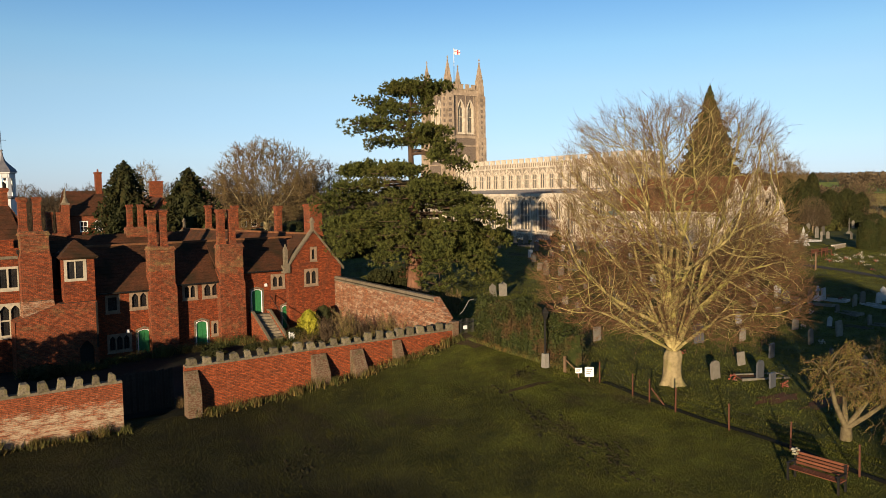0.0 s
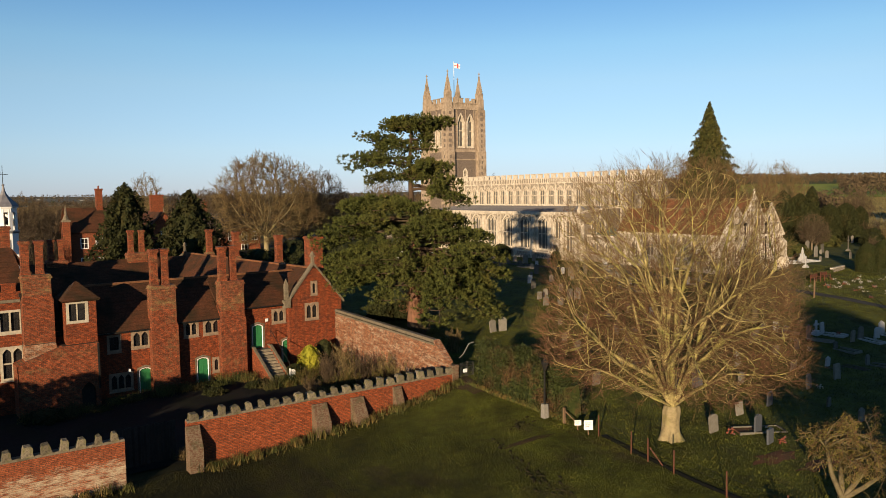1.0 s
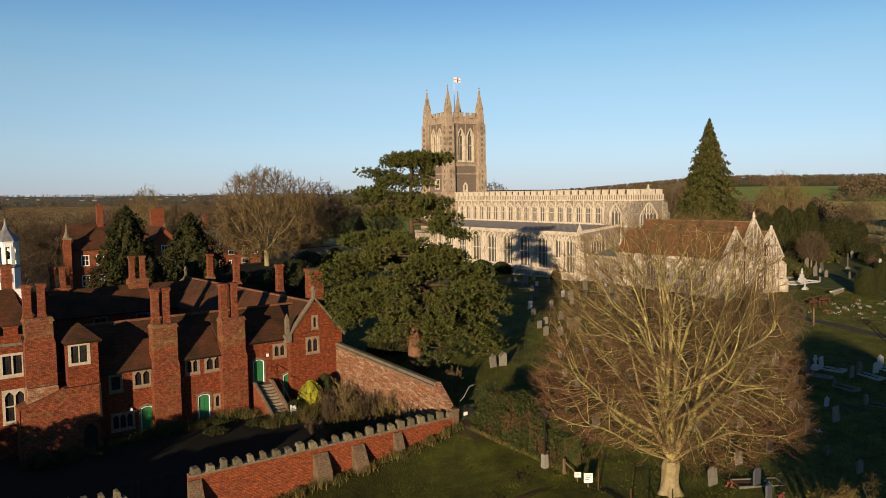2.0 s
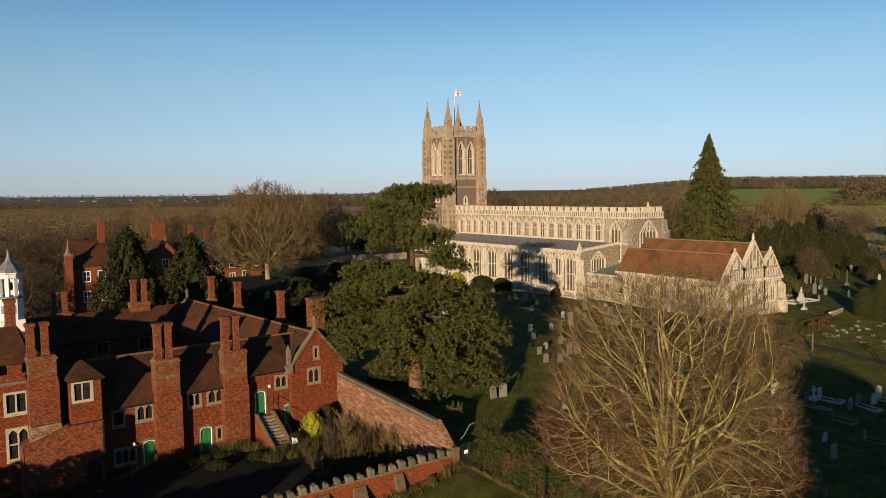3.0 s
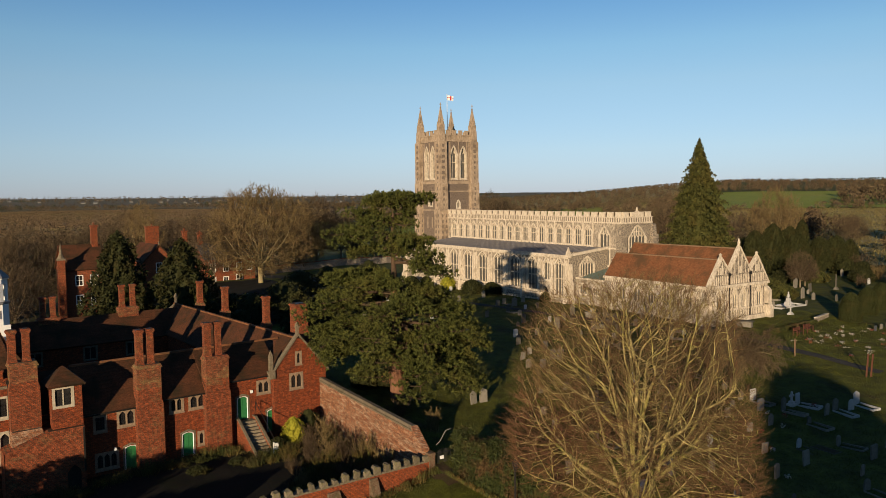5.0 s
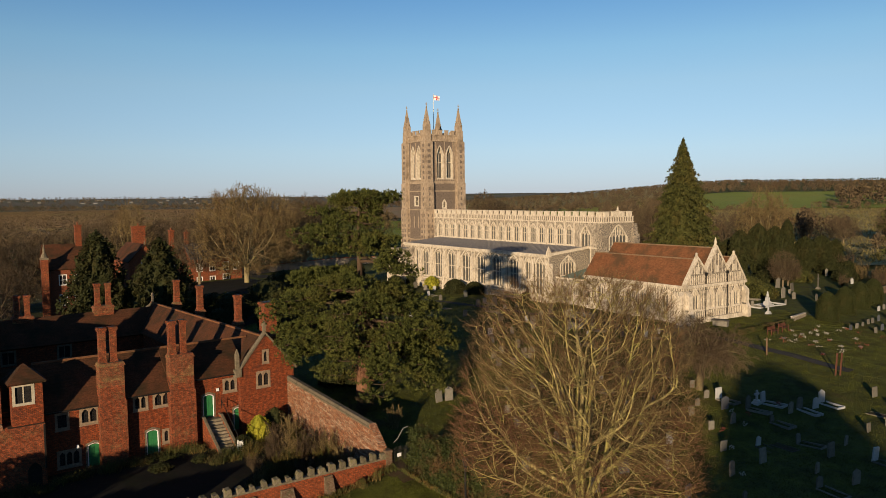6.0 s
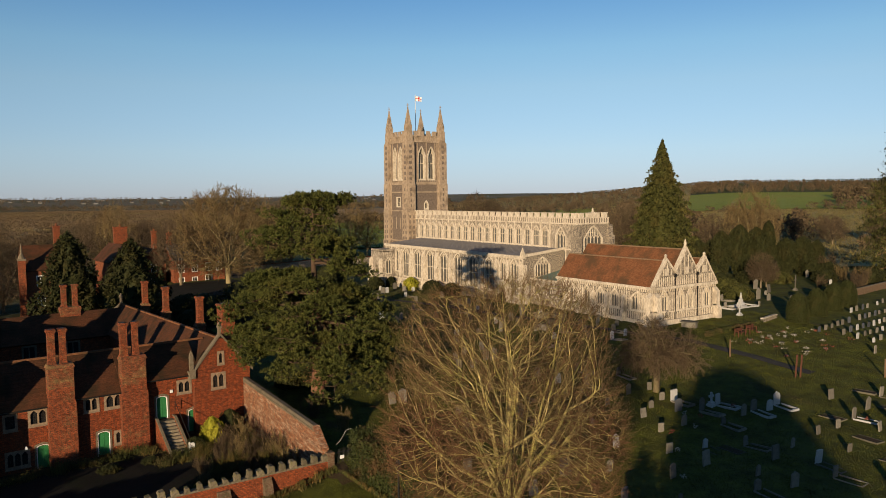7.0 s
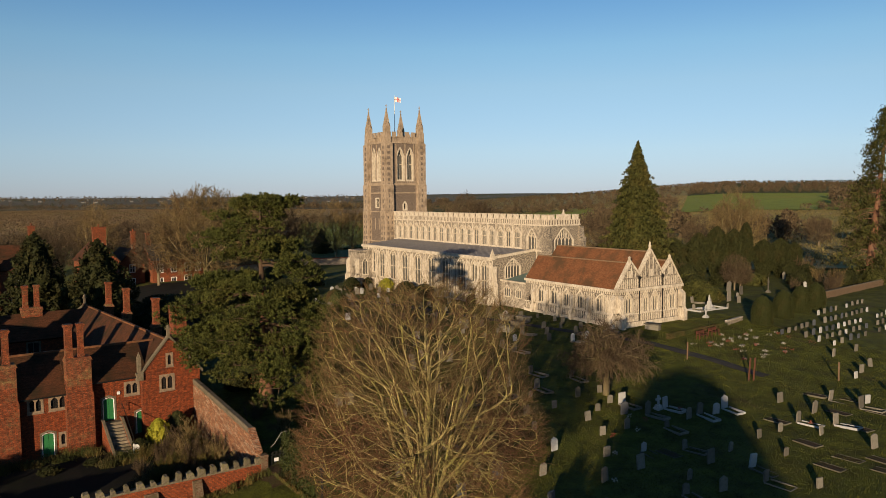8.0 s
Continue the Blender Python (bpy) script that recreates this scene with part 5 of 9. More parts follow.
part("kneeler", Shape().box(gs0 - 0.45, gs0 + 0.1, gd - 0.15, gd + 0.45, 4.1, 4.75).box(gs0 - 0.35, gs0 - 0.05, gd - 0.05, gd + 0.3, 4.75, 6.1).lathe([(0.22, 6.1), (0.03, 6.6)], 4, 0, (gs0 - 0.2, gd + 0.12), math.pi / 4), M["stone_dark"], alms, "stone kneeler with a pinnacle")
fin = Shape().box(-0.14, 0.14, -0.14, 0.14, -0.1, 0.85, top=0.03).box(-0.2, 0.2, -0.2, 0.2, 0.75, 0.88).lathe([(0.17, 0.88), (0.2, 1.02), (0.03, 1.25)], 8)
part("finial", fin, M["stone_dark"], alms, "", Matrix.Translation((mid, gd + 0.15, 7.6)))
part("finial", fin, M["stone_dark"], alms, "", Matrix.Translation((mid + 0.1, 32.7, 7.0)))
part("finial_base", Shape().prism([(mid - 1.5, 5.9), (mid + 1.3, 5.9), (mid + 0.1, 7.1)], lambda p, q, d: (p, d, q), 32.4, 32.9), M["stone_dark"], alms)
tile_roof("roof", [(gs0 - 0.3, 0.0, 4.2), (gs0 - 0.3, 33, 4.0)], [(mid, -0.2, 7.35), (mid, 33, 6.95)], 13, "sunlit brown clay tile roof")
tile_roof("roof", [(gs1 + 0.3, 0.0, 3.9), (gs1 + 0.3, 33, 4.0)], [(mid, -0.2, 7.35), (mid, 33, 6.95)], 7)
part("ridge_tile", Shape().prism([(-0.2, 7.3), (33, 6.9), (33, 7.06), (-0.2, 7.46)], lambda p, q, d: (d, p, q), mid - 0.12, mid + 0.12), M["tile_red"], alms)
chimney(10.6, 12.35, 2.4, 4.1, 3.0, 7.0, ((11.5, 1.25),), 9.95, False)
for d in (11.6, 22.8, 31.0):
    chimney(11.4, 12.45, d - 0.5, d + 0.5, 2.5, 6.95, ((11.95, 0.62),), 9.75, False)

# west range behind the court, south range with the cupola
tile_roof("roof", [(-16, 28.2, 3.9), (8, 28.2, 3.9)], [(-16, 31.2, 6.7), (10, 31.2, 6.7)], 11)
tile_roof("roof", [(-16, 34.2, 3.9), (12, 34.2, 3.9)], [(-16, 31.2, 6.7), (10, 31.2, 6.7)], 5)
wr = Shape()
wall_band(wr, side(-16, 28.4, 0), 0, 24, GZ0, 4.0, [window(alms, side(-16, 28.4, 0), c, 1.25, 2.2, 1.4, 0, 2, (), False, 0.13, 0.15, 0.03, M["stone_dark"]) for c in (4, 9, 14.5, 19)], 0.25)
wall_band(wr, side(12, 34, 180), 0, 28, GZ0, 4.0, [], 0.2)
part("court_wall", wr, BR, alms)
chimney(2.2, 4.5, 30.6, 31.8, 4.0, 7.4, ((2.75, 0.55), (3.95, 0.55)), 10.0, False)
chimney(-6.2, -4.0, 30.6, 31.8, 4.0, 7.0, ((-5.6, 0.55), (-4.6, 0.55)), 9.3, False)
tile_roof("roof", [(-9.2, 5.4, 4.0), (-9.2, 28.4, 4.0)], [(-12.0, 5.4, 8.0), (-12.0, 28.4, 8.0)], 9)
tile_roof("roof", [(-14.8, 5.4, 4.0), (-14.8, 28.4, 4.0)], [(-12.0, 5.4, 8.0), (-12.0, 28.4, 8.0)], 5)
sr = Shape()
wall_band(sr, side(-9.4, 5.4, 90), 0, 23, GZ0, 4.1, [], 0.2)
wall_band(sr, side(-14.6, 28.4, -90), 0, 23, GZ0, 4.1, [], 0.2)
part("court_wall", sr, BR, alms)
chimney(-11.7, -10.5, 22.5, 23.7, 5.0, 8.6, ((-11.1, 0.8),), 11.2, False)
chimney(-12.4, -11.2, 26.5, 27.5, 5.0, 8.6, ((-11.8, 0.75),), 11.6, False)
chimney(-13.4, -12.4, 8.0, 9.0, 6.0, 9.3, ((-12.9, 0.7),), 11.6, False)

# cupola
cu = thing("cupola", AM @ Matrix.Translation((-11.75, 16.3, 0)), "white wooden bell cupola with a grey lead cap", "cupola")
part("base", Shape().box(-0.95, 0.95, -0.95, 0.95, 7.0, 8.9).lathe([(1.02, 8.9), (1.02, 10.8)], 8, 0, (0, 0), math.pi / 8), M["white"], cu)
part("cornice", Shape().lathe([(1.02, 10.75), (1.15, 10.85), (1.15, 10.97), (1.0, 11.0)], 8, 0, (0, 0), math.pi / 8), M["lead"], cu)
for i in range(8):
    a = math.pi / 8 + i * math.pi / 4
    part("post", Shape().box(-0.16, 0.16, -0.1, 0.1, 11.0, 12.9), M["white"], cu, "", Matrix.Rotation(a, 4, "Z") @ Matrix.Translation((0.86, 0, 0)) @ Matrix.Rotation(math.pi / 2, 4, "Z"))
part("head", Shape().lathe([(0.96, 12.6), (1.0, 12.6), (1.0, 12.95), (1.12, 13.0), (1.12, 13.1)], 8, 0, (0, 0), math.pi / 8), M["white"], cu)
part("cap", Shape().lathe([(1.2, 13.1), (1.05, 13.35), (0.62, 13.75), (0.3, 14.1), (0.14, 14.5), (0.08, 14.9), (0.13, 15.0), (0.02, 15.1)], 8, 0, (0, 0), math.pi / 8), M["lead"], cu, "ogee lead cap")
part("bell", Shape().lathe([(0.42, 11.5), (0.3, 11.8), (0.24, 12.1), (0.05, 12.25)], 10), M["iron"], cu)
part("vane", Shape().tube((0, 0, 15.0), (0, 0, 16.7), 0.03, 0.02).tube((-0.5, 0, 15.9), (0.45, 0.1, 15.9), 0.02, 0.02).box(-0.5, -0.15, -0.01, 0.01, 15.85, 16.15), M["iron"], cu, "thin weather vane")
for i, a in enumerate((5, 6)):
    part("shield", Shape().box(-0.22, 0.22, -0.03, 0.0, 9.5, 10.2).box(-0.03, 0.03, -0.05, 0.0, 9.55, 10.2).box(-0.2, 0.2, -0.05, 0.0, 9.9, 9.97), M["lead"], cu, "grey cross panel", Matrix.Rotation(math.pi / 4 * (a) + math.pi / 2, 4, "Z") @ Matrix.Translation((0, -0.96, 0)))

# ---- garden walls, gate, hedge, fence ----
WL = pose(10.05, 40.85, 0, 0, 0, 2.3)


def cope_wall(name, m4, s0, s1, zb, zt, thick, mat, label, step=0.78, crenel=True):
    ob = thing(name, m4, label, "wall")
    sh = Shape().box(s0, s1, 0, thick, zb, zt - 0.32)
    part("wall_body", sh, mat, ob)
    part("coping", Shape().box(s0, s1, -0.03, thick + 0.03, zt - 0.36, zt - 0.24, top=0.02), M["stone_dark"], ob)
    if crenel:
        rg = random.Random(int(s1 * 10))
        n = int((s1 - s0) / step)
        variants = []
        for k in range(11):
            w, h = rg.uniform(0.3, 0.48), rg.uniform(0.3, 0.52)
            sk = rg.uniform(-0.05, 0.05)
            v = Shape()
            c1, c2 = rg.uniform(0.04, 0.12), rg.uniform(0.04, 0.12)
            v.prism([(-w / 2 - 0.04, 0), (w / 2 + 0.04, 0), (w / 2, h * 0.3), (w / 2 + sk - 0.02, h * rg.uniform(0.66, 0.85)), (w / 2 + sk - c1, h), (-w / 2 + sk + c2, h * rg.uniform(0.9, 1.0)), (-w / 2 + sk + 0.02, h * rg.uniform(0.6, 0.8)), (-w / 2, h * 0.25)], lambda p, q, d: (p, d, q), -0.05, thick + 0.05)
            variants.append(v.mesh("merlon", M["merlon_stone"]))
        for i in range(n):
            s = s0 + (i + 0.5) * (s1 - s0) / n
            part("merlon", variants[rg.randrange(11)], None, ob, "", Matrix.Translation((s + rg.uniform(-0.05, 0.05), 0, zt - 0.27)) @ Matrix.Rotation(rg.uniform(-0.12, 0.12), 4, "Y"))
    return ob


gw = cope_wall("garden_wall", WL, 0.0, 18.1, -1.5, 1.78, 0.42, M["brick_wall"], "red brick garden wall with stone battlements")
for s, w, out, zt in ((0.25, 0.75, 0.7, 1.25), (7.85, 0.95, 0.75, 1.15), (10.45, 0.85, 0.75, 1.1), (13.4, 0.6, 0.55, 1.3)):
    b = Shape().prism([(-out, -1.6), (0.02, -1.6), (0.02, zt), (-0.12, zt), (-out, zt - 1.1)], lambda p, q, d: (d, p, q), s - w / 2, s + w / 2)
    part("buttress", b, M["rubble"], gw, "leaning buttress of mixed brick and stone")
part("end_pier", Shape().box(17.9, 18.4, -0.06, 0.5, -0.5, 1.85).box(17.85, 18.45, -0.1, 0.55, 1.85, 2.0, top=0.05), M["rubble"], gw)
cope_wall("garden_wall", pose(6.75, 40.2, 0, 0, 0, 2.3), -16.0, 0.0, -1.7, 1.62, 0.42, M["brick_lime"], "old brick wall, limewashed below, with stone battlements")
sw = cope_wall("side_wall", pose(28.1, 41.9, 0, 0, 0, 88.2), 1.6, 19.2, -1.6, 3.45, 0.4, M["brick_pale"], "tall old brick wall, bleached with lime", crenel=False)
part("coping", Shape().box(1.6, 19.2, -0.06, 0.46, 3.3, 3.5, top=0.08), M["stone_dark"], sw)
part("sloping_end", Shape().prism([(0.0, -1.0), (1.6, -1.0), (1.6, 3.3), (0.0, 2.1)], lambda p, q, d: (p, d, q), 0.0, 0.4).prism([(-0.05, 2.1), (1.6, 3.3), (1.6, 3.5), (-0.05, 2.28)], lambda p, q, d: (p, d, q), -0.06, 0.46), M["brick_pale"], sw)

gt = thing("board_gate", pose(6.85, 43.4, 0, 0, 0, 2.3), "tall dark boarded gate between the garden walls", "gate")
for i in range(20):
    part("board", Shape().box(0.02 + i * 0.158, 0.165 + i * 0.158, 0, 0.04, -1.45, 0.95 + 0.04 * math.sin(i * 2.1)), M["wood_dark"], gt)
for z in (-0.9, 0.5):
    part("rail", Shape().box(0, 3.2, 0.04, 0.1, z, z + 0.12), M["wood_dark"], gt)

pg = thing("path_gate", pose(28.65, 41.75, 0, 0, 0, 0), "dark iron gate at the churchyard path", "gate")
for i in range(13):
    part("bar", Shape().tube((i * 0.1, 0, 0.7), (i * 0.1, 0, 2.0 + 0.1 * math.sin(i * 0.26)), 0.014, 0.014, 4), M["iron"], pg)
for z in (0.85, 1.8):
    part("rail", Shape().box(0, 1.2, -0.02, 0.02, z, z + 0.05), M["iron"], pg)
part("notice", Shape().box(0.3, 0.62, -0.05, -0.03, 1.35, 1.6), M["white"], pg, "small white notice")
part("lamp_bracket", Shape().tube((0.1, 0.1, 2.4), (0.4, 0.1, 2.6), 0.03, 0.03).tube((0.4, 0.1, 2.6), (0.9, 0.1, 3.3), 0.03, 0.03).tube((0.9, 0.1, 3.3), (1.3, 0.1, 3.35), 0.03, 0.03), M["concrete"], pg, "bent pale metal arm")

lp = thing("lamp_post", pose(28.85, 33.1, ground_z(28.85, 33.1)), "dark street lamp with a square lantern on a pale foot", "lamp post")
part("foot", Shape().box(-0.17, 0.17, -0.17, 0.17, 0, 0.85, top=0.02), M["concrete"], lp, "pale concrete foot")
part("column", Shape().lathe([(0.07, 0.8), (0.06, 2.85), (0.1, 2.9)], 8), M["iron"], lp)
part("lantern", Shape().lathe([(0.12, 2.9), (0.24, 3.3), (0.24, 3.35), (0.1, 3.5), (0.03, 3.6)], 4, 0, (0, 0), 0.3), M["iron"], lp)

FENCE = ((29.6, 29.4), (28.95, 26.4), (28.75, 25.1), (28.4, 23.2), (28.05, 20.0), (27.85, 17.0), (27.2, 13.9), (26.9, 10.8))
fe = thing("wire_fence", Matrix.Translation((28.0, 20.0, 0)), "rusty post and wire fence along the churchyard edge", "fence")
for i, (x, y) in enumerate(FENCE):
    z = ground_z(x, y)
    part("post", Shape().box(-0.03, 0.03, -0.03, 0.03, -0.2, 1.2, top=0.006), M["rust"], fe, "", Matrix.Translation((x - 28, y - 20, z)) @ Matrix.Rotation(0.03 * math.sin(i * 3), 4, "X"))
for h in (0.35, 0.65, 0.95):
    w = Shape()
    for (x0, y0), (x1, y1) in zip(FENCE, FENCE[1:]):
        w.tube((x0 - 28, y0 - 20, ground_z(x0, y0) + h), (x1 - 28, y1 - 20, ground_z(x1, y1) + h), 0.009, 0.009, 3)
    part("wire", w, M["iron"], fe)
part("strut", Shape().tube((0.75, 5.0, 0.8), (0.8, 4.1, 0), 0.04, 0.04, 4), M["rust"], fe)

gp = thing("gate_post", pose(29.3, 31.9, ground_z(29.3, 31.9)), "short wooden post with a slanting stay", "post")
part("post", Shape().box(-0.06, 0.06, -0.06, 0.06, -0.2, 0.95), M["wood"], gp)
part("stay", Shape().tube((0.05, 0, 0.75), (0.6, -0.5, 0), 0.035, 0.035, 4), M["wood"], gp)


def board_sign(x, y, w, h, zb, label):
    ob = thing("sign_board", pose(x, y, ground_z(x, y), 0, 0, -32), label, "sign")
    part("board", Shape().box(-w / 2, w / 2, -0.02, 0.02, zb, zb + h), M["white"], ob)
    part("leg", Shape().box(-0.03, 0.03, 0.02, 0.07, -0.1, zb + h * 0.8), M["wood"], ob)
    for k in range(3):
        part("text_bar", Shape().box(-w * 0.35, w * (0.3 - 0.1 * k), -0.03, -0.021, zb + h * (0.7 - 0.2 * k), zb + h * (0.76 - 0.2 * k)), M["slate"], ob)
    return ob


board_sign(29.3, 30.75, 0.38, 0.3, 0.3, "small white notice board by the fence")
board_sign(29.3, 29.9, 0.5, 0.55, 0.32, "white notice board by the fence")

bn = thing("bench", pose(25.4, 14.4, ground_z(25.4, 14.4), 0, 0, 93), "wooden slatted garden bench on dark metal ends", "bench")
for k in range(4):
    part("seat_slat", Shape().box(-0.95, 0.95, -0.02 + k * 0.12, 0.075 + k * 0.12, 0.42, 0.455), M["wood_red"], bn)
for k in range(4):
    part("back_slat", Shape().box(-0.95, 0.95, -0.08 - k * 0.025, -0.045 - k * 0.025, 0.52 + k * 0.115, 0.61 + k * 0.115), M["wood_red"], bn)
for s in (-0.9, 0.9):
    part("end_frame", Shape().box(s - 0.035, s + 0.035, -0.08, -0.02, 0, 0.95).box(s - 0.035, s + 0.035, 0.42, 0.48, 0, 0.65).box(s - 0.045, s + 0.045, -0.1, 0.5, 0.62, 0.67).box(s - 0.03, s + 0.03, -0.05, 0.45, 0.36, 0.42), M["iron"], bn)
fb = Shape()
rg = random.Random(4)
for k in range(30):
    p = Vector((0.93 + rg.uniform(-0.1, 0.1), -0.1 + rg.uniform(-0.1, 0.1), 0.95 + rg.uniform(-0.1, 0.1)))
    fb.box(p.x - 0.03, p.x + 0.03, p.y - 0.03, p.y + 0.03, p.z - 0.03, p.z + 0.03)
lone("flower_bunch", fb.moved(pose(25.4, 14.4, ground_z(25.4, 14.4), 0, 0, 93)), M["flower_white"], None, "white flowers tied to the end of the bench", "flowers")

# ---- trees and shrubs ----
def tubes(segs, n):
    """One mesh of many tapering twigs: rows of p, q, r0, r1."""
    a = np.array(segs, float)
    p, q, r0, r1 = a[:, 0:3], a[:, 3:6], a[:, 6], a[:, 7]
    d = q - p
    d /= np.maximum(np.linalg.norm(d, axis=1, keepdims=True), 1e-9)
    ref = np.where(np.abs(d[:, 2:3]) < 0.9, np.array([[0, 0, 1.0]]), np.array([[1.0, 0, 0]]))
    u = np.cross(d, ref)
    u /= np.linalg.norm(u, axis=1, keepdims=True)
    w = np.cross(d, u)
    an = 2 * np.pi * np.arange(n) / n
    ring = u[:, None] * np.cos(an)[None, :, None] + w[:, None] * np.sin(an)[None, :, None]
    v = np.concatenate([p[:, None] + ring * r0[:, None, None], q[:, None] + ring * r1[:, None, None]], 1)
    k = np.arange(len(a))[:, None, None] * 2 * n
    i = np.arange(n)
    j = (i + 1) % n
    f = np.stack([i, j, j + n, i + n], -1)[None] + k
    return v.reshape(-1, 3), f.reshape(-1, 4)


def np_mesh(name, v, f, mat, smooth=False):
    """Many equal polygons at once."""
    me = bpy.data.meshes.new(name)
    v, f = np.asarray(v, np.float32), np.asarray(f, np.int32)
    k = f.shape[1]
    me.vertices.add(len(v)), me.loops.add(f.size), me.polygons.add(len(f))
    me.vertices.foreach_set("co", v.ravel())
    me.loops.foreach_set("vertex_index", f.ravel())
    me.polygons.foreach_set("loop_start", np.arange(0, f.size, k, dtype=np.int32))
    if smooth:
        me.polygons.foreach_set("use_smooth", np.ones(len(f), bool))
    me.materials.append(mat)
    me.update(calc_edges=True)
    return me


def leaves(c, size, rs, flat=0.0, long=2.2, droop=None):
    """A slim triangle at each centre, turned at random."""
    n = len(c)
    d = rs.normal(size=(n, 3))
    d[:, 2] *= 1 - flat
    if droop is not None:
        d = d * 0.6 + droop
    d /= np.linalg.norm(d, axis=1, keepdims=True)
    e = np.cross(d, rs.normal(size=(n, 3)))
    e /= np.maximum(np.linalg.norm(e, axis=1, keepdims=True), 1e-6)
    s = size * rs.uniform(0.6, 1.4, (n, 1))
    v = np.stack([c - d * s * 0.5 + e * s / long * 0.5, c - d * s * 0.5 - e * s / long * 0.5, c + d * s * 0.6], 1)
    return v.reshape(-1, 3), np.arange(3 * n).reshape(-1, 3)


def branch(out, p, d, length, r, level, top, rg, kids, spread_, lift, wob=0.16, segs=4, ratio=0.56, tip=0.35):
    """Grows a limb with its side shoots; out[level] gathers the pieces."""
    step = length / segs
    for i in range(segs):
        d = (d + Vector((rg.gauss(0, wob), rg.gauss(0, wob), rg.gauss(0, wob) + lift))).normalized()
        q = p + d * step
        ra, rb = r * (1 - (1 - tip) * i / segs), r * (1 - (1 - tip) * (i + 1) / segs)
        out[level].append((*p, *q, ra, rb))
        if level < top:
            m = kids[level]
            for _ in range(int(m / segs + rg.random())):
                if i == 0 and level == 0 and rg.random() < 0.5:
                    continue
                ax = Vector((rg.gauss(0, 1), rg.gauss(0, 1), rg.gauss(0, 1))).cross(d).normalized()
                nd = (d * math.cos(spread_) + ax * math.sin(spread_) * rg.uniform(0.7, 1.25)).normalized()
                k = rg.random()
                branch(out, p.lerp(q, k), nd, length * ratio * rg.uniform(0.7, 1.25) * (1.0 - 0.35 * i / segs), max(rb * 0.55, 0.006), level + 1, top, rg, kids, spread_, lift, wob, max(2, segs - 1), ratio, 0.4)
        p = q


def bare_tree(name, at, meshes, label, scale=1.0, rz=0.0, group=""):
    ob = thing(name, pose(*at, 0, 0, rz) @ Matrix.Diagonal((scale, scale, scale, 1)), label, "tree", group)
    part("trunk", meshes[0], None, ob)
    part("crown", meshes[1], None, ob)
    return ob


def grow(seeds, points, step, reach, kill, rounds, tend, jitter, seed):
    """Grows wood from seed limbs towards points that it must fill; returns node places and parents."""
    rs = np.random.RandomState(seed)
    pos, par = [np.array(s[0], float) for s in seeds], [s[1] for s in seeds]
    near_d, near_i = np.full(len(points), 1e9), np.zeros(len(points), int)
    alive = np.ones(len(points), bool)
    fresh = 0
    shoots = {}
    for _ in range(rounds):
        block = np.array(pos[fresh:])
        for a in range(0, len(block), 60):
            d = np.linalg.norm(points[:, None] - block[None, a:a + 60], axis=2)
            k = d.argmin(1)
            m = d[np.arange(len(points)), k]
            better = m < near_d
            near_d[better], near_i[better] = m[better], k[better] + fresh + a
        fresh = len(pos)
        alive &= near_d > kill
        live = alive & (near_d < reach)
        if not live.any():
            break
        idx = near_i[live]
        base = np.array(pos)[idx]
        d = points[live] - base
        d /= np.linalg.norm(d, axis=1, keepdims=True)
        total = np.zeros((len(pos), 3))
        np.add.at(total, idx, d)
        for i in np.unique(idx):
            if shoots.get(i, 0) > 2:
                continue
            v = total[i] / (np.linalg.norm(total[i]) + 1e-9)
            if par[i] >= 0:
                w = pos[i] - pos[par[i]]
                v = v + 0.55 * w / (np.linalg.norm(w) + 1e-9)
            v = v + np.array(tend) + rs.normal(0, jitter, 3)
            q = pos[i] + v / np.linalg.norm(v) * step
            pos.append(q)
            par.append(int(i))
            shoots[i] = shoots.get(i, 0) + 1
    return np.array(pos), np.array(par)


def wood_of(pos, par, tip, power):
    """Radius of each node by the pipe rule, and how many shoots hang from it."""
    load = np.zeros(len(pos))
    kids = np.bincount(par[par >= 0], minlength=len(pos))
    for i in range(len(pos) - 1, -1, -1):
        if kids[i] == 0:
            load[i] = 1.0
        if par[i] >= 0:
            load[par[i]] += load[i]
    return tip * load ** power, kids


# the great bare tree by the fence: leaders and arching limbs, filled out to a broad egg of twigs
rg, rs = random.Random(11), np.random.RandomState(11)
BT = (32.3, 26.6, ground_z(32.3, 26.6))
EGG = ((2.6, 3.1, 4.0, 5.4, 7.0, 8.6, 10.0, 11.5, 13.0, 14.2, 15.0), (2.0, 4.9, 6.2, 6.7, 6.6, 6.0, 5.7, 5.8, 5.4, 4.2, 1.6))
seeds = [((0, 0, 0.3), -1)]
for z in (0.6, 0.9, 1.2, 1.5, 1.8):
    seeds.append(((0.02 * z, 0.0, z), len(seeds) - 1))
FORK = len(seeds) - 1


def limb(start, d, length, lift, wob):
    """A seed limb of short pieces; returns its nodes."""
    p, k, made = Vector(seeds[start][0]), start, []
    for _ in range(int(length / 0.3)):
        d = (d + Vector((rg.gauss(0, wob), rg.gauss(0, wob), rg.gauss(0, wob * 0.7) + lift))).normalized()
        p = p + d * 0.3
        seeds.append((tuple(p), k))
        k = len(seeds) - 1
        made.append(k)
    return made, d


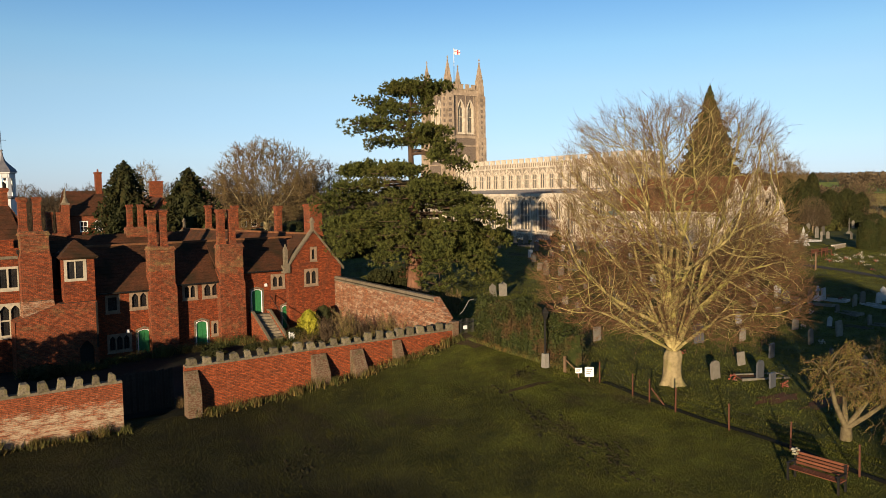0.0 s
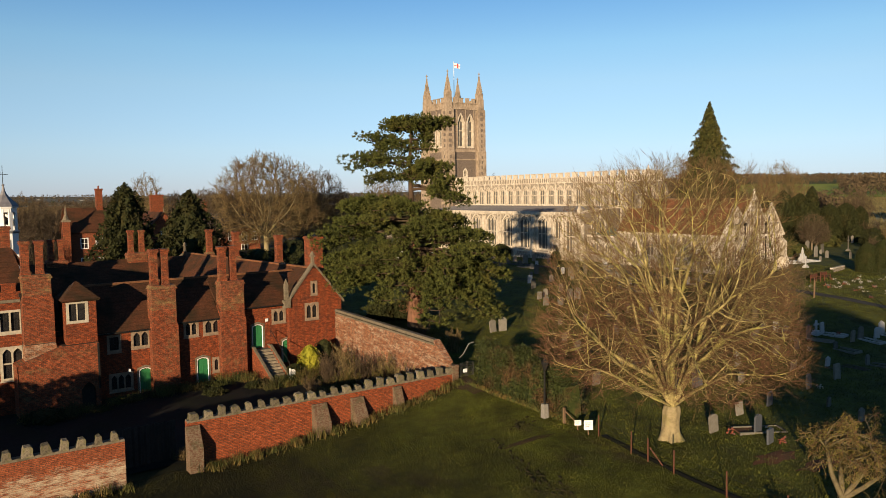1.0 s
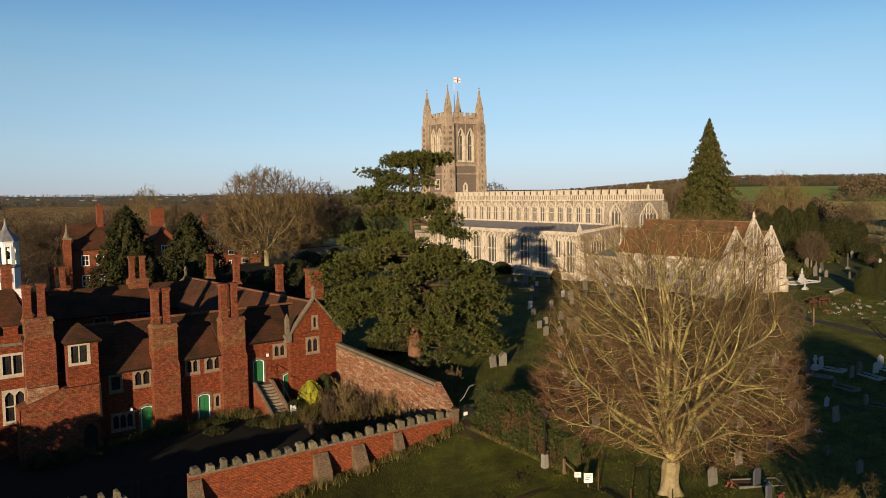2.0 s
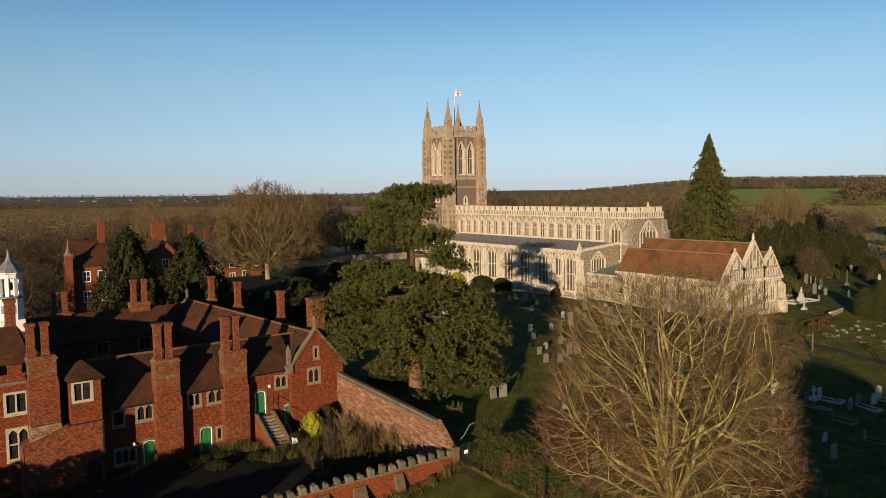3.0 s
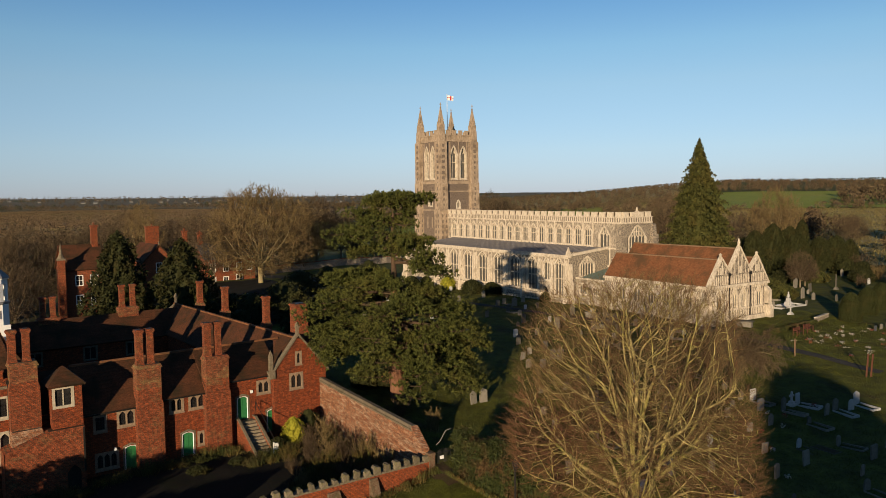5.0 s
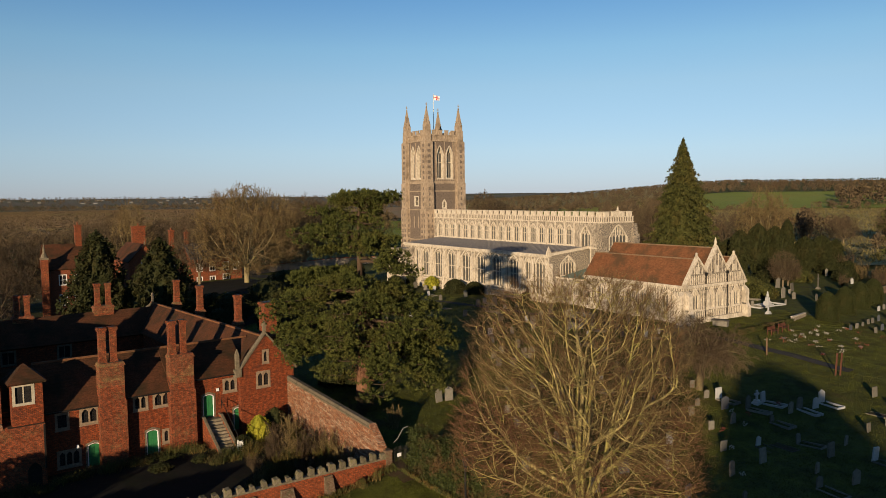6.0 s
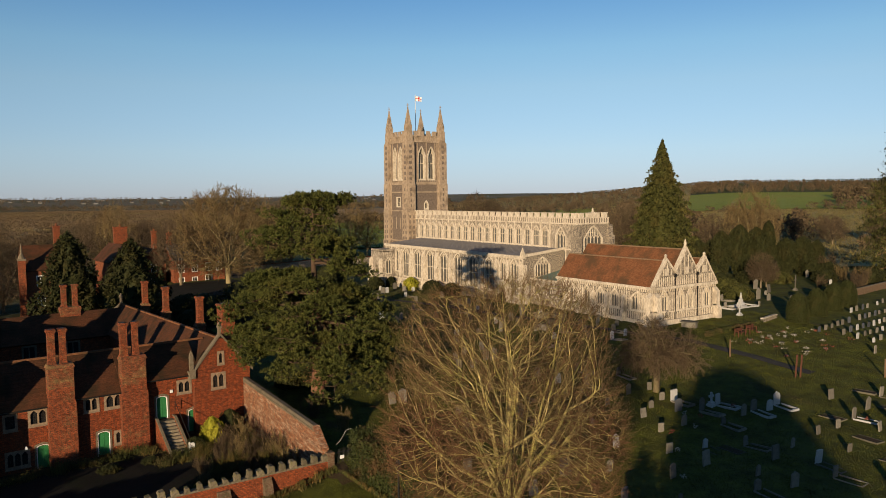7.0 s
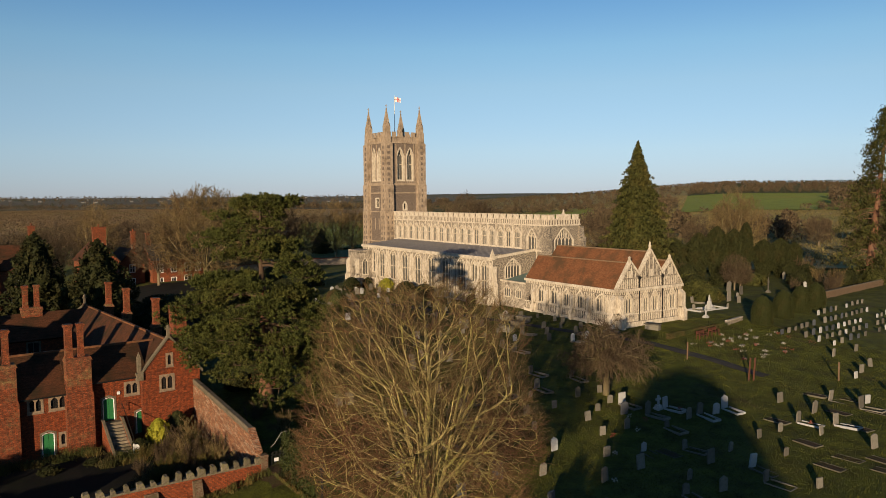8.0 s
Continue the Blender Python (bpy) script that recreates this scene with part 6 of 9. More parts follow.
leaders = []
for i in range(12):
    a = i * 2 * math.pi / 12 * 5 + rg.uniform(-0.25, 0.25)
    t = rg.uniform(0.2, 0.48) if i % 4 else 0.1
    made, d = limb(FORK, Vector((math.sin(t) * math.cos(a), math.sin(t) * math.sin(a), math.cos(t))), rg.uniform(7.5, 10.0), 0.024, 0.03)
    leaders.append((a, made))
    for _ in range(2):
        k = made[rg.randrange(4, len(made) - 3)]
        b = a + rg.uniform(-1.0, 1.0)
        limb(k, Vector((math.cos(b) * 0.6, math.sin(b) * 0.6, 0.75)).normalized(), rg.uniform(2.0, 3.6), 0.03, 0.06)
for i in range(17):
    a = i * 2.4 + rg.uniform(-0.3, 0.3)
    t = rg.uniform(0.8, 1.2)
    base = FORK
    if i % 3:
        a, made = leaders[i % 12]
        base, a = made[rg.randrange(2, 11)], a + rg.uniform(-0.7, 0.7)
    made, d = limb(base, Vector((math.sin(t) * math.cos(a), math.sin(t) * math.sin(a), math.cos(t))), rg.uniform(4.2, 5.8), 0.045 if i % 3 else 0.018, 0.045)
    k = made[rg.randrange(5, len(made) - 3)]
    b = a + rg.choice((-0.6, 0.6))
    limb(k, Vector((math.cos(b), math.sin(b), rg.uniform(0.2, 0.9))).normalized(), rg.uniform(1.8, 2.8), 0.03, 0.07)
n = 40000
pz = rs.uniform(2.6, 15.0, n)
pr, pa = np.sqrt(rs.uniform(0.02, 1, n)), rs.uniform(0, 2 * np.pi, n)
hull = np.interp(pz, *EGG) * (1 + 0.07 * np.sin(pa * 3 + 1) + 0.05 * np.sin(pa * 7 + pz))
keep = rs.uniform(0, 6.9, n) ** 2 < hull ** 2
keep &= (pr > 0.35) | (rs.uniform(0, 1, n) < 0.3)
keep &= (pz < 10.5) | (rs.uniform(0, 1, n) < 0.48)
pts_ = np.stack([pr * hull * np.cos(pa), pr * hull * np.sin(pa), pz], -1)[keep][:9500]
pos, par = grow(seeds, pts_, 0.26, 2.2, 0.42, 95, (0, 0, 0.26), 0.045, 4)
rad, kids = wood_of(pos, par, 0.0118, 0.475)
rad = np.minimum(rad, 0.3)
rad[:FORK + 1] = 0.36
big = thing("bare_tree", pose(*BT), "huge leafless spreading tree with lichen-yellow branches beside the fence", "tree")
tv, tf = [], []
NR, NA = 14, 28
for i in range(NR):
    z = -0.35 + 2.25 * i / (NR - 1)
    r = np.interp(z, [-0.35, 0.0, 0.25, 0.6, 1.1, 1.6, 1.85, 2.05], [0.82, 0.68, 0.56, 0.48, 0.46, 0.5, 0.44, 0.2])
    flare = max(0.0, 0.7 - z) / 1.05
    for j in range(NA):
        a = 2 * math.pi * j / NA
        k = r * (1 + flare * (0.22 * math.sin(a * 5 + 0.6) + 0.1 * math.sin(a * 8 + 2)) + 0.07 * math.sin(a * 3 + z * 1.5) + 0.05 * math.sin(a * 7 - z * 2))
        tv.append((k * math.cos(a) + 0.02 * z, k * math.sin(a), z))
for i in range(NR - 1):
    for j in range(NA):
        tf.append((i * NA + j, i * NA + (j + 1) % NA, (i + 1) * NA + (j + 1) % NA, (i + 1) * NA + j))
part("trunk", np_mesh("trunk", tv, tf, M["bark"], True), None, big)
stout, fine, low_twig, high_twig = [], [], [], []
for i in range(FORK + 1, len(pos)):
    p, q = pos[par[i]], pos[i]
    r0 = min(rad[par[i]], rad[i] * 1.25)
    (stout if rad[i] > 0.03 else fine).append((*p, *q, r0, rad[i]))
    if rad[i] > 0.03 or q[2] < 2.0:
        continue
    d0 = (q - p) / np.linalg.norm(q - p)
    out = np.array((q[0], q[1], 0.0)) / (math.hypot(q[0], q[1]) + 0.5)
    edge = math.hypot(q[0], q[1]) / np.interp(q[2], *EGG)
    many = rs.poisson(1.2 + 2.2 * max(0, edge - 0.5)) if q[2] < 10 else rs.poisson(2.0)
    for _ in range(many + 2 * (kids[i] == 0)):
        d = d0 * 0.7 + out * 0.3 + np.array((0, 0, 0.42)) + rs.normal(0, 0.3, 3)
        d /= np.linalg.norm(d)
        ln = rs.uniform(0.45, 1.25)
        m = q + d * ln * 0.5
        d2 = d + rs.normal(0, 0.22, 3) + np.array((0, 0, 0.12))
        e = m + d2 / np.linalg.norm(d2) * ln * 0.5
        red = q[2] < 7.5 + 1.5 * math.sin(q[0]) and edge > 0.55 or rs.uniform() < 0.35
        bag = low_twig if red else high_twig
        bag += [(*q, *m, 0.0066, 0.005), (*m, *e, 0.005, 0.003)]
        for _ in range(2):
            d3 = d2 + rs.normal(0, 0.45, 3)
            s0 = m + (e - m) * rs.uniform(-0.6, 0.6)
            bag.append((*s0, *(s0 + d3 / np.linalg.norm(d3) * ln * rs.uniform(0.3, 0.6)), 0.005, 0.003))
part("limb_work", np_mesh("limb_work", *tubes(stout, 9), M["limb"], True), None, big, "lichen-yellow limbs", kind="stuff")
part("branchwork", np_mesh("branchwork", *tubes(fine, 4), M["limb"]), None, big, kind="stuff")
part("twig_haze", np_mesh("twig_haze", *tubes(low_twig, 3), M["twig"]), None, big, "red-brown outer twigs", kind="stuff")
part("twig_haze", np_mesh("twig_haze", *tubes(high_twig, 3), M["khaki_twig"]), None, big, "lichen-grey upper twigs", kind="stuff")

# the old crooked little tree
lv = [[] for _ in range(4)]
rg = random.Random(5)
wood = [(0, 0, -0.2, 0.0, 0, 0.55, 0.27, 0.22)]
for az, t, ln in ((165, 0.42, 1.9), (-15, 0.62, 1.8), (-30, 0.95, 1.7), (75, 0.35, 1.8)):
    a = radians(az)
    d2 = RGT * math.cos(a) + FWD * math.sin(a)
    d = Vector((d2.x * math.sin(t), d2.y * math.sin(t), math.cos(t)))
    m = Vector((0, 0, 0.5)) + d * ln * 0.55 + Vector((0.06, 0.05, 0.05))
    q = m + (d + Vector((0.15, -0.1, 0.35))).normalized() * ln * 0.6
    wood += [(0, 0, 0.5, *m, 0.125, 0.1), (*m, *q, 0.1, 0.07)]
    for k in range(5):
        an = k * 1.26 + az
        tt = 0.5 + 0.6 * rg.random()
        branch(lv, q, Vector((math.sin(tt) * math.cos(an), math.sin(tt) * math.sin(an), math.cos(tt))), 2.6, 0.05, 0, 3, rg, (6, 5, 6), 0.85, -0.12, 0.34, 6, 0.5, 0.3)
st_ = thing("crooked_tree", pose(30.9, 16.4, ground_z(30.9, 16.4)), "small crooked old tree with mossy twisted twigs", "tree")
part("trunk", np_mesh("trunk", *tubes(wood + lv[0] + lv[1], 7), M["old_bark"], True), None, st_)
for nm, order, mt in (("twig_haze", lv[2], M["twig"]), ("hanging_twig", lv[3], M["withe"])):
    part(nm, np_mesh(nm, *tubes([(*s[:6], max(s[6], 0.012), max(s[7], 0.008)) for s in order], 3), mt), None, st_, kind="stuff")
rs = np.random.RandomState(3)
tips = np.array([s[3:6] for s in lv[3]])
v, f = leaves(tips[rs.randint(0, 500, 5000) * (len(tips) // 500)] + rs.normal(0, 0.1, (5000, 3)), 0.07, rs)
part("moss", np_mesh("moss", v, f, M["moss"]), None, st_, "yellow-green moss and old leaves", kind="stuff")

# weeping tree before the chapel
lv = [[] for _ in range(4)]
rg = random.Random(8)
wood = [(0, 0, -0.3, 0.1, 0, 2.9, 0.36, 0.27)]
for i in range(12):
    a, t = 2 * math.pi * i / 12 + rg.uniform(-0.2, 0.2), rg.uniform(0.4, 1.2)
    branch(lv, Vector((0.1, 0, 2.8)), Vector((math.sin(t) * math.cos(a), math.sin(t) * math.sin(a), math.cos(t))), 4.0, 0.14, 0, 3, rg, (14, 10, 7), 0.75, -0.09, 0.14, 6, 0.5, 0.3)
wt = thing("weeping_tree", pose(60.7, 40.7, ground_z(60.7, 40.7)), "leafless weeping tree with drooping brown twigs", "tree")
part("trunk", np_mesh("trunk", *tubes(wood + lv[0] + lv[1], 5), M["old_bark"]), None, wt)
part("twig_haze", np_mesh("twig_haze", *tubes([(*s[:6], max(s[6], 0.014), max(s[7], 0.009)) for s in lv[2] + lv[3]], 3), M["midtwig"]), None, wt, kind="stuff")

# cedar-like pine behind the wall
CX, CY = 33.2, 55.2
CZ = ground_z(CX, CY)
ce = thing("pine_tree", pose(CX, CY, CZ), "tall layered pine with a reddish ivy-wrapped trunk", "tree")
rg, rs = random.Random(21), np.random.RandomState(21)
trunk = []
pts = [Vector((0, 0, -0.3)), Vector((0.0, 0, 2)), Vector((0.05, 0, 6)), Vector((-0.1, 0, 10)), Vector((-0.25, 0, 14)), Vector((-0.1, 0, 16.6)), Vector((0.05, 0, 17.6))]
rad = (0.72, 0.52, 0.42, 0.28, 0.17, 0.11, 0.05)
for i in range(6):
    trunk.append((*pts[i], *pts[i + 1], rad[i], rad[i + 1]))


def trunk_at(z):
    for a, b in zip(pts, pts[1:]):
        if a.z <= z <= b.z:
            return a.lerp(b, (z - a.z) / (b.z - a.z))
    return pts[-1]


clumps = []


def bough(z, az, ln, rise, droop, n, bare=0.42):
    """A limb that carries pads of needles on its outer part; az: 0 to the right of the view, 90 away from it."""
    a = radians(az)
    d2 = RGT * math.cos(a) + FWD * math.sin(a)
    side_ = Vector((-d2.y, d2.x, 0))
    p0 = trunk_at(z)
    prev = p0
    sway = rg.uniform(-0.5, 0.5)
    for i in range(1, 8):
        t = i / 7
        q = p0 + Vector((d2.x, d2.y, 0)) * (ln * t) + side_ * (sway * ln * 0.25 * t * t) + Vector((rg.gauss(0, 0.1), rg.gauss(0, 0.1), rise * t - droop * t * t + rg.gauss(0, 0.08)))
        trunk.append((*prev, *q, 0.15 * (1.15 - t) * min(1, ln / 5) + 0.02, 0.15 * (1.0 - t) * min(1, ln / 5) + 0.02))
        prev = q
        if t > bare:
            for _ in range(n):
                wide = (0.35 + 0.5 * t) * (0.6 + 0.09 * ln)
                off = side_ * rg.gauss(0, wide) + Vector((d2.x, d2.y, 0)) * rg.gauss(0, 0.35) + Vector((0, 0, rg.uniform(0.0, 0.4)))
                clumps.append((q + off, rg.uniform(0.45, 0.85)))
                trunk.append((*q, *(q + off * 0.9), 0.03, 0.015))


# the open top: a flat head, a long arm out to one side, a shorter one to the other
for az, ln, rise in ((0, 2.6, 0.7), (-14, 3.1, 0.5), (20, 2.0, 0.3), (170, 2.2, 0.2), (150, 1.6, 0.5), (200, 1.9, 0.3), (60, 1.5, 0.5), (110, 1.5, 0.6), (250, 1.6, 0.4), (300, 1.8, 0.4)):
    bough(16.9 + 0.4 * rg.random(), az, ln, rise, 0.3, 2, 0.3)
bough(15.9, 176, 3.4, 0.5, 0.3, 3), bough(15.5, 190, 3.0, 0.2, 0.5, 3), bough(16.2, 20, 2.0, 0.3, 0.3, 2)
bough(14.4, 181, 4.9, 0.9, 0.9, 3, 0.5), bough(14.0, 172, 4.4, 0.6, 0.8, 3, 0.55), bough(14.2, 200, 3.6, 0.5, 0.6, 2, 0.5)
bough(13.2, 186, 3.4, 0.1, 0.8, 3, 0.5), bough(13.9, 4, 3.0, 0.2, 0.5, 3), bough(13.1, -6, 3.9, 0.0, 1.0, 3), bough(13.4, 50, 2.6, 0.3, 0.3, 2), bough(13.6, -60, 2.4, 0.3, 0.4, 2), bough(12.8, 120, 2.4, 0.3, 0.3, 2)
bough(12.2, 8, 4.4, 0.0, 1.5, 3), bough(11.9, -20, 4.3, 0.1, 1.2, 3)
for z, az, ln in ((15.4, 90, 2.0), (15.2, -60, 1.7), (14.0, -110, 1.8), (12.9, 75, 2.2), (12.7, -75, 2.0)):
    bough(z, az, ln, 0.4, 0.4, 2, 0.5)
# the broad body below it, in separate shelves
for k in range(25):
    t = k / 25
    az = k * 137.5 + 25
    z = 3.4 + (6.4 - 1.1 * math.cos(radians(az))) * (1 - t)
    ln = rg.uniform(4.2, 7.3) * (0.8 + 0.28 * math.sin(math.pi * min(1, t * 1.2)))
    bough(z, az, ln, rg.uniform(0.1, 0.8) + 0.3 * (1 - t), rg.uniform(0.7, 1.9), 4, 0.5)
for z, az, ln, rise, droop in ((10.0, 182, 5.8, 0.8, 0.7), (9.2, 176, 6.4, 0.6, 1.0), (8.4, 186, 7.2, 0.4, 1.6), (7.2, 174, 7.0, 0.3, 1.9), (8.0, 2, 6.2, 0.8, 1.2), (7.4, -8, 7.6, 0.5, 2.0), (6.6, 4, 7.4, 0.2, 2.6), (5.4, -22, 6.2, 0.2, 2.8), (8.8, -90, 5.6, 0.6, 1.2), (6.8, -100, 6.0, 0.3, 1.8), (5.6, 200, 6.0, 0.2, 1.6), (8.9, -70, 4.6, 0.7, 0.8), (10.6, 120, 4.2, 0.4, 0.6), (10.5, 238, 4.2, 0.4, 0.7), (10.3, -95, 3.4, 0.3, 0.5), (10.4, 170, 5.0, 0.7, 0.6), (9.5, 30, 3.8, 0.3, 0.8), (9.6, -42, 3.6, 0.4, 0.8)):
    bough(z, az, ln, rise, droop, 5, 0.5)
for z, az, ln, droop in ((5.6, 10, 6.8, 2.8), (5.0, -40, 6.2, 2.6), (5.2, -75, 5.8, 2.4), (4.8, -115, 5.6, 2.2), (5.0, 190, 6.2, 2.0), (5.4, 160, 6.0, 2.2), (5.0, 60, 5.8, 2.4), (6.4, -55, 6.6, 2.4), (6.2, 25, 7.0, 2.6), (4.4, 0, 7.0, 3.4), (4.2, -30, 6.8, 3.2), (3.8, -62, 5.8, 2.8)):
    bough(z, az, ln, 0.3, droop, 4, 0.5)
part("trunk", np_mesh("trunk", *tubes(trunk[:3], 12), M["bark_red"], True), None, ce, "reddish brown trunk")
part("branchwork", np_mesh("branchwork", *tubes(trunk[3:], 7), M["pine_bough"]), None, ce, "dark grey-brown boughs", kind="stuff")
# each pad is a cushion of tufts, each tuft a spray of needles that stands outward and up
tc, td = [], []
for c, r in clumps:
    m = int(9 + 10 * r)
    q = rs.normal(0, 1, (m, 3))
    q /= np.linalg.norm(q, axis=1, keepdims=True)
    q *= rs.uniform(0.55, 1.0, (m, 1))
    tc.append(q * np.array([r, r, r * 0.62]) + np.array(c))
    td.append(q + np.array([0, 0, 0.55]))
tc, td = np.concatenate(tc), np.concatenate(td)
per = 17
base = np.repeat(tc, per, 0)
d = np.repeat(td / np.linalg.norm(td, axis=1, keepdims=True), per, 0) + rs.normal(0, 0.55, (len(base), 3))
d /= np.linalg.norm(d, axis=1, keepdims=True)
e = np.cross(d, rs.normal(size=d.shape))
e /= np.linalg.norm(e, axis=1, keepdims=True)
ln = rs.uniform(0.16, 0.34, (len(base), 1))
v = np.stack([base + e * 0.038, base - e * 0.038, base + d * ln + e * 0.02, ], 1).reshape(-1, 3)
part("foliage", np_mesh("foliage", v, np.arange(len(v)).reshape(-1, 3), M["needle"]), None, ce, "dark green needles in tufted pads", kind="stuff")
iv = np.stack([rs.normal(0, 0.45, 1800), rs.normal(0, 0.45, 1800), rs.uniform(1.2, 4.2, 1800)], -1)
v, f = leaves(iv, 0.16, rs)
part("creeper", np_mesh("creeper", v, f, M["leafmould"]), None, ce, "dead brown creeper round the trunk", kind="stuff")


def solid_of(profile, n, seed, wob=0.12, tiers=0):
    """Points on a round body whose radius follows the height, with lumps."""
    rs = np.random.RandomState(seed)
    z = rs.uniform(0, 1, n * 2)
    r = np.interp(z, [p[0] for p in profile], [p[1] for p in profile])
    keep = rs.uniform(0, max(p[1] for p in profile), n * 2) < r + 0.05
    z, r = z[keep][:n], r[keep][:n]
    a = rs.uniform(0, 2 * np.pi, len(z))
    if tiers:
        ph = z * tiers + 0.35 * np.sin(a * 3 + seed) + 0.25 * np.sin(a * 7 + 2 * seed)
        r = r * (1.12 - 0.42 * (ph - np.floor(ph)))
    lump = 1 + wob * np.sin(a * 5 + z * 9 + seed) + wob * 0.8 * np.sin(a * 11 - z * 17 + seed)
    r = r * lump * np.sqrt(rs.uniform(0.72, 1.0, len(z)))
    return np.stack([r * np.cos(a), r * np.sin(a), z], -1), rs


def evergreen(name, at, high, profile, n, size, mat, label, seed, wob=0.12, stem=0.25, stem_h=0.5, droop=None, core=0.8, long=2.2, tiers=0):
    """A dense evergreen: dark inner body of boughs and a skin of small leaves."""
    ob = thing(name, pose(*at), label, "tree")
    c, rs = solid_of(profile, n, seed, wob, tiers)
    c[:, 2] *= high
    part("trunk", Shape().lathe([(stem, -0.3), (stem * 0.7, high * stem_h), (0.02, high * 0.9)], 7), M["bark_red"], ob)
    v, f = leaves(c, size, rs, droop=droop, long=long)
    part("foliage", np_mesh("foliage", v, f, mat), None, ob, kind="stuff")
    body = Shape().lathe([(max(r * core, 0.02), z * high) for z, r in profile], 12)
    rr = random.Random(seed)
    body.v = [(x * (1 + 0.15 * rr.uniform(-1, 1)), y * (1 + 0.15 * rr.uniform(-1, 1)), z) for x, y, z in body.v]
    part("inner_foliage", body, mat, ob)
    return ob


CONE = ((0.0, 5.6), (0.08, 6.0), (0.3, 5.2), (0.6, 3.4), (0.76, 2.0), (0.86, 1.15), (0.94, 0.55), (1.0, 0.05))
DR = np.array([0, 0, -0.7])
evergreen("fir_tree", (116.8, 88.3, ground_z(116.8, 88.3)), 26.6, CONE, 30000, 0.55, M["fir"], "tall dark green conical fir behind the chapel", 1, 0.2, 0.5, 0.9, DR, 0.62, 2.2, 15)
RW = (154.0, 65.1)
rw = thing("redwood_tree", pose(*RW, ground_z(*RW)), "very tall ragged conifer with a reddish trunk and drooping boughs", "tree")
rg, rs = random.Random(52), np.random.RandomState(52)
LEAN = RGT * 0.085
wood = [(LEAN.x * z, LEAN.y * z, z - 0.3, LEAN.x * (z + 3.3), LEAN.y * (z + 3.3), z + 3.0, 0.95 * (1 - z / 36), 0.95 * (1 - (z + 3.3) / 36)) for z in np.arange(0, 33, 3.3)]
cl = []
for k in range(84):
    z = 2.0 + 31.0 * k / 84
    a = k * 2.4 + rg.uniform(-0.4, 0.4)
    ln = np.interp(z, [2, 8, 14, 24, 33], [5.6, 6.5, 5.6, 3.6, 0.8]) * rg.uniform(0.45, 1.2)
    p = Vector((LEAN.x * z, LEAN.y * z, z))
    for i in range(1, 5):
        t = i / 4
        q = Vector((LEAN.x * z + ln * t * math.cos(a), LEAN.y * z + ln * t * math.sin(a), z + ln * (0.12 * t - 0.42 * t * t)))
        wood.append((*p, *q, 0.1 * (1.2 - t), 0.1 * (1.0 - t) + 0.01))
        if i > 1:
            cl.append(rs.normal(0, 1, (70, 3)) * np.array([0.62, 0.62, 0.42]) + np.array(q - Vector((0, 0, 0.35))))
        p = q
part("trunk", np_mesh("trunk", *tubes(wood, 6), M["bark_red"]), None, rw, "reddish brown trunk with bare stubs")
v, f = leaves(np.concatenate(cl), 0.5, rs, droop=DR, long=2.6)
part("foliage", np_mesh("foliage", v, f, M["fir"]), None, rw, kind="stuff")
DOME = ((0.0, 0.96), (0.35, 1.0), (0.65, 0.88), (0.85, 0.6), (0.95, 0.32), (1.0, 0.03))


def yew(at, r, h, prof, n, seed, label, size=0.3, wob=0.1, mat=None):
    return evergreen("yew_tree", at, h, tuple((z, p * r) for z, p in prof), n, size, mat or M["yew"], label, seed, wob, 0.3, 0.5, None, 0.78)


for i, (x, y) in enumerate(((99.0, 50.3), (105.8, 51.7), (111.8, 52.8), (117.0, 53.6))):
    tagged(yew((x, y, ground_z(x, y) - 0.1), 1.45, 3.9, DOME, 9000, 30 + i, "clipped dome-shaped yew on the churchyard lawn", 0.13, 0.015, M["topiary"]), group="clipped yews in a row")
VASE = ((0.0, 0.3), (0.12, 0.55), (0.35, 0.85), (0.6, 1.0), (0.8, 0.86), (0.92, 0.55), (1.0, 0.1))
UP = np.array([0, 0, 1.1])
for i, (x, y, r, h) in enumerate(((136.0, 89.5, 2.4, 9.2), (139.2, 87.6, 2.5, 10.4), (142.4, 86.0, 2.4, 9.8), (144.4, 84.6, 1.5, 11.2), (147.4, 82.6, 2.4, 7.6), (150.6, 81.0, 2.4, 7.8), (153.4, 79.6, 1.6, 7.0), (145.0, 103.5, 3.2, 7.6), (149.5, 101.0, 3.0, 7.0), (141.0, 96.0, 2.4, 6.4), (157.0, 86.0, 2.2, 6.2))):
    evergreen("yew_tree", (x, y, ground_z(x, y) - 0.2), h, tuple((z, p * r * 0.8) for z, p in VASE), 9000, 0.5, M["yew"], "large dark upright yew beyond the chapel", 50 + i, 0.16, 0.3, 0.5, UP, 0.8, 3.0)
for i, (x, y, r, h, mt) in enumerate(((149.2, 78.2, 1.9, 3.2, "yew"), (152.4, 76.4, 2.0, 2.8, "yew"), (109.3, 66.6, 2.0, 2.3, "fir"), (111.6, 68.6, 1.7, 2.2, "fir"), (113.0, 71.5, 2.0, 2.8, "fir"), (117.6, 76.0, 2.2, 3.0, "yew"), (121.5, 80.0, 2.0, 2.6, "fir"), (128.5, 78.5, 1.8, 2.4, "yew"), (133.5, 75.0, 1.9, 2.2, "fir"), (140.5, 70.5, 2.0, 2.6, "yew"), (146.5, 66.0, 2.4, 3.0, "yew"), (152.0, 63.0, 2.4, 2.8, "fir"), (126.5, 84.5, 2.4, 3.6, "yew"), (115.0, 82.0, 2.0, 3.0, "yew"))):
    yew((x, y, ground_z(x, y) - 0.1), r, h, DOME, 2600, 240 + i, "loose evergreen bush among the older graves", 0.28, 0.2, M[mt])
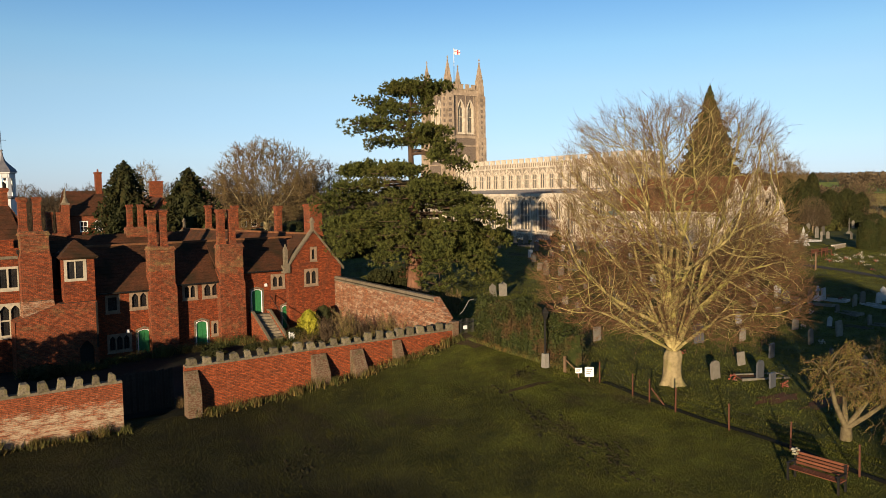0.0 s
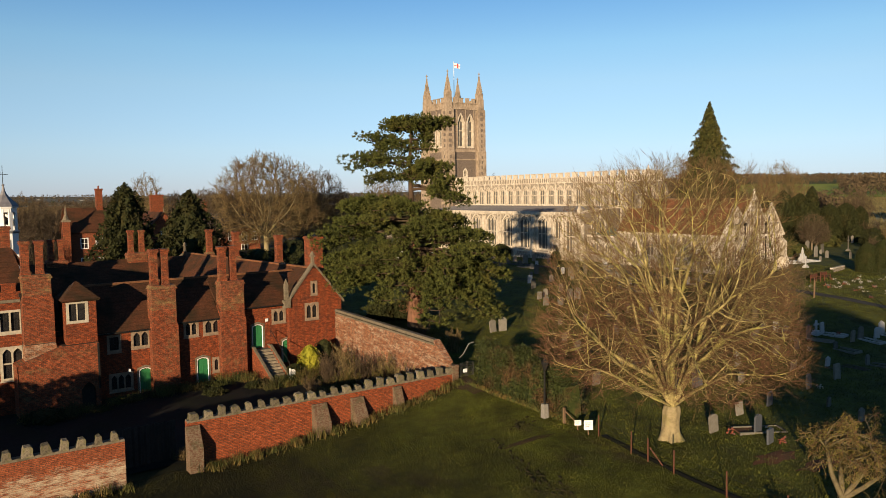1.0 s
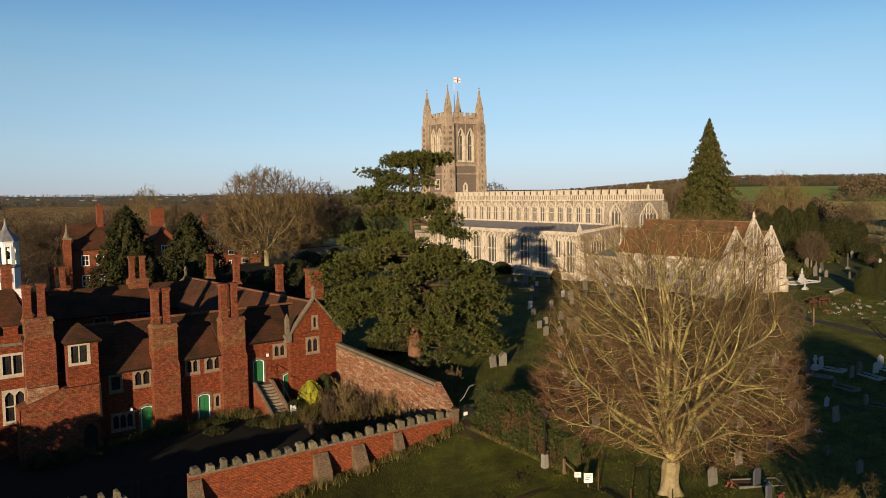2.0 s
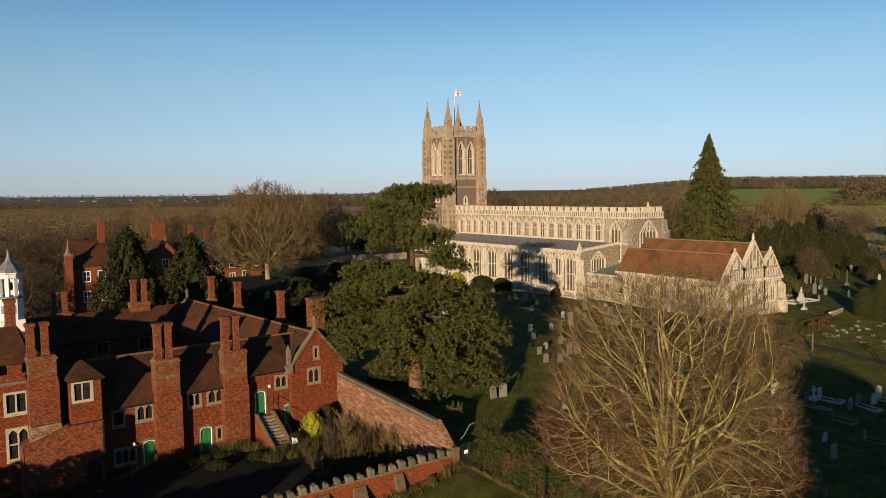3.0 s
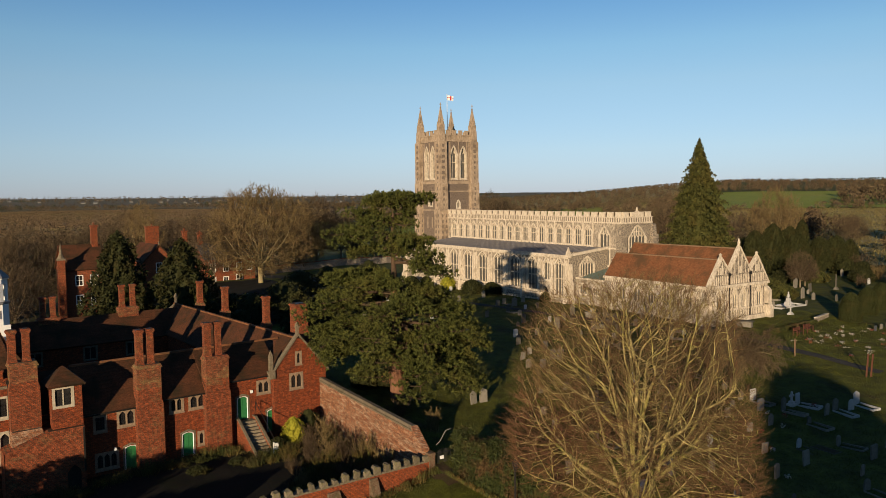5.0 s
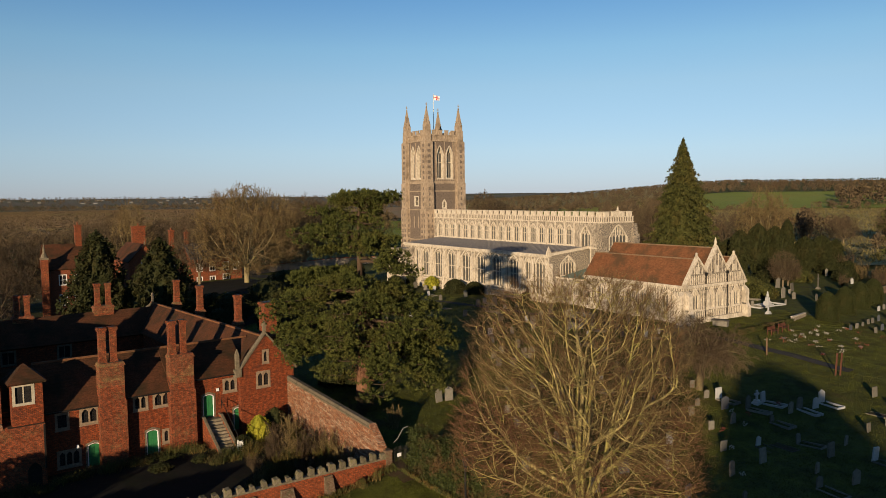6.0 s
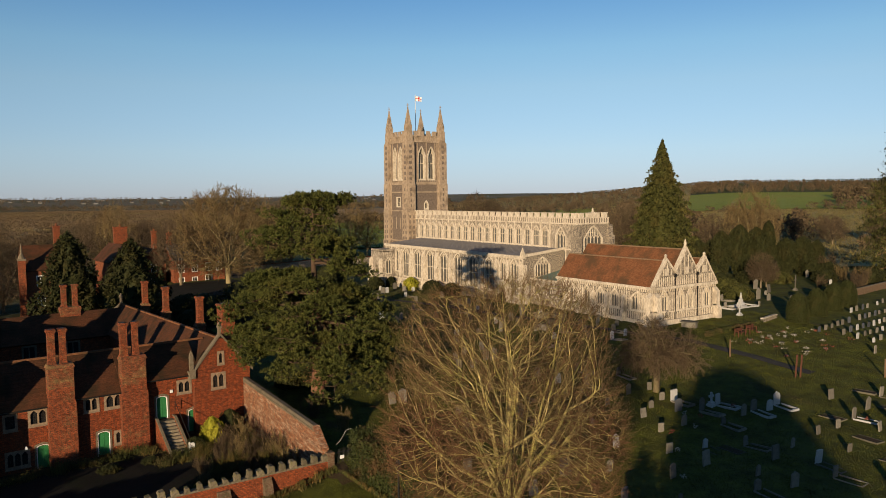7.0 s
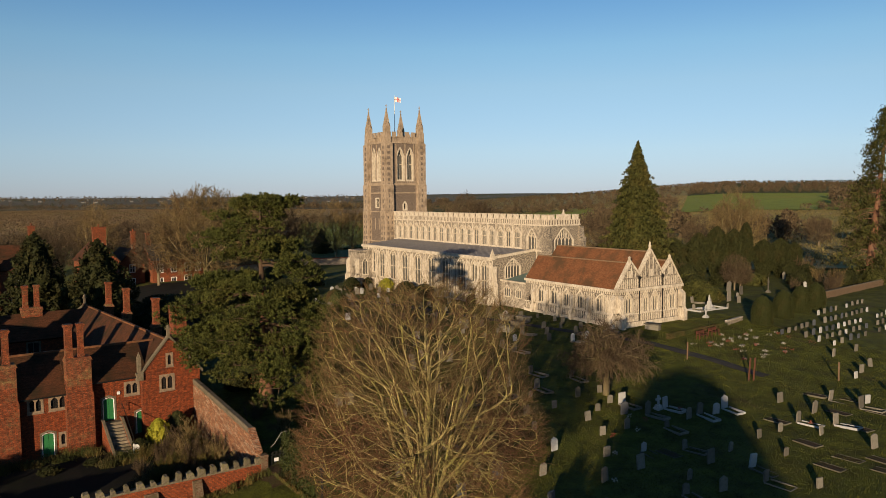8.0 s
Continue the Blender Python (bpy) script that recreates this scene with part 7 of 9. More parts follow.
yew((58.7, 95.8, ground_z(58.7, 95.8)), 1.9, 2.9, DOME, 4000, 261, "clipped green dome with reddish tips beside the path", 0.16, 0.04, M["ivy"])
evergreen("small_conifer", (107.3, 211.2, ground_z(107.3, 211.2)), 8.0, ((0.0, 2.6), (0.1, 3.2), (0.4, 2.2), (0.7, 1.2), (1.0, 0.05)), 3000, 0.5, M["yew"], "small dark conifer in the meadow corner", 262, 0.25, 0.2, 0.8, DR, 0.5, 2.2, 5)
evergreen("golden_bush", (77.0, 113.0, ground_z(77.0, 113.0)), 2.5, ((0, 0.8), (0.3, 1.3), (0.65, 1.2), (0.9, 0.6), (1, 0.05)), 3000, 0.2, M["gold"], "yellow-green bush against the aisle wall", 263, 0.2, 0.05, 0.5, None, 0.8)
yew((19.3, 106.8, ground_z(19.3, 106.8)), 3.6, 16.8, ((0.0, 1.1), (0.25, 1.1), (0.5, 0.85), (0.75, 0.55), (0.9, 0.35), (1.0, 0.05)), 12000, 71, "ragged dark yew behind the almshouse", 0.6, 0.34)
yew((26.5, 102.0, ground_z(26.5, 102)), 3.8, 14.6, ((0.0, 1.1), (0.3, 1.1), (0.55, 0.85), (0.8, 0.45), (0.92, 0.25), (1.0, 0.03)), 12000, 72, "broad dark yew behind the almshouse", 0.6, 0.34)
for i, (x, y, r, h) in enumerate(((75.6, 103.3, 1.9, 2.6), (76.6, 98.9, 1.6, 2.3), (73.0, 119.5, 1.6, 2.6), (77.2, 121.0, 0.9, 2.0), (66.0, 126.5, 2.2, 4.6), (70.0, 131.0, 2.3, 5.0), (62.0, 133.0, 2.3, 4.2), (77.7, 86.4, 0.8, 1.5), (31.9, 59.0, 1.2, 1.7), (33.9, 58.6, 1.2, 1.6), (59, 118, 2.2, 3.4), (52, 108, 2.6, 3.2))):
    yew((x, y, ground_z(x, y) - 0.1), r, h, DOME, 2600, 80 + i, "rounded dark evergreen bush in the churchyard", 0.25, 0.1)

# the tall round-headed tree behind the camera, whose shade lies over the graves
evergreen("holm_oak", (-17.5, -34.0, ground_z(-17.5, -34)), 20.3, ((0.0, 1.0), (0.15, 4.8), (0.4, 6.3), (0.7, 5.8), (0.88, 4.4), (0.96, 2.6), (1.0, 0.3)), 9000, 0.9, M["yew"], "large dark round-headed evergreen oak on the paddock edge", 95, 0.12, 0.5, 0.6, None, 0.85)


# shrubbery between the court and the houses beyond
for i, (x, y, r, h) in enumerate(((33.0, 98.0, 2.6, 3.4), (36.5, 104.0, 3.0, 4.2), (40.0, 96.0, 2.4, 3.0), (43.5, 108.0, 3.2, 4.4), (46.0, 99.0, 2.4, 2.8), (31.5, 90.0, 2.0, 2.6), (38.0, 88.0, 2.2, 2.4), (47.0, 116.0, 3.0, 3.8), (43.0, 90.5, 2.2, 2.6), (50.0, 92.0, 2.2, 2.2), (36.0, 112.0, 2.6, 3.6), (52.5, 124.0, 3.2, 4.6), (48.5, 84.5, 1.8, 2.0), (41.5, 82.0, 1.8, 2.0), (14.0, 104.0, 2.4, 4.4), (10.5, 107.0, 2.6, 4.8), (5.0, 112.0, 3.0, 6.0), (0.5, 108.0, 2.8, 5.4))):
    yew((x, y, ground_z(x, y) - 0.1), r, h, DOME, 2400, 200 + i, "dark evergreen shrub behind the almshouse court", 0.4, 0.26)

# garden evergreens beside the yard, which keep the low end of the almshouse front in shade
for i, (x, y, r, h) in enumerate(((-3.2, 44.6, 2.0, 4.4), (-6.0, 46.6, 2.4, 5.2), (-9.0, 48.2, 2.4, 5.0), (-11.6, 50.4, 2.4, 5.6), (-6.5, 66.0, 3.0, 10.6), (-7.0, 72.0, 3.2, 11.0), (-6.5, 78.0, 3.2, 11.2), (-8.0, 84.0, 3.4, 11.6))):
    evergreen("garden_tree", (x, y, ground_z(x, y)), h, tuple((z, p * r) for z, p in DOME), 2200, 0.4, M["yew"], "ragged dark evergreen in the almshouse garden", 130 + i, 0.28, 0.12, 0.5, None, 0.6)


def shrub_mesh(seed, r, h, n, mat, lift=0.1):
    rg = random.Random(seed)
    out = [[] for _ in range(3)]
    for i in range(n):
        a, t = rg.uniform(0, 6.28), rg.uniform(0.05, 0.75)
        p = Vector((rg.gauss(0, r * 0.35), rg.gauss(0, r * 0.35), 0))
        branch(out, p, Vector((math.sin(t) * math.cos(a), math.sin(t) * math.sin(a), math.cos(t))), h * rg.uniform(0.6, 1.0), 0.02, 0, 2, rg, (7, 6), 0.5, lift, 0.12, 4, 0.42, 0.4)
    s = [(*q[:6], max(q[6], 0.01), max(q[7], 0.007)) for o in out for q in o]
    return np_mesh("shrub", *tubes(s, 3), mat)


SHR = [shrub_mesh(k, 0.8, 1.9, 22, M[mt]) for k, mt in enumerate(("midtwig", "khaki_twig", "midtwig"))] + [shrub_mesh(9, 0.8, 1.7, 26, M["drygrass"])]
rg = random.Random(77)
for i, (x, y, s) in enumerate(((26.6, 44.2, 1.0), (26.9, 46.0, 1.1), (25.2, 45.3, 0.9), (26.2, 47.6, 1.1), (24.2, 47.0, 0.9), (26.8, 49.3, 1.15), (25.2, 49.8, 1.1), (23.6, 49.0, 1.0), (26.9, 51.6, 1.1), (25.3, 52.2, 1.15), (23.4, 51.8, 1.0), (26.6, 53.9, 1.1), (24.9, 54.6, 1.1), (26.9, 56.2, 1.2), (25.6, 56.8, 1.0), (22.6, 54.2, 0.8), (21.8, 51.2, 0.7), (21.0, 48.0, 0.6), (24.4, 43.6, 0.7), (22.4, 45.6, 0.7), (30.6, 50.6, 0.9), (31.6, 47.0, 0.8))):
    lone("shrub", SHR[i % 4], None, pose(x, y, ground_z(x, y) - 0.05, 0, 0, rg.uniform(0, 360)) @ Matrix.Diagonal((s, s, s * rg.uniform(0.85, 1.2), 1)), "leafless brown garden shrub by the old wall", "shrub", "garden shrubs")
evergreen("golden_bush", (24.6, 58.2, ground_z(24.6, 58.2)), 2.5, ((0, 0.5), (0.3, 0.95), (0.65, 0.85), (0.9, 0.4), (1, 0.05)), 2600, 0.14, M["gold"], "bright yellow-green bush against the gable", 97, 0.15, 0.05, 0.5, None, 0.8)
for i, (x, y, r, h) in enumerate(((26.4, 59.3, 1.1, 2.6), (22.9, 57.4, 0.7, 1.2), (16.0, 56.2, 0.8, 0.5), (19.2, 56.4, 0.7, 0.5), (4.5, 56.0, 1.2, 0.9))):
    evergreen("garden_bush", (x, y, ground_z(x, y)), h, tuple((z, p * r) for z, p in DOME), 1500, 0.15, M["yew"], "dark green bush in the almshouse garden", 110 + i, 0.2, 0.06, 0.5, None, 0.8)

# overgrown borders: along the front, behind the battlemented walls, in the beds
def weeds(seed, at, r, h, n):
    """Blades and leaves of one clump."""
    rs = np.random.RandomState(seed)
    c = np.stack([rs.normal(0, r * 0.5, n), rs.normal(0, r * 0.5, n), np.zeros(n)], -1)
    tip = c + np.stack([rs.normal(0, 0.16, n), rs.normal(0, 0.16, n), h * rs.uniform(0.35, 1.0, n)], -1) + c * 0.3
    e = rs.normal(0, 1, (n, 3)) * np.array([1, 1, 0.1])
    e = e / np.linalg.norm(e, axis=1, keepdims=True) * rs.uniform(0.012, 0.035, (n, 1))
    v = np.stack([c + e, c - e, tip], 1).reshape(-1, 3)
    q, _ = leaves(tip[: n // 2] * np.array([1.1, 1.1, 0.8]) + rs.normal(0, 0.08, (n // 2, 3)), 0.11, rs)
    return np.concatenate([v, q]) + np.array(at)


rg = random.Random(61)
green, dry = [], []
for k in range(110):
    if k < 34:
        x, y, _ = AM @ Vector((-13.5 + k * 0.6 + rg.uniform(-0.3, 0.3), rg.uniform(-2.2, -0.7) - (1.6 if k < 10 else 0), 0))
        if 3.2 < -13.5 + k * 0.6 < 6.0:
            y -= 4.2
    elif k < 60:
        x, y = 10.4 + (k - 34) * 0.68 + rg.uniform(-0.2, 0.2), rg.uniform(42.2, 43.8)
    else:
        x, y = rg.uniform(19.5, 27.4), rg.uniform(43.5, 57.5)
    sc = rg.uniform(0.7, 1.25)
    (dry if k % 3 == 0 else green).append(weeds(300 + k, (x, y, ground_z(x, y) - 0.03), 0.55 * sc, rg.uniform(0.5, 1.1) * sc, 240))
for bag, mt, label in ((green, "weed", "dark green overgrown border plants in the almshouse garden"), (dry, "drygrass", "dry brown winter stalks in the almshouse garden")):
    v = np.concatenate(bag)
    lone("border_plants", np_mesh("border_plants", v, np.arange(len(v)).reshape(-1, 3), M[mt]), None, None, label, "plants", "", "stuff")

# hedge beside the lamp post
hd = thing("hedge", pose(29.3, 32.0, ground_z(29.5, 32)), "overgrown leafy hedge beside the lamp post", "hedge")
rs = np.random.RandomState(6)
n = 26000
t = rs.uniform(0, 1, n)
w, h = rs.uniform(-1, 1, n), rs.uniform(0, 1, n)
edge = rs.uniform(0, 1, n)
w = np.where(edge < 0.4, np.sign(w) * np.sqrt(np.abs(w)), w)
h = np.where(edge > 0.6, 1 - (1 - h) * 0.15, h)
rr = 1.05 + 0.25 * np.sin(t * 21) * np.sin(t * 9 + 1)
hc = np.stack([1.0 - 0.7 * t + w * rr * (1 - 0.25 * h), 0.1 + 8.0 * t, h * (2.8 + 0.3 * t + 0.3 * np.sin(t * 13)) + 0.5 * t], -1)
hc = hc + rs.normal(0, 0.08, hc.shape)
v, f = leaves(hc, 0.15, rs)
part("foliage", np_mesh("foliage", v, f, M["ivy"]), None, hd, kind="stuff")
hb = Shape()
for i in range(10):
    y0 = 0.2 + i * 0.8
    hb.box(0.35 - 0.07 * i, 1.7 - 0.07 * i, y0, y0 + 0.82, 0, 1.95 + 0.07 * i, top=0.12)
part("inner_foliage", hb, M["ivy"], hd)

# ---- houses beyond, trees of the middle distance, woods ----
def house(at, rz, w, dp, eave, ridge, label, wins=(), chims=(), gable_front=False, mat=None, roof=None, white=True):
    """A brick house: walls cut for windows, tiled roof, chimneys; local x along the front, y inward."""
    ob = thing("house", pose(*at, 0, 0, rz), label, "house")
    mat, roof = mat or M["brick_far"], roof or M["tile"]
    ops = []
    sh = Shape()
    for c, ww, sill, hh in wins:
        ops.append(window(ob, I4, c, ww, sill, hh, 0, 2, (0.5,), False, 0.09, 0.12, 0.03, M["white"], "white sash window"))
    split = 3.2
    wall_band(sh, I4, 0, w, -1.0, split, [o for o in ops if o[2] < split - 0.5], 0.2)
    wall_band(sh, I4, 0, w, split, eave, [o for o in ops if o[2] >= split - 0.5], 0.2)
    wall_band(sh, pose(w, 0, 0, 0, 0, 90), 0, dp, -1.0, eave, [], 0.2)
    wall_band(sh, pose(w, dp, 0, 0, 0, 180), 0, w, -1.0, eave, [], 0.2)
    wall_band(sh, pose(0, dp, 0, 0, 0, -90), 0, dp, -1.0, eave, [], 0.2)
    if gable_front:
        for y in (0, dp):
            sh.face([(0, y, eave), (w, y, eave), (w / 2, y, ridge - 0.1)])
    else:
        for x in (0, w):
            sh.face([(x, 0, eave), (x, dp, eave), (x, dp / 2, ridge - 0.1)])
    part("wall", sh, mat, ob)
    o = 0.3
    if gable_front:
        tile_roof("roof", [(-o, -o, eave - 0.2), (-o, dp + o, eave - 0.2)], [(w / 2, -o, ridge), (w / 2, dp + o, ridge)], 9, "", roof, ob)
        tile_roof("roof", [(w + o, -o, eave - 0.2), (w + o, dp + o, eave - 0.2)], [(w / 2, -o, ridge), (w / 2, dp + o, ridge)], 9, "", roof, ob)
        part("finial", Shape().box(w / 2 - 0.1, w / 2 + 0.1, -0.35, -0.15, ridge - 0.1, ridge + 0.7, top=0.03), M["stone_dark"], ob)
    else:
        tile_roof("roof", [(-o, -o, eave - 0.2), (w + o, -o, eave - 0.2)], [(-o, dp / 2, ridge), (w + o, dp / 2, ridge)], 9, "", roof, ob)
        tile_roof("roof", [(-o, dp + o, eave - 0.2), (w + o, dp + o, eave - 0.2)], [(-o, dp / 2, ridge), (w + o, dp / 2, ridge)], 9, "", roof, ob)
    for cx, cy, cw, zt in chims:
        c = part("chimney", Shape().box(cx - cw / 2, cx + cw / 2, cy - 0.45, cy + 0.45, eave - 1, zt - 0.3).box(cx - cw / 2 - 0.1, cx + cw / 2 + 0.1, cy - 0.55, cy + 0.55, zt - 0.3, zt), M["brick_chim"], ob)
        part("pot", Shape().lathe([(0.16, zt), (0.13, zt + 0.5)], 8, 0, (cx, cy)), M["brick_far"], c)
    return ob


def al(s, d, z=0.0):
    return tuple(AM @ Vector((s, d, z)))


h1 = al(5.9, 78.5)
house((h1[0], h1[1], 0.6), 4.7, 6.2, 7.0, 7.6, 11.6, "red brick house with a tiled roof beyond the yews", ((2.2, 1.1, 4.7, 1.7), (4.6, 1.1, 4.7, 1.7), (2.2, 1.1, 1.2, 1.8), (4.6, 1.1, 1.2, 1.8)), ((5.6, 3.5, 1.0, 14.9),))
gt1 = thing("gate_pier", pose(*al(5.2, 77.6, 0.6)), "tall brick pier with a pointed stone cap", "pier")
part("shaft", Shape().box(-0.55, 0.55, -0.55, 0.55, -1, 9.3), M["brick_chim"], gt1)
part("cap", Shape().box(-0.65, 0.65, -0.65, 0.65, 9.3, 9.6).lathe([(0.6, 9.6), (0.18, 10.6), (0.22, 10.8), (0.03, 12.2)], 8), M["stone_dark"], gt1)
h2 = al(22.4, 91)
house((h2[0], h2[1], 0.8), 4.7, 6.0, 12.0, 6.9, 10.2, "gabled red brick house with a big chimney", ((3.0, 1.1, 4.6, 1.9), (3.0, 1.2, 1.0, 1.8)), ((4.2, 8.0, 2.6, 13.6),), True)
h3 = al(29.5, 95)
house((h3[0], h3[1], 0.8), 4.7, 5.0, 9.0, 6.0, 9.0, "narrow gabled brick house", ((2.5, 1.0, 4.0, 1.6), (2.5, 1.0, 1.0, 1.6)), ((4.2, 5.0, 0.9, 12.4),), True)
h4 = al(35.5, 93)
house((h4[0], h4[1], 0.8), 4.7, 11.0, 9.0, 6.6, 9.6, "long red brick house with white sash windows", ((1.6, 1.1, 3.7, 1.7), (4.4, 1.1, 3.7, 1.7), (7.4, 1.1, 3.7, 1.7), (9.7, 1.1, 3.7, 1.7), (1.6, 1.1, 0.8, 1.7), (4.4, 1.1, 0.8, 1.7), (7.4, 1.4, 0.8, 2.0)), ((0.6, 4.5, 0.9, 12.0), (10.4, 4.5, 0.9, 10.8)), False, None, M["slate"])
h5 = al(-13.0, 88)
house((h5[0], h5[1], 0.2), 4.7, 9.0, 7.0, 4.4, 7.6, "low brick house behind the almshouse", ((2, 1.1, 1.5, 1.5), (6, 1.1, 1.5, 1.5)), ((7.5, 3.5, 0.9, 9.8),))
tp = thing("telegraph_pole", pose(*al(9.2, 50.0, -0.5)), "plain wooden telegraph pole behind the court", "pole")
part("pole", Shape().lathe([(0.14, 0), (0.1, 8.6)], 7), M["wood"], tp)

# churchyard boundary wall and meadow fence
for i, (x0, y0, x1, y1) in enumerate(((52, 160, 84, 172), (84, 172, 100, 170))):
    a = math.degrees(math.atan2(y1 - y0, x1 - x0))
    ob = thing("boundary_wall", pose(x0, y0, ground_z(x0, y0), 0, 0, a), "low flint boundary wall beyond the churchyard", "wall")
    part("wall_body", Shape().box(0, math.hypot(x1 - x0, y1 - y0), 0, 0.4, -1, 1.7), M["flint"], ob)
    part("coping", Shape().box(0, math.hypot(x1 - x0, y1 - y0), -0.06, 0.46, 1.7, 1.85, top=0.08), M["brick_wall"], ob)

# middle-distance leafless trees: three kinds, many copies
def filled_tree(seed, trunk_h, trunk_r, egg, n, limbs, lean, bark, twig, thin=0.026):
    """A leafless tree whose wood fills an egg-shaped crown: meshes of its trunk and of its twigs."""
    rg, rs = random.Random(seed), np.random.RandomState(seed)
    sd = [((0, 0, 0.6 * i * trunk_h / 3), i - 1) for i in range(6)]
    fork = len(sd) - 1
    for i in range(limbs):
        a, t = i * 2.4 + rg.uniform(-0.3, 0.3), rg.uniform(*lean)
        p, k = Vector(sd[fork - i % 2][0]), fork - i % 2
        d = Vector((math.sin(t) * math.cos(a), math.sin(t) * math.sin(a), math.cos(t)))
        for _ in range(6):
            d = (d + Vector((rg.gauss(0, 0.08), rg.gauss(0, 0.08), rg.gauss(0.03, 0.06)))).normalized()
            p = p + d * 0.6
            sd.append((tuple(p), k))
            k = len(sd) - 1
    z = rs.uniform(egg[0][0], egg[0][-1], n * 3)
    r, a = np.sqrt(rs.uniform(0.05, 1, n * 3)), rs.uniform(0, 2 * np.pi, n * 3)
    hull = np.interp(z, *egg) * (1 + 0.1 * np.sin(a * 3 + seed) + 0.07 * np.sin(a * 5 + z))
    ok = rs.uniform(0, max(egg[1]), n * 3) ** 2 < hull ** 2
    pts = np.stack([r * hull * np.cos(a), r * hull * np.sin(a), z], -1)[ok][:n]
    pos, par = grow(sd, pts, 0.5, 4.5, 0.75, 60, (0, 0, 0.12), 0.12, seed)
    rad, kids = wood_of(pos, par, 0.02, 0.45)
    rad[:fork + 1] = trunk_r
    wood, tw = [], []
    for i in range(1, len(pos)):
        p, q = pos[par[i]], pos[i]
        (wood if rad[i] > 0.05 else tw).append((*p, *q, min(rad[par[i]], rad[i] * 1.3), rad[i]))
        if rad[i] > 0.06 or q[2] < egg[0][0]:
            continue
        d0 = (q - p) / np.linalg.norm(q - p) + np.array((0, 0, 0.25))
        for _ in range(3 + (kids[i] == 0)):
            d = d0 + rs.normal(0, 0.5, 3)
            e = q + d / np.linalg.norm(d) * rs.uniform(0.6, 1.5)
            d2 = d + rs.normal(0, 0.5, 3)
            m = q + (e - q) * rs.uniform(0.3, 0.8)
            tw += [(*q, *e, thin, thin * 0.55), (*m, *(m + d2 / np.linalg.norm(d2) * rs.uniform(0.4, 0.9)), thin * 0.8, thin * 0.5)]
    return np_mesh("trunk", *tubes(wood, 6), bark), np_mesh("crown", *tubes(tw, 3), twig)


MT, BT_ = M["midtwig"], M["mid_bark"]
VAR = [filled_tree(101, 2.6, 0.34, ((2.4, 4.0, 6.5, 9.0, 11.5, 13.0), (1.5, 4.2, 5.2, 4.8, 3.2, 0.6)), 900, 11, (0.15, 0.9), BT_, MT),
       filled_tree(102, 2.2, 0.3, ((1.8, 3.2, 5.5, 8.0, 10.0, 11.0), (2.0, 4.6, 5.6, 4.8, 3.0, 0.6)), 900, 12, (0.2, 1.05), BT_, MT),
       filled_tree(103, 1.4, 0.25, ((1.5, 4.0, 7.0, 10.0, 12.5, 14.0), (0.8, 2.6, 3.6, 3.4, 2.2, 0.4)), 620, 10, (0.05, 0.5), M["bark"], M["khaki_twig"]),
       filled_tree(104, 2.6, 0.45, ((1.6, 3.6, 7.0, 10.5, 13.5, 15.2), (3.0, 6.6, 8.0, 7.4, 5.2, 1.0)), 2600, 16, (0.12, 1.25), M["bark"], M["khaki_twig"], 0.028)]


def mid_tree(px_u, v, scale, kind, seed, label="leafless winter tree in the middle distance"):
    x, y = uv(px_u * v, v)
    bare_tree("winter_tree", (x, y, ground_z(x, y)), VAR[kind], label, scale, seed * 77.7, "winter trees")


for i, (a, v, s, k) in enumerate(((-0.236, 152, 1.3, 3), (-0.27, 165, 1.2, 1), (-0.185, 180, 0.85, 3), (-0.162, 190, 1.35, 0), (-0.188, 196, 1.2, 0), (-0.47, 165, 1.1, 0), (-0.395, 175, 1.25, 2), (-0.355, 182, 1.1, 1),
                                  (-0.57, 120, 1.0, 1), (-0.60, 132, 1.15, 0), (-0.54, 140, 1.2, 1), (-0.50, 150, 1.1, 0), (-0.62, 105, 0.9, 1), (-0.45, 190, 1.2, 1), (-0.42, 215, 1.1, 0), (-0.56, 170, 1.2, 0),
                                  (-0.085, 215, 1.2, 2), (-0.065, 222, 1.15, 2), (0.32, 175, 1.35, 1), (0.34, 180, 1.3, 2), (0.29, 190, 1.2, 1), (0.40, 230, 1.0, 1), (0.455, 205, 1.35, 2), (0.475, 210, 1.2, 2), (0.435, 215, 1.1, 2),
                                  (0.505, 130, 0.42, 1), (0.30, 205, 1.1, 0), (0.07, 320, 1.5, 0), (0.09, 330, 1.4, 1), (0.56, 240, 0.9, 1), (0.62, 250, 0.9, 0), (-0.13, 210, 1.1, 1), (-0.32, 205, 1.2, 1), (-0.30, 150, 1.0, 0))):
    mid_tree(a, v, s, k, i)


bare_tree("small_tree", (123.9, 72.4, ground_z(123.9, 72.4)), VAR[0], "small pale leafless tree among the older graves", 0.48, 40)
for i, (x, y, sc) in enumerate(((107.0, 72.5, 1.7), (105.5, 69.5, 1.3), (135.0, 61.5, 1.4), (138.5, 62.8, 1.7), (142.0, 64.5, 1.6), (131.5, 66.0, 1.2), (154.5, 78.5, 2.2), (146.0, 70.5, 1.5), (118.5, 84.0, 1.6), (129.5, 88.5, 1.8))):
    lone("shrub", SHR[i % 3], None, pose(x, y, ground_z(x, y) - 0.05, 0, 0, i * 67) @ Matrix.Diagonal((sc, sc, sc, 1)), "leafless brown shrub among the older graves", "shrub", "churchyard shrubs")


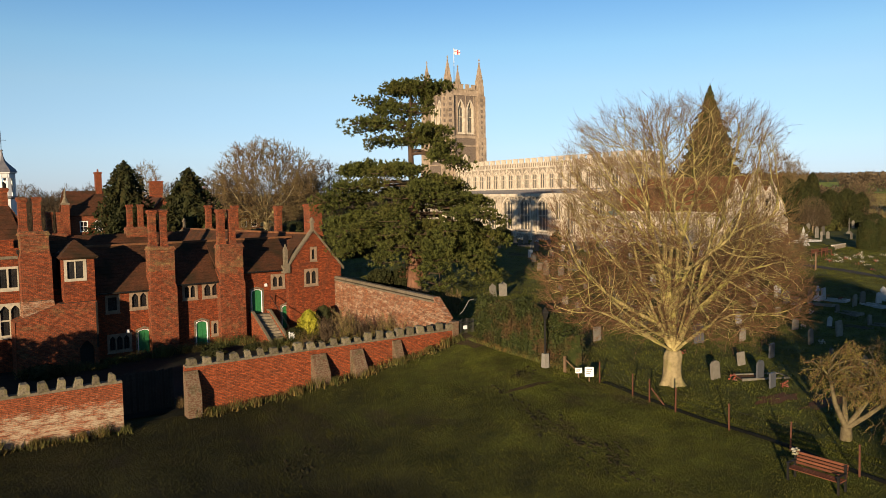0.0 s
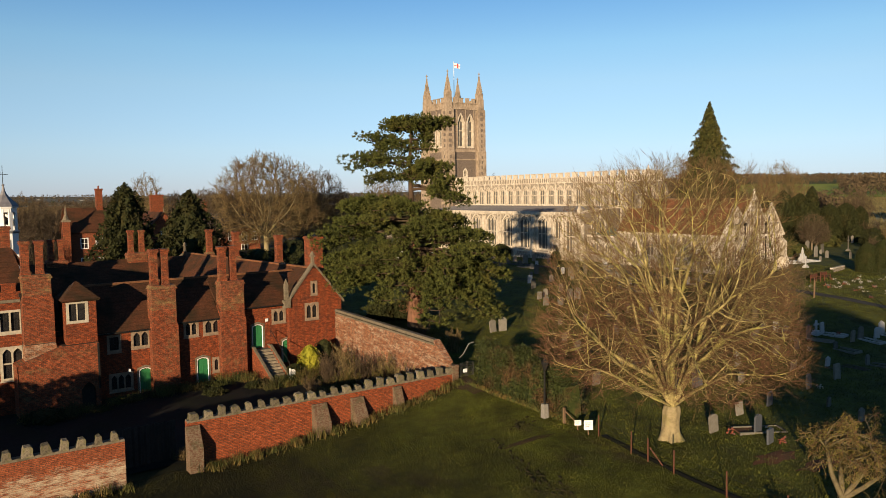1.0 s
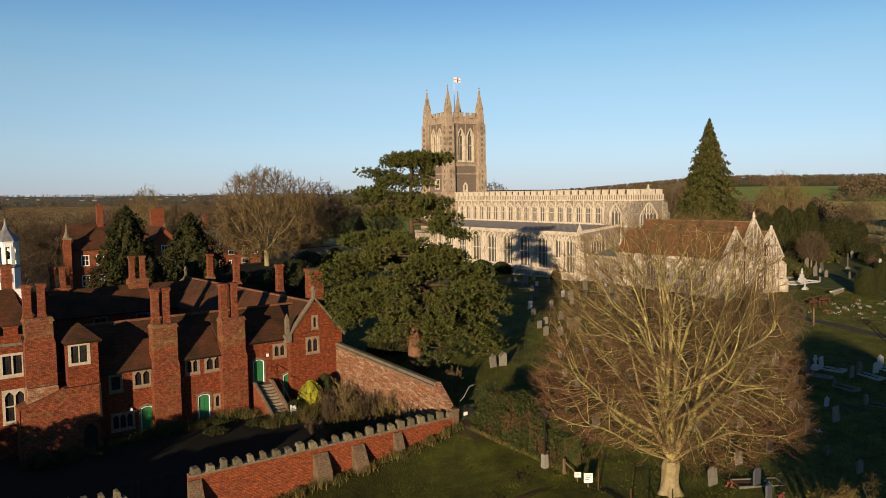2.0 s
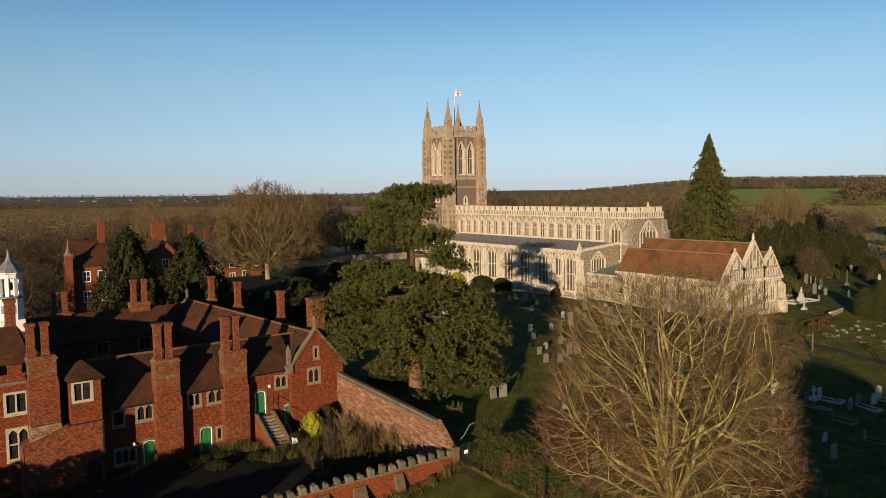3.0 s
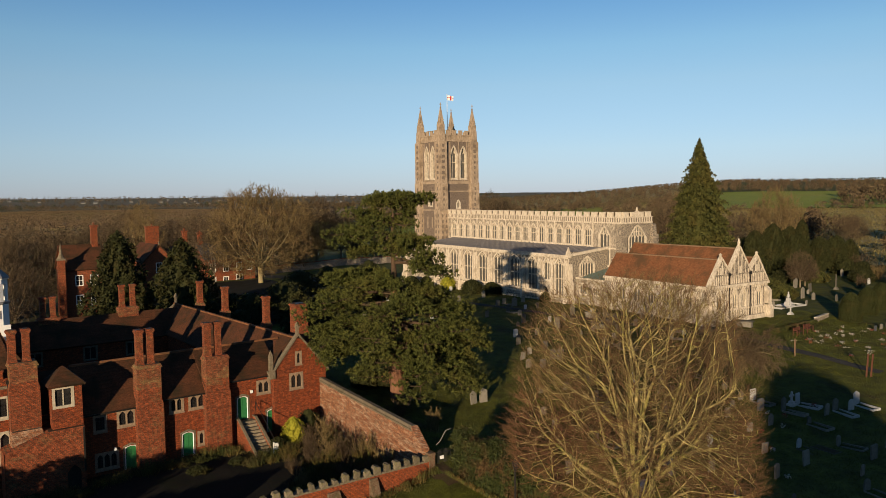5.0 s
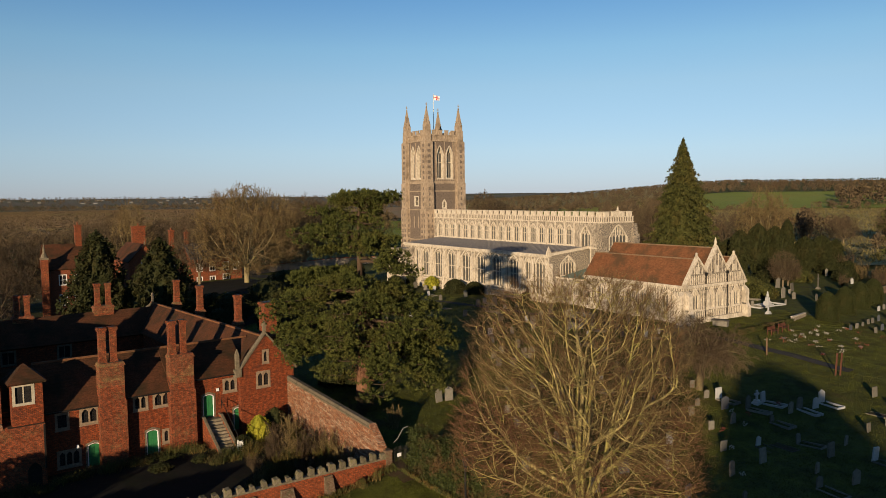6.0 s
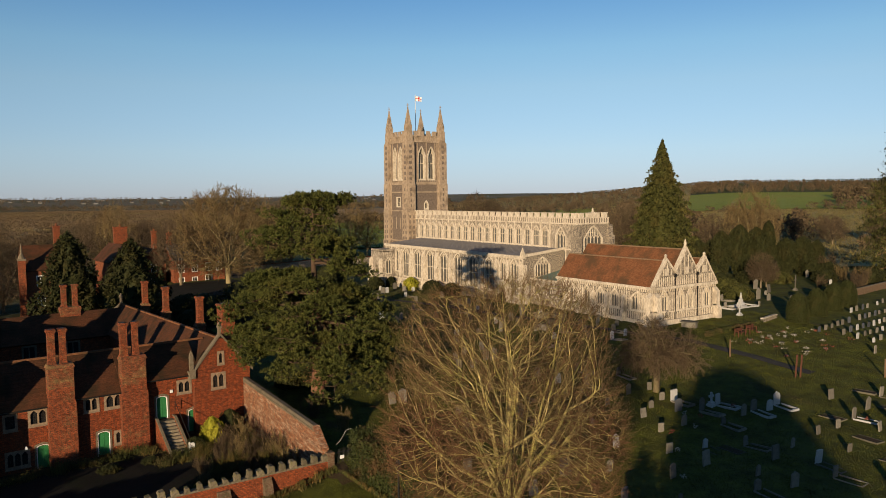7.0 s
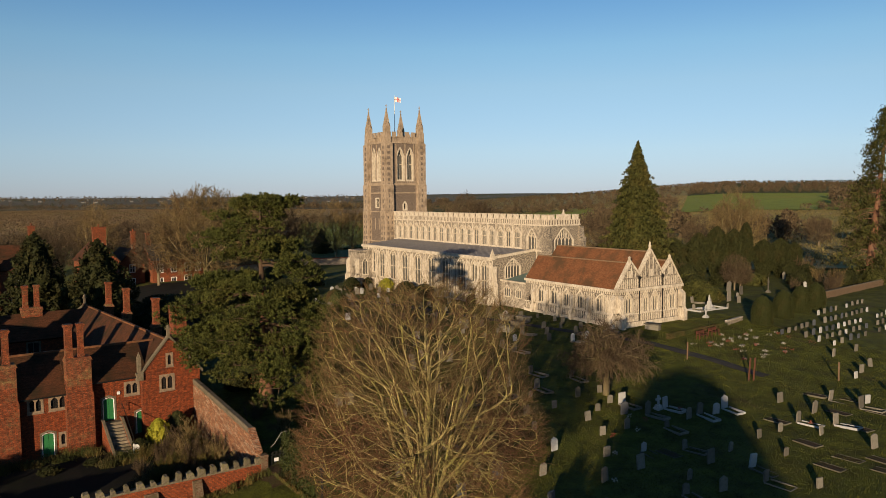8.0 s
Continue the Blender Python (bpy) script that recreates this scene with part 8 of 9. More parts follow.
def puff_wood(name, spots, mat, label, seed, tris=110, fluff=0.6):
    """A far wood in one mesh: each tree a stem and a haze of twigs with an uneven outline."""
    rs = np.random.RandomState(seed)
    cs = []
    for x, y, h in spots:
        z = ground_z(x, y)
        a = rs.uniform(0, 2 * np.pi, tris)
        t = np.sqrt(rs.uniform(0, 1, tris))
        zz = rs.beta(2.2, 1.7, tris)
        r = h * 0.42 * np.sqrt(np.clip(1 - (zz * 2 - 1) ** 2, 0, 1)) * t * rs.uniform(0.7, 1.1)
        cs.append(np.stack([x + r * np.cos(a), y + r * np.sin(a), z + h * (0.08 + 0.92 * zz)], -1))
    c = np.concatenate(cs)
    hs = np.repeat([s[2] for s in spots], tris)[:, None]
    n = len(c)
    d = rs.normal(size=(n, 3)) + np.array([0, 0, 0.9])
    d /= np.linalg.norm(d, axis=1, keepdims=True)
    e = np.cross(d, rs.normal(size=(n, 3)))
    e /= np.linalg.norm(e, axis=1, keepdims=True)
    s = hs * 0.16 * fluff * rs.uniform(0.6, 1.3, (n, 1))
    v = np.stack([c - d * s + e * s * 0.35, c - d * s - e * s * 0.35, c + d * s], 1).reshape(-1, 3)
    ob = new(name, np_mesh(name, v, np.arange(3 * n).reshape(-1, 3), mat))
    return tagged(ob, label, "woodland", kind="stuff")


def band(a0, a1, v0, v1, n, h0, h1, seed):
    rs = np.random.RandomState(seed)
    out = []
    for _ in range(n):
        v = rs.uniform(v0, v1)
        u = rs.uniform(a0, a1) * v
        x, y = uv(u, v)
        out.append((x, y, rs.uniform(h0, h1)))
    return out


# hedgerows and woods, by direction and distance
puff_wood("far_wood", band(-0.02, 0.12, 340, 420, 50, 6, 9, 1) + band(0.20, 0.31, 330, 420, 46, 6, 10, 21) + band(-0.02, 0.14, 470, 600, 90, 5, 9, 22) + band(0.02, 0.32, 690, 860, 300, 5, 9, 23) + band(0.22, 0.33, 430, 690, 120, 6, 10, 24), M["farwood"], "brown leafless wood on the slope behind the church", 1, 80)
puff_wood("far_wood", band(-0.04, 0.36, 860, 1150, 620, 4.5, 8, 33) + band(-0.05, 0.42, 1150, 1500, 620, 3.5, 6, 3), M["farwood"], "brown leafless wood on the hill behind the church", 7, 48, 0.75)
puff_wood("far_wood", band(0.34, 1.0, 840, 1130, 1100, 5, 8.5, 4) + band(0.36, 1.0, 1130, 1350, 520, 2.5, 4.5, 34) + band(0.53, 0.9, 560, 760, 150, 11, 17, 5) + band(0.50, 0.58, 480, 540, 20, 5, 8, 6) + band(0.37, 0.42, 470, 520, 12, 3, 6, 16), M["farwood"], "brown leafless wood along the hilltop", 2, 60, 0.7)
puff_wood("far_wood", band(-1.0, -0.10, 1330, 1420, 330, 7, 12, 7) + band(-1.0, -0.05, 1420, 2200, 800, 6, 10, 8) + band(-1.0, -0.02, 2200, 3800, 1100, 8, 14, 28), M["farwood"], "grey-brown hedgerows far across the plain", 3, 26, 0.9)
puff_wood("far_wood", band(-0.70, -0.30, 230, 300, 70, 5, 9, 9) + band(-0.17, -0.02, 600, 690, 70, 5, 9, 10) + band(-0.2, 0.02, 1250, 1400, 110, 9, 14, 11) + band(-0.12, -0.02, 430, 450, 10, 4, 7, 17), M["farwood"], "leafless hedges between the fields", 4)
puff_wood("far_conifers", band(0.10, 0.8, 1420, 1600, 700, 3.5, 6, 12) + band(0.05, 0.13, 400, 440, 10, 8, 12, 13) + band(-0.9, -0.1, 1340, 1900, 70, 8, 14, 14), M["fargreen"], "dark conifers along the skyline", 5, 60, 0.7)
puff_wood("far_wood", band(0.30, 0.56, 255, 330, 40, 5, 11, 18) + band(0.60, 1.0, 200, 300, 60, 5, 10, 19), M["farwood"], "leafless scrub below the hill", 6, 160)

rs = np.random.RandomState(40)
vl = Shape()
for _ in range(44):
    v = rs.uniform(2300, 3700)
    x, y = uv(rs.uniform(-0.62, -0.08) * v, v)
    z, w, h = ground_z(x, y), rs.uniform(5, 14), rs.uniform(1.5, 3.5)
    vl.box(x - w / 2, x + w / 2, y - 5, y + 5, z - 1, z + 2 + h, 0)
    vl.box(x - w / 2 - 0.5, x + w / 2 + 0.5, y - 5.5, y + 5.5, z + 2 + h, z + 6 + h, 1, top=4.5)
tagged(new("far_village", vl.mesh("far_village", [M["house_white"], M["slate"]])), "pale houses of a distant village", "village", kind="stuff")

# ---- graves and churchyard things ----
def stone_shape(kind, w, h, t=0.1):
    sh = Shape()
    if kind == "round":
        top = [(w / 2 * math.cos(a), h - w * 0.35 + w * 0.35 * math.sin(a)) for a in np.linspace(0, math.pi, 9)]
    elif kind == "ogee":
        top = [(w / 2, h * 0.78), (w * 0.38, h * 0.86), (w * 0.2, h * 0.9), (0, h), (-w * 0.2, h * 0.9), (-w * 0.38, h * 0.86), (-w / 2, h * 0.78)]
    else:
        top = [(w / 2, h * 0.95), (w * 0.42, h), (-w * 0.42, h), (-w / 2, h * 0.95)]
    sh.prism([(-w / 2, -0.25), (w / 2, -0.25)] + [(float(a), float(b)) for a, b in top], lambda p, q, d: (p, d, q), -t / 2, t / 2)
    return sh


KINDS = [("round", 0.62, 0.95), ("ogee", 0.66, 1.1), ("flat", 0.6, 0.8), ("round", 0.55, 0.75), ("ogee", 0.75, 1.3), ("flat", 0.7, 1.0)]
STONES = {(k, mn): stone_shape(*KINDS[k]).mesh("headstone", M[mn]) for k in range(6) for mn in ("grave", "marble", "granite")}
LBL = {"grave": "weathered grey headstone in the churchyard grass", "marble": "white marble headstone in the churchyard grass", "granite": "dark polished granite headstone in the churchyard"}
kerb = Shape()
for s in (-0.45, 0.45):
    kerb.box(s - 0.045, s + 0.045, -1.9, -0.1, -0.1, 0.1)
kerb.box(-0.495, 0.495, -1.98, -1.89, -0.1, 0.1)
KERB = {mn: kerb.mesh("kerb", M[mn]) for mn in ("marble", "grave")}
rg = random.Random(31)


def headstone(x, y, kind=0, mn="grave", scale=1.0, kerbed=None, rz=None, group="headstones"):
    ob = thing("headstone", pose(x, y, ground_z(x, y), rg.uniform(-5, 4), rg.uniform(-4, 4), rg.uniform(-10, 10) if rz is None else rz), LBL[mn], "gravestone", group)
    part("slab", STONES[(kind, mn)], None, ob, "", Matrix.Diagonal((scale, 1.1, scale, 1)))
    if kerbed:
        part("kerb", KERB[kerbed], None, ob, "low stone kerb round the plot")
    return ob


NAMED = ((54.7, 36.8, 2, "grave", 1.0, 0), (57.1, 38.1, 3, "grave", 0.9, 0), (53.6, 34.0, 2, "grave", 0.9, 0), (59.5, 39.0, 3, "grave", 1.0, 0), (60.3, 38.3, 2, "marble", 1.3, "grave"), (58.6, 36.4, 0, "granite", 1.2, 0),
         (50.9, 30.9, 2, "grave", 1.0, 0), (47.5, 27.7, 0, "grave", 1.1, 0), (51.2, 27.8, 5, "grave", 1.1, 0), (60.4, 35.4, 1, "grave", 1.1, "grave"), (62.9, 35.6, 5, "marble", 1.0, "marble"), (62.6, 32.8, 0, "grave", 1.1, 0),
         (64.4, 33.1, 0, "grave", 1.1, "marble"), (65.7, 32.4, 3, "marble", 1.3, 0), (67.7, 33.0, 1, "marble", 1.1, "marble"), (73.5, 31.3, 2, "grave", 1.2, 0), (69.7, 27.2, 3, "grave", 1.3, "marble"), (78.1, 29.2, 2, "grave", 1.2, "grave"),
         (77.8, 26.2, 5, "grave", 1.1, "grave"), (79.4, 26.5, 2, "marble", 1.0, 0), (71.5, 25.0, 2, "grave", 1.2, "marble"), (56.1, 25.6, 5, "grave", 1.1, 0), (59.2, 26.2, 3, "grave", 1.0, 0), (63.7, 26.8, 2, "grave", 0.9, 0), (66.2, 26.6, 3, "grave", 1.0, 0),
         (68.2, 24.3, 2, "grave", 1.0, 0), (68.3, 20.2, 0, "grave", 1.2, 0), (97.1, 37.0, 2, "grave", 1.0, 0), (89.4, 32.3, 2, "grave", 1.1, 0), (87.0, 31.6, 2, "marble", 0.9, 0), (92.3, 32.9, 0, "grave", 1.0, 0), (92.8, 37.2, 0, "grave", 1.0, 0),
         (56.3, 21.3, 2, "grave", 1.0, "grave"), (52.5, 21.9, 1, "grave", 1.0, 0), (58.0, 18.5, 2, "grave", 0.9, 0), (38.0, 50.2, 1, "grave", 1.05, 0), (38.95, 50.1, 1, "grave", 1.15, 0), (50.1, 55.1, 2, "grave", 1.1, 0), (52.9, 56.7, 5, "grave", 1.1, 0),
         (53.6, 56.4, 1, "grave", 1.2, 0), (54.9, 60.3, 0, "grave", 1.0, 0), (48.8, 55.8, 0, "grave", 1.0, 0), (53.8, 63.6, 0, "grave", 1.1, 0), (50.1, 58.3, 2, "grave", 1.0, 0), (52.0, 59.5, 3, "grave", 1.0, 0), (64.4, 68.9, 5, "grave", 1.2, 0),
         (67.9, 71.5, 0, "grave", 1.2, 0), (72.0, 74.2, 4, "grave", 1.2, 0), (70.4, 85.1, 1, "grave", 1.3, 0), (68.5, 86.7, 0, "grave", 1.1, 0), (70.0, 82.0, 2, "marble", 0.8, 0), (74.5, 88.0, 0, "grave", 1.1, 0),
         (35.2, 26.0, 0, "grave", 1.1, 0), (36.9, 24.4, 0, "granite", 1.1, 0), (37.8, 31.0, 5, "marble", 1.0, 0), (35.9, 23.0, 2, "granite", 1.0, 0), (41.5, 32.0, 4, "granite", 1.1, 0), (40.5, 33.0, 0, "granite", 1.0, 0), (39.0, 27.0, 2, "grave", 1.0, 0), (42.0, 27.0, 5, "granite", 0.9, 0), (36.0, 36.0, 2, "grave", 1.2, 0))
# pale stones on the bank before the south porch, and older ones beyond the chapel
BANK = ((68.3, 118.1), (69.4, 118.3), (71.9, 119.6), (72.9, 119.9), (73.9, 120.3), (70.3, 111.6), (71.3, 111.8), (75.7, 116.8), (75.0, 112.1), (76.0, 110.6), (63.7, 115.5), (68.8, 129.9), (55.9, 94.1), (57.0, 94.0))
OLD = ((147.9, 100.9), (149.3, 96.6), (121.9, 72.1), (119.8, 68.1), (137.5, 78.4), (145.8, 77.0), (144.2, 73.3), (137.3, 67.5), (111.4, 64.4), (139.4, 79.3))
for x, y, k, mn, s, kb in NAMED:
    headstone(x, y, k, mn, s, kb or None)
for k, (x, y) in enumerate(BANK + OLD):
    headstone(x, y, k % 6, "grave" if k % 3 else "marble", 1.15 if k < len(BANK) else 1.4)
spots = [(a[0], a[1]) for a in NAMED + BANK]


def scatter(n, x0, x1, y0, y1, gap, marble=0.12):
    made = 0
    for _ in range(n * 12):
        x, y = rg.uniform(x0, x1), rg.uniform(y0, y1)
        if all((x - a) ** 2 + (y - b) ** 2 > gap * gap for a, b in spots):
            spots.append((x, y))
            headstone(x, y, rg.randrange(6), "marble" if rg.random() < marble else "grave", rg.uniform(0.7, 1.05), "grave" if rg.random() < 0.3 else None)
            made += 1
            if made == n:
                return


scatter(34, 40, 62, 22, 50, 2.4)
scatter(26, 62, 78, 56, 72, 2.2, 0.05)
scatter(22, 46, 74, 64, 92, 2.6, 0.1)
scatter(14, 58, 74, 94, 118, 2.4, 0.3)
scatter(16, 70, 100, 14, 28, 3.2, 0.2)
scatter(14, 98, 122, 58, 78, 3.0, 0.2)
# ordered rows of newer stones
for row, (x0, y0, x1, y1, n) in enumerate(((96.4, 45.8, 123, 48.6, 17), (98, 43.5, 122, 45.9, 15), (97.5, 41.6, 121, 43.6, 14), (97.3, 39.6, 114, 41.2, 9), (112, 50.2, 128, 52.5, 9))):
    for i in range(n):
        if rg.random() < 0.14:
            continue
        t = (i + rg.uniform(-0.15, 0.15)) / max(n - 1, 1)
        headstone(x0 + (x1 - x0) * t, y0 + (y1 - y0) * t, rg.choice((0, 2, 3)), rg.choice(("grave", "grave", "granite", "marble")), rg.uniform(0.7, 0.9), None, rg.uniform(-4, 4), "rows of newer headstones")


def cross(x, y, h, mn, label):
    ob = thing("cross", pose(x, y, ground_z(x, y), 0, 0, 4), label, "gravestone")
    part("base", Shape().box(-0.35, 0.35, -0.3, 0.3, -0.1, 0.2).box(-0.24, 0.24, -0.2, 0.2, 0.2, 0.4), M[mn], ob)
    part("shaft", Shape().box(-0.09, 0.09, -0.07, 0.07, 0.4, h).box(-0.32, 0.32, -0.07, 0.07, h * 0.66, h * 0.66 + 0.17), M[mn], ob)
    return ob


cross(62.1, 35.7, 1.25, "marble", "white marble cross on a stepped base")
cross(125.4, 66.9, 2.6, "grave", "tall stone cross beyond the chapel")
cross(96.2, 57.0, 1.6, "marble", "pale stone cross beside the chapel corner")
mo = thing("monument", pose(102.4, 61.2, ground_z(102.4, 61.2)) @ Matrix.Diagonal((0.85, 0.85, 0.78, 1)), "white monument with a cross on a pedestal inside a low kerb", "monument")
part("pedestal", Shape().box(-0.75, 0.75, -0.75, 0.75, -0.1, 0.3).box(-0.5, 0.5, -0.5, 0.5, 0.3, 0.8, top=0.08).box(-0.3, 0.3, -0.3, 0.3, 0.8, 1.5, top=0.05), M["marble"], mo)
part("urn", Shape().lathe([(0.12, 1.5), (0.22, 1.7), (0.2, 2.1), (0.1, 2.35), (0.14, 2.5), (0.02, 2.7)], 10), M["marble"], mo)
for a, b, c, d in ((-4.0, 3.0, -1.4, -1.25), (-4.0, 3.0, 1.25, 1.4), (-4.15, -4.0, -1.4, 1.4), (3.0, 3.15, -1.4, 1.4), (-1.5, -1.35, -1.25, 1.25)):
    part("kerb", Shape().box(a, b, c, d, -0.1, 0.2), M["marble"], mo)
# table tombs by the aisle
for i, (x, y) in enumerate(((70.5, 66.0), (73.5, 68.5), (72.2, 70.5), (67.5, 64.5), (76.5, 55.5), (84, 55.6))):
    ob = thing("table_tomb", pose(x, y, ground_z(x, y), 0, 0, 4 + i * 3), "weathered stone chest tomb near the church wall", "tomb", "chest tombs")
    part("chest", Shape().box(-0.4, 0.4, -0.9, 0.9, -0.2, 0.65), M["grave"], ob)
    part("lid", Shape().box(-0.52, 0.52, -1.03, 1.03, 0.65, 0.78, top=0.03), M["grave"], ob)
# kerbed plot beside the great tree
pl = thing("grave_plot", pose(36.2, 25.2, ground_z(36.2, 25.2), 0, 0, -30), "kerbed grave plot with dark soil", "grave")
part("kerb", Shape().box(-0.1, 2.6, -0.6, -0.5, -0.1, 0.14).box(-0.1, 2.6, 0.5, 0.6, -0.1, 0.14).box(2.5, 2.6, -0.5, 0.5, -0.1, 0.14), M["grave"], pl)
part("soil", Shape().box(-0.05, 2.5, -0.5, 0.5, -0.1, 0.06), M["leafmould"], pl)
# old sunken plots in the lawn
PLOTK = Shape().box(-0.5, -0.4, -2.0, 0, -0.1, 0.07).box(0.4, 0.5, -2.0, 0, -0.1, 0.06).box(-0.4, 0.4, -2.0, -1.9, -0.1, 0.06).mesh("kerb", M["old_kerb"])
PLOTS = Shape().box(-0.4, 0.4, -1.9, -0.05, -0.1, 0.04).mesh("soil", M["track"])
rg3 = random.Random(19)
for x, y in ((64.6, 21.2), (64.2, 18.2), (79.4, 28.8), (68.4, 29.3), (62.1, 21.1), (77.9, 31.6), (77.6, 25.5), (65.5, 24.8), (72.0, 24.3), (66.3, 19.6), (74.8, 27.6), (55.2, 29.6)):
    ob = thing("grave_plot", pose(x, y, ground_z(x, y), 0, 0, rg3.uniform(-8, 8)), "old sunken kerbed plot in the churchyard grass", "grave", "sunken plots")
    part("kerb", PLOTK, None, ob)
    part("soil", PLOTS, None, ob)
# two red-brown benches on the lawn
for x, y in ((85.6, 49.6), (88.4, 50.0)):
    ob = thing("bench", pose(x, y, ground_z(x, y), 0, 0, 6), "small reddish wooden bench on the churchyard lawn", "bench", "lawn benches")
    for k in range(3):
        part("seat_slat", Shape().box(-0.8, 0.8, -0.45 + k * 0.15, -0.33 + k * 0.15, 0.42, 0.46), M["bench_dark"], ob)
        part("back_slat", Shape().box(-0.8, 0.8, 0.0, 0.04, 0.55 + k * 0.13, 0.65 + k * 0.13), M["bench_dark"], ob)
    for sx in (-0.78, 0.78):
        part("end_frame", Shape().box(sx - 0.04, sx + 0.04, -0.45, -0.38, -0.1, 0.65).box(sx - 0.04, sx + 0.04, 0.04, 0.1, -0.1, 0.95).box(sx - 0.045, sx + 0.045, -0.47, 0.04, 0.62, 0.68), M["bench_dark"], ob)


def flowers(x, y, r, n, mat, label, h=0.16):
    rs = np.random.RandomState(int(abs(x * 31 + y * 17)) % 9999)
    sh = Shape()
    for _ in range(n):
        a, q = rs.uniform(0, 6.28), r * math.sqrt(rs.uniform(0, 1))
        px, py = q * math.cos(a), q * math.sin(a)
        s = rs.uniform(0.02, 0.045)
        z = rs.uniform(0.04, h)
        sh.box(px - s, px + s, py - s, py + s, z - s, z + s, top=s * 0.4)
    return lone("flowers", sh, mat, pose(x, y, ground_z(x, y)), label, "flowers", "flowers on the graves", "stuff")


rg2 = random.Random(9)
for i in range(34):
    x, y = rg2.uniform(82, 96), rg2.uniform(40.5, 50)
    flowers(x, y, rg2.uniform(0.2, 0.5), 14, M["flower_white" if rg2.random() < 0.6 else "flower_red"], "bunch of cut flowers on a small plot", 0.3)
    if i % 3 == 0:
        sx = Shape().box(-0.25, 0.25, -0.16, 0.16, -0.05, 0.14, top=0.04)
        lone("memorial_tablet", sx, M["grave"], pose(x + 0.6, y + 0.3, ground_z(x + 0.6, y + 0.3), 0, 0, rg2.uniform(-20, 20)), "small stone memorial tablet in the grass", "memorial", "memorial tablets")
for x, y in ((35.6, 25.2), (37.3, 24.0), (36.4, 22.6), (38.2, 30.7), (58.3, 35.6), (59, 34.4), (63.4, 34.4), (70.0, 26.2), (47.9, 27.2), (51.5, 30.6), (56.5, 33), (54, 33.3)):
    flowers(x, y, 0.22, 16, M["flower_red" if (x * 10) % 2 < 1 else "flower_white"], "small bunch of flowers at a headstone", 0.35)
# strip of fallen leaves under the crooked tree, worn track at the gate
for x, y, rx, ry, nm in ((34.2, 21.6, 1.6, 0.6, "leaf_litter"), (35.4, 19.8, 1.8, 0.5, "leaf_litter"), (28.5, 40.3, 0.9, 1.8, "worn_track"), (25.9, 31.0, 1.7, 0.25, "worn_track")):
    vs = [(x, y, ground_z(x, y) + 0.05)]
    for k in range(16):
        a = 2 * math.pi * k / 16
        q = 1 + 0.25 * math.sin(k * 2.3 + x)
        px, py = x + rx * q * math.cos(a), y + ry * q * math.sin(a)
        vs.append((px, py, ground_z(px, py) + 0.02))
    me = bpy.data.meshes.new(nm)
    me.from_pydata(vs, [], [(0, k + 1, (k + 1) % 16 + 1) for k in range(16)])
    me.materials.append(M["leafmould" if nm == "leaf_litter" else "track"])
    tagged(new(nm, me), "reddish fallen leaves and bare earth in the grass", "ground", kind="structure")

# paths
def strip(name, line, w, mat, label, lift=0.05):
    vs, fs = [], []
    pts2 = []
    for (x0, y0), (x1, y1) in zip(line, line[1:]):
        n = max(2, int(math.hypot(x1 - x0, y1 - y0) / 1.0))
        pts2 += [(x0 + (x1 - x0) * i / n, y0 + (y1 - y0) * i / n) for i in range(n)]
    pts2.append(line[-1])
    for i, (x, y) in enumerate(pts2):
        a, b = pts2[max(i - 1, 0)], pts2[min(i + 1, len(pts2) - 1)]
        d = Vector((b[0] - a[0], b[1] - a[1])).normalized()
        for s in (-1, 0, 1):
            px, py = x - d.y * s * w / 2, y + d.x * s * w / 2
            vs.append((px, py, ground_z(px, py) + lift + (0.03 if s == 0 else 0)))
    for i in range(len(pts2) - 1):
        k = i * 3
        fs += [(k, k + 1, k + 4, k + 3), (k + 1, k + 2, k + 5, k + 4)]
    me = bpy.data.meshes.new(name)
    me.from_pydata(vs, [], fs)
    me.materials.append(mat)
    return tagged(new(name, me), label, "path", kind="structure")


strip("path", [(79.2, 36.5), (79.0, 44.4), (78.2, 51.0), (74.0, 60.0), (70.0, 75.0), (66, 100), (60, 118)], 1.5, M["asphalt"], "narrow dark path across the churchyard")
strip("road", [(28, 106), (48, 116), (60, 128), (64, 150), (50, 175)], 5.0, M["asphalt"], "dark road behind the almshouse")
# shadow band beside the wire fence, laid on the grass as a dark strip
strip("fence_track", [(29.9, 29.3), (29.25, 26.4), (29.05, 25.1), (28.7, 23.2), (28.35, 20.0), (28.15, 17.0), (27.5, 13.9), (27.2, 10.8)], 0.42, M["soil"], "dark strip painted as the shadow along the wire fence", 0.04)
# churned mud along the old cart track and by the gate
rg = random.Random(77)
mv, mf = [], []


def mud(x, y, r, turn):
    """One trodden patch: a ragged rim in the grass and a lumpy middle."""
    k, n = len(mv), 11
    mv.append((x, y, ground_z(x, y) + 0.05))
    for q, up in ((0.6, 0.03), (1.0, -0.015)):
        for j in range(n):
            a = 2 * math.pi * j / n
            d = r * q * rg.uniform(0.55, 1.25)
            u, w = d * 1.7 * math.cos(a), d * 0.6 * math.sin(a)
            px, py = x + u * math.cos(turn) - w * math.sin(turn), y + u * math.sin(turn) + w * math.cos(turn)
            mv.append((px, py, ground_z(px, py) + up + rg.uniform(-0.01, 0.03) * (q < 1)))
    for j in range(n):
        a, b = k + 1 + j, k + 1 + (j + 1) % n
        mf.extend([(k, a, b), (a, a + n, b + n), (a, b + n, b)])


